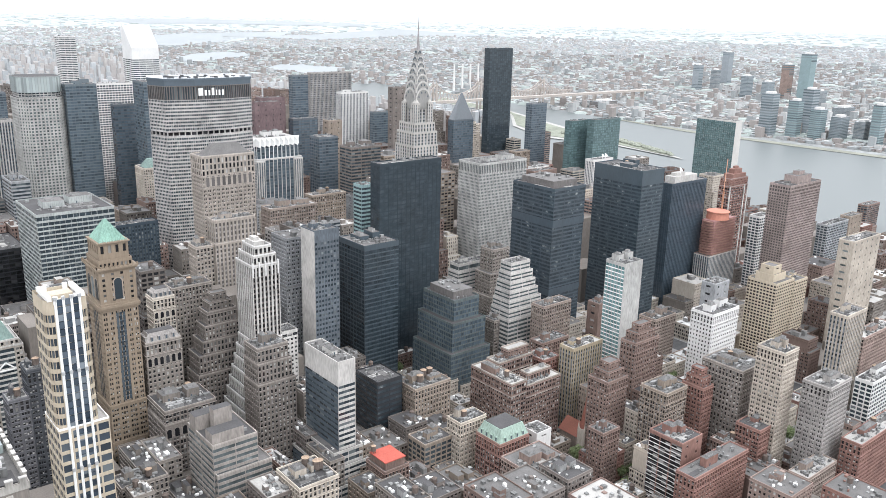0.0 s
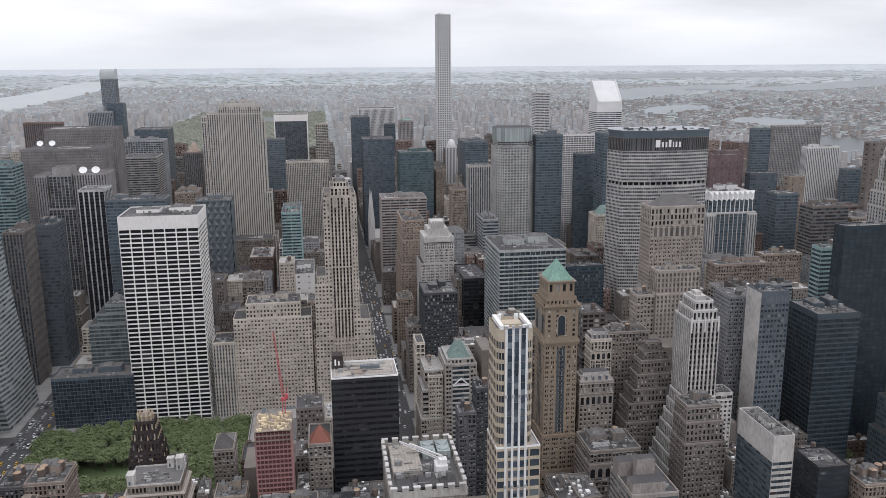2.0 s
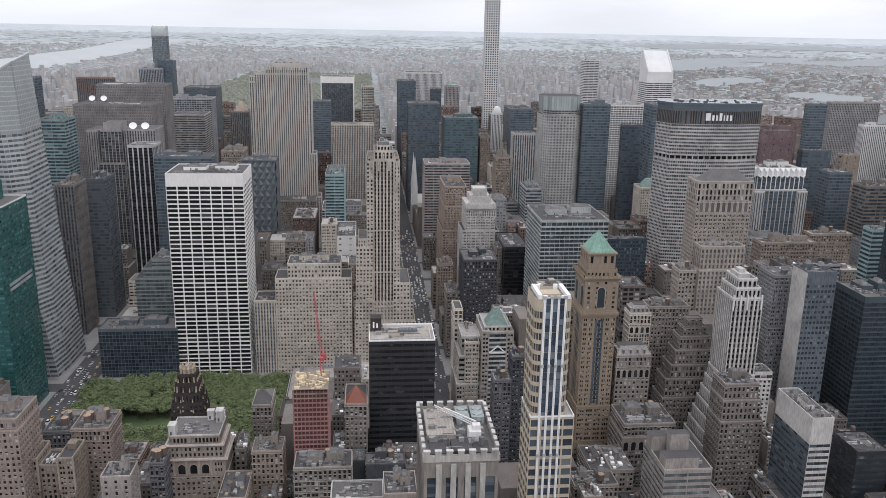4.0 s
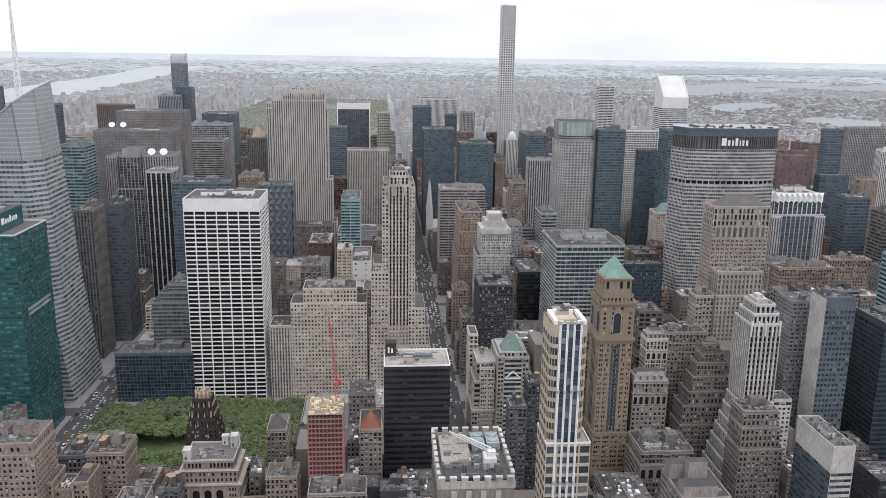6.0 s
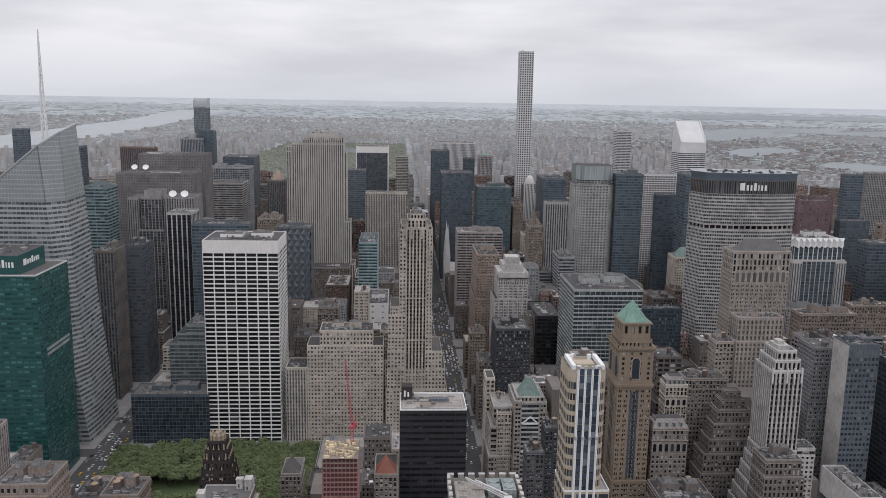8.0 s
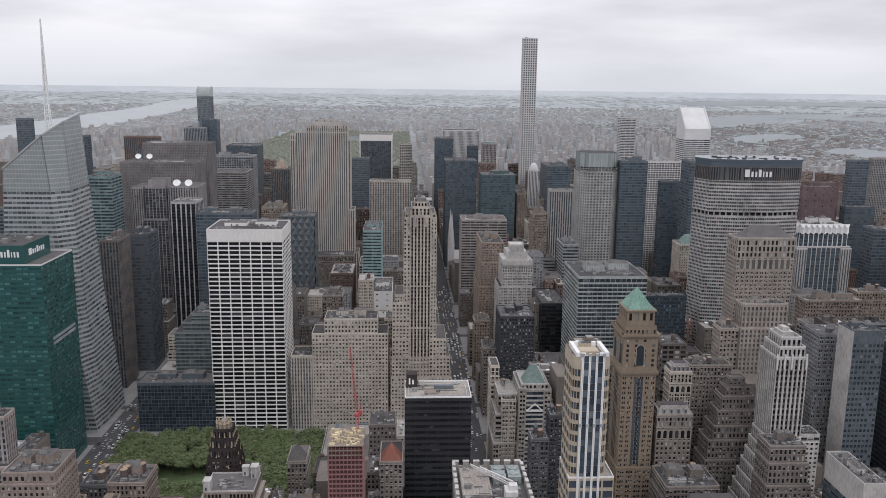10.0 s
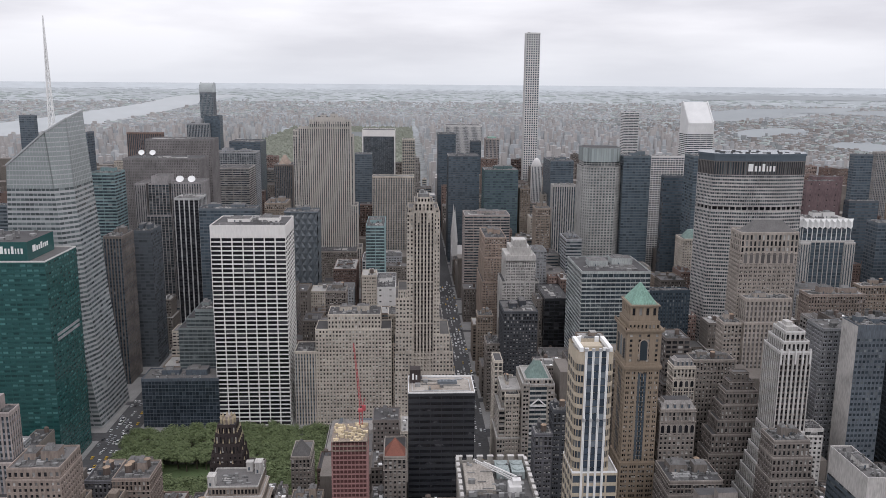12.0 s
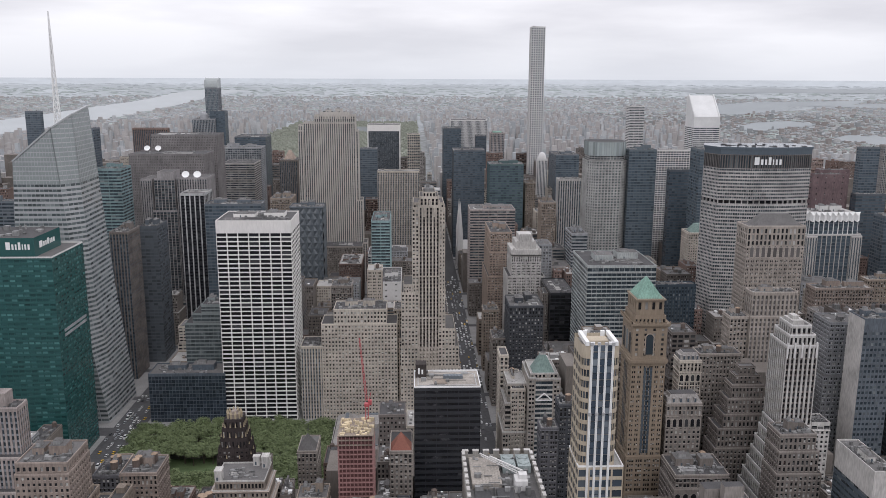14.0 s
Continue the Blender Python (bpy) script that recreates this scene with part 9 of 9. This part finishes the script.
def far_tower(name, label, x, y, w, d, h, wall_key, bands=16, tint=None):
    """A tower across the river: shaft, storey bands and roof box."""
    root = thing(name, *far(x, y, 0)[:2], label, "tower", far(x, y, 0)[2])
    o = far(x, y, 0)

    def local(g):
        g.v = [tuple(p[k] - o[k] for k in range(3)) for p in (far(*v) for v in g.v)]
        return g
    g = Geo()
    g.box(x - w / 2, x + w / 2, y - d / 2, y + d / 2, 0, h)
    part("wall", local(g), MAT[wall_key], root)
    g = Geo()
    g.box(x - w * 0.3, x + w * 0.3, y - d * 0.3, y + d * 0.3, h, h + 6)
    part("roof_box", local(g), MAT["pale"], root)
    for k in range(bands):
        g = Geo()
        z = h * (k + 0.5) / bands
        g.box(x - w / 2 - 0.4, x + w / 2 + 0.4, y - d / 2 - 0.4, y + d / 2 + 0.4, z, z + h / bands * 0.5, bottom=True)
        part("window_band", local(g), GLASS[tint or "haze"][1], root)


# steel and green of the far towers greyed: haze put into wall colours
MAT["hazesteel"] = surface("haze_steel", (0.25, 0.275, 0.295), rough=0.5)
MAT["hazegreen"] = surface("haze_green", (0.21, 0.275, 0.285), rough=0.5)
for nm, lb, x, y, w, d, h, wk in (
        ("glass_tower", "tall teal glass tower across the river", 3500, 1790, 46, 46, 201, "hazegreen"), ("apartment_tower", "blue-grey apartment tower across the river", 3560, 2370, 34, 34, 120, "hazesteel"),
        ("apartment_tower", "blue-grey apartment tower across the river", 4050, 2520, 40, 40, 170, "hazesteel"), ("apartment_tower", "grey apartment tower across the river", 3700, 2360, 34, 34, 95, "grey"),
        ("apartment_tower", "pale glass waterfront apartment tower", 2290, 1270, 36, 36, 125, "hazesteel"), ("apartment_tower", "pale glass waterfront apartment tower", 2310, 1200, 30, 30, 110, "hazegreen"),
        ("apartment_tower", "pale glass waterfront apartment tower", 2330, 1140, 40, 30, 90, "hazegreen"), ("apartment_tower", "tall glass waterfront apartment tower", 2450, 1230, 38, 32, 135, "hazesteel"),
        ("apartment_tower", "low glass waterfront apartment block", 2380, 1100, 50, 30, 70, "hazesteel"), ("apartment_tower", "low glass waterfront apartment block", 2420, 1050, 50, 30, 60, "grey"),
        ("apartment_tower", "slim glass waterfront apartment tower", 2360, 985, 34, 26, 115, "hazegreen"), ("apartment_tower", "slim glass waterfront apartment tower", 2420, 1010, 34, 26, 105, "hazesteel"),
        ("construction_tower", "red-topped tower under construction across the river", 3540, 1900, 40, 36, 150, "rosebrick"), ("apartment_tower", "grey tower across the river", 3300, 1850, 50, 30, 85, "hazesteel"),
        ("apartment_tower", "grey tower across the river", 3420, 2020, 44, 34, 95, "hazesteel"), ("apartment_tower", "grey tower across the river", 3250, 1600, 60, 30, 70, "grey"),
        ("office_block", "long grey block across the river", 3000, 1380, 90, 40, 40, "grey"), ("office_block", "long brick factory across the river", 2480, 2050, 110, 40, 24, "rosebrick")):
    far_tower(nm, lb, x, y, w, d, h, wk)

# ---- truss bridge over the river ----
root = thing("truss_bridge", *far(1733, 2150, 0)[:2], "long beige cantilever truss bridge over the river", "bridge", far(1733, 2150, 0)[2])
org = far(1733, 2150, 0)


def bridge_part(name, g):
    g.v = [tuple(p[k] - org[k] for k in range(3)) for p in (far(*v) for v in g.v)]
    part(name, g, MAT["bridge"], root)


MAT["bridge"] = surface("bridge_paint", (0.40, 0.36, 0.33), rough=0.7)
towers_x = (1733, 1930, 2050, 2242)
for tx in towers_x:
    g = Geo()
    for dy in (-9, 9):
        g.beam((tx, 2150 + dy, 0), (tx, 2150 + dy, 106), 2.6)
    g.box(tx - 2.5, tx + 2.5, 2141, 2159, 70, 74, bottom=True)
    g.box(tx - 2.5, tx + 2.5, 2141, 2159, 98, 102, bottom=True)
    g.cone(tx, 2141, 106, 118, 1.4, 0.2, 6)
    g.cone(tx, 2159, 106, 118, 1.4, 0.2, 6)
    bridge_part("bridge_tower", g)
g = Geo()
g.box(1540, 2900, 2140, 2160, 38, 46, bottom=True)
bridge_part("deck", g)
for dy in (-9, 9):
    g = Geo()
    xs = list(range(1600, 2400, 15))

    def chord(u):
        near = min(abs(u - t) for t in towers_x)
        return 60 + 44 * math.exp(-near / 38.0)
    for a, b in zip(xs[:-1], xs[1:]):
        g.beam((a, 2150 + dy, chord(a)), (b, 2150 + dy, chord(b)), 1.3)
        g.beam((a, 2150 + dy, 46), (a, 2150 + dy, chord(a)), 0.8)
        g.beam((a, 2150 + dy, 46), (b, 2150 + dy, chord(b)), 0.8)
    bridge_part("truss", g)
for px in list(range(2300, 2900, 60)):
    g = Geo()
    g.box(px, px + 6, 2142, 2158, 0, 38)
    bridge_part("pier", g)
for k in range(4):
    cx, cy = 2330 + 55 * k, 2760 + 10 * k
    o = far(cx, cy, 0)
    g = Geo()
    g.cone(cx, cy, 0, 120, 5, 3.5, 10)
    g.v = [tuple(p[i] - o[i] for i in range(3)) for p in (far(*v) for v in g.v)]
    ob = part("smokestack", g, MAT["pale"], None, loc=o)
    tagged(ob, "tall pale power station smokestack", "chimney", "smokestacks")

# ---- traffic ----
PAINTS = [surface("car_white", (0.75, 0.75, 0.75), rough=0.35, vary=0.05), surface("car_yellow", (0.75, 0.48, 0.05), rough=0.35, vary=0.05), surface("car_black", (0.03, 0.03, 0.035), rough=0.3, vary=0.05), surface("car_silver", (0.42, 0.43, 0.45), rough=0.35, vary=0.05)]
TYRE = surface("tyre", (0.03, 0.03, 0.03))
CARGLASS = surface("car_glass", (0.03, 0.035, 0.04), rough=0.1, vary=0.1)


def vehicle(long, wide, high, paint, name, label):
    body = Geo()
    body.box(-wide / 2, wide / 2, -long / 2, long / 2, 0.3, high * 0.58, bottom=True)
    lo = [(-wide / 2, -long * 0.36, high * 0.58), (wide / 2, -long * 0.36, high * 0.58), (wide / 2, long * 0.28, high * 0.58), (-wide / 2, long * 0.28, high * 0.58)]
    hi = [(-wide * 0.4, -long * 0.26, high), (wide * 0.4, -long * 0.26, high), (wide * 0.4, long * 0.14, high), (-wide * 0.4, long * 0.14, high)]
    body.face([(x, y, z + 0.02) for x, y, z in hi])
    root = thing(name, 0, 0, label, "car", group="avenue traffic")
    for sx in (-1, 1):
        for sy in (-1, 1):
            body.box(sx * wide * 0.44 - 0.12, sx * wide * 0.44 + 0.12, sy * long * 0.32 - 0.33, sy * long * 0.32 + 0.33, 0, 0.66, 1, bottom=True)
    part("body", body, [paint, TYRE], root)
    cab = Geo()
    cab.taper(lo, hi)
    part("cabin_glass", cab, CARGLASS, root)
    return root


fleet = [vehicle(4.7, 1.9, 1.5, PAINTS[0], "car", "white car on the avenue"), vehicle(4.8, 1.9, 1.55, PAINTS[1], "taxi", "yellow taxi on the avenue"), vehicle(4.8, 1.9, 1.5, PAINTS[2], "car", "black car on the avenue"),
         vehicle(4.7, 1.9, 1.5, PAINTS[3], "car", "silver car on the avenue"), vehicle(7.5, 2.4, 3.1, PAINTS[0], "van", "white delivery van on the avenue")]
rng = random.Random(41)
slots = [(lane, y) for lane in (50.5, 54.4, 58.3, 62.2, 66.1, 70.0, 73.6) for y in range(640, 1300, 8)] + [(lane, y) for lane in (-275, -271, -267, -263, -259, -255) for y in range(600, 800, 9)]
rng.shuffle(slots)
for i, (lane, y) in enumerate(slots[:290]):
    src = fleet[rng.choice((0, 0, 0, 0, 1, 2, 3, 3, 4))] if i >= 5 else fleet[i]
    m = pose(lane + rng.uniform(-0.3, 0.3), y + rng.uniform(-2.5, 2.5), 0.0)
    if i < 5:
        src.matrix_basis = m
    else:
        copy_thing(src, m)
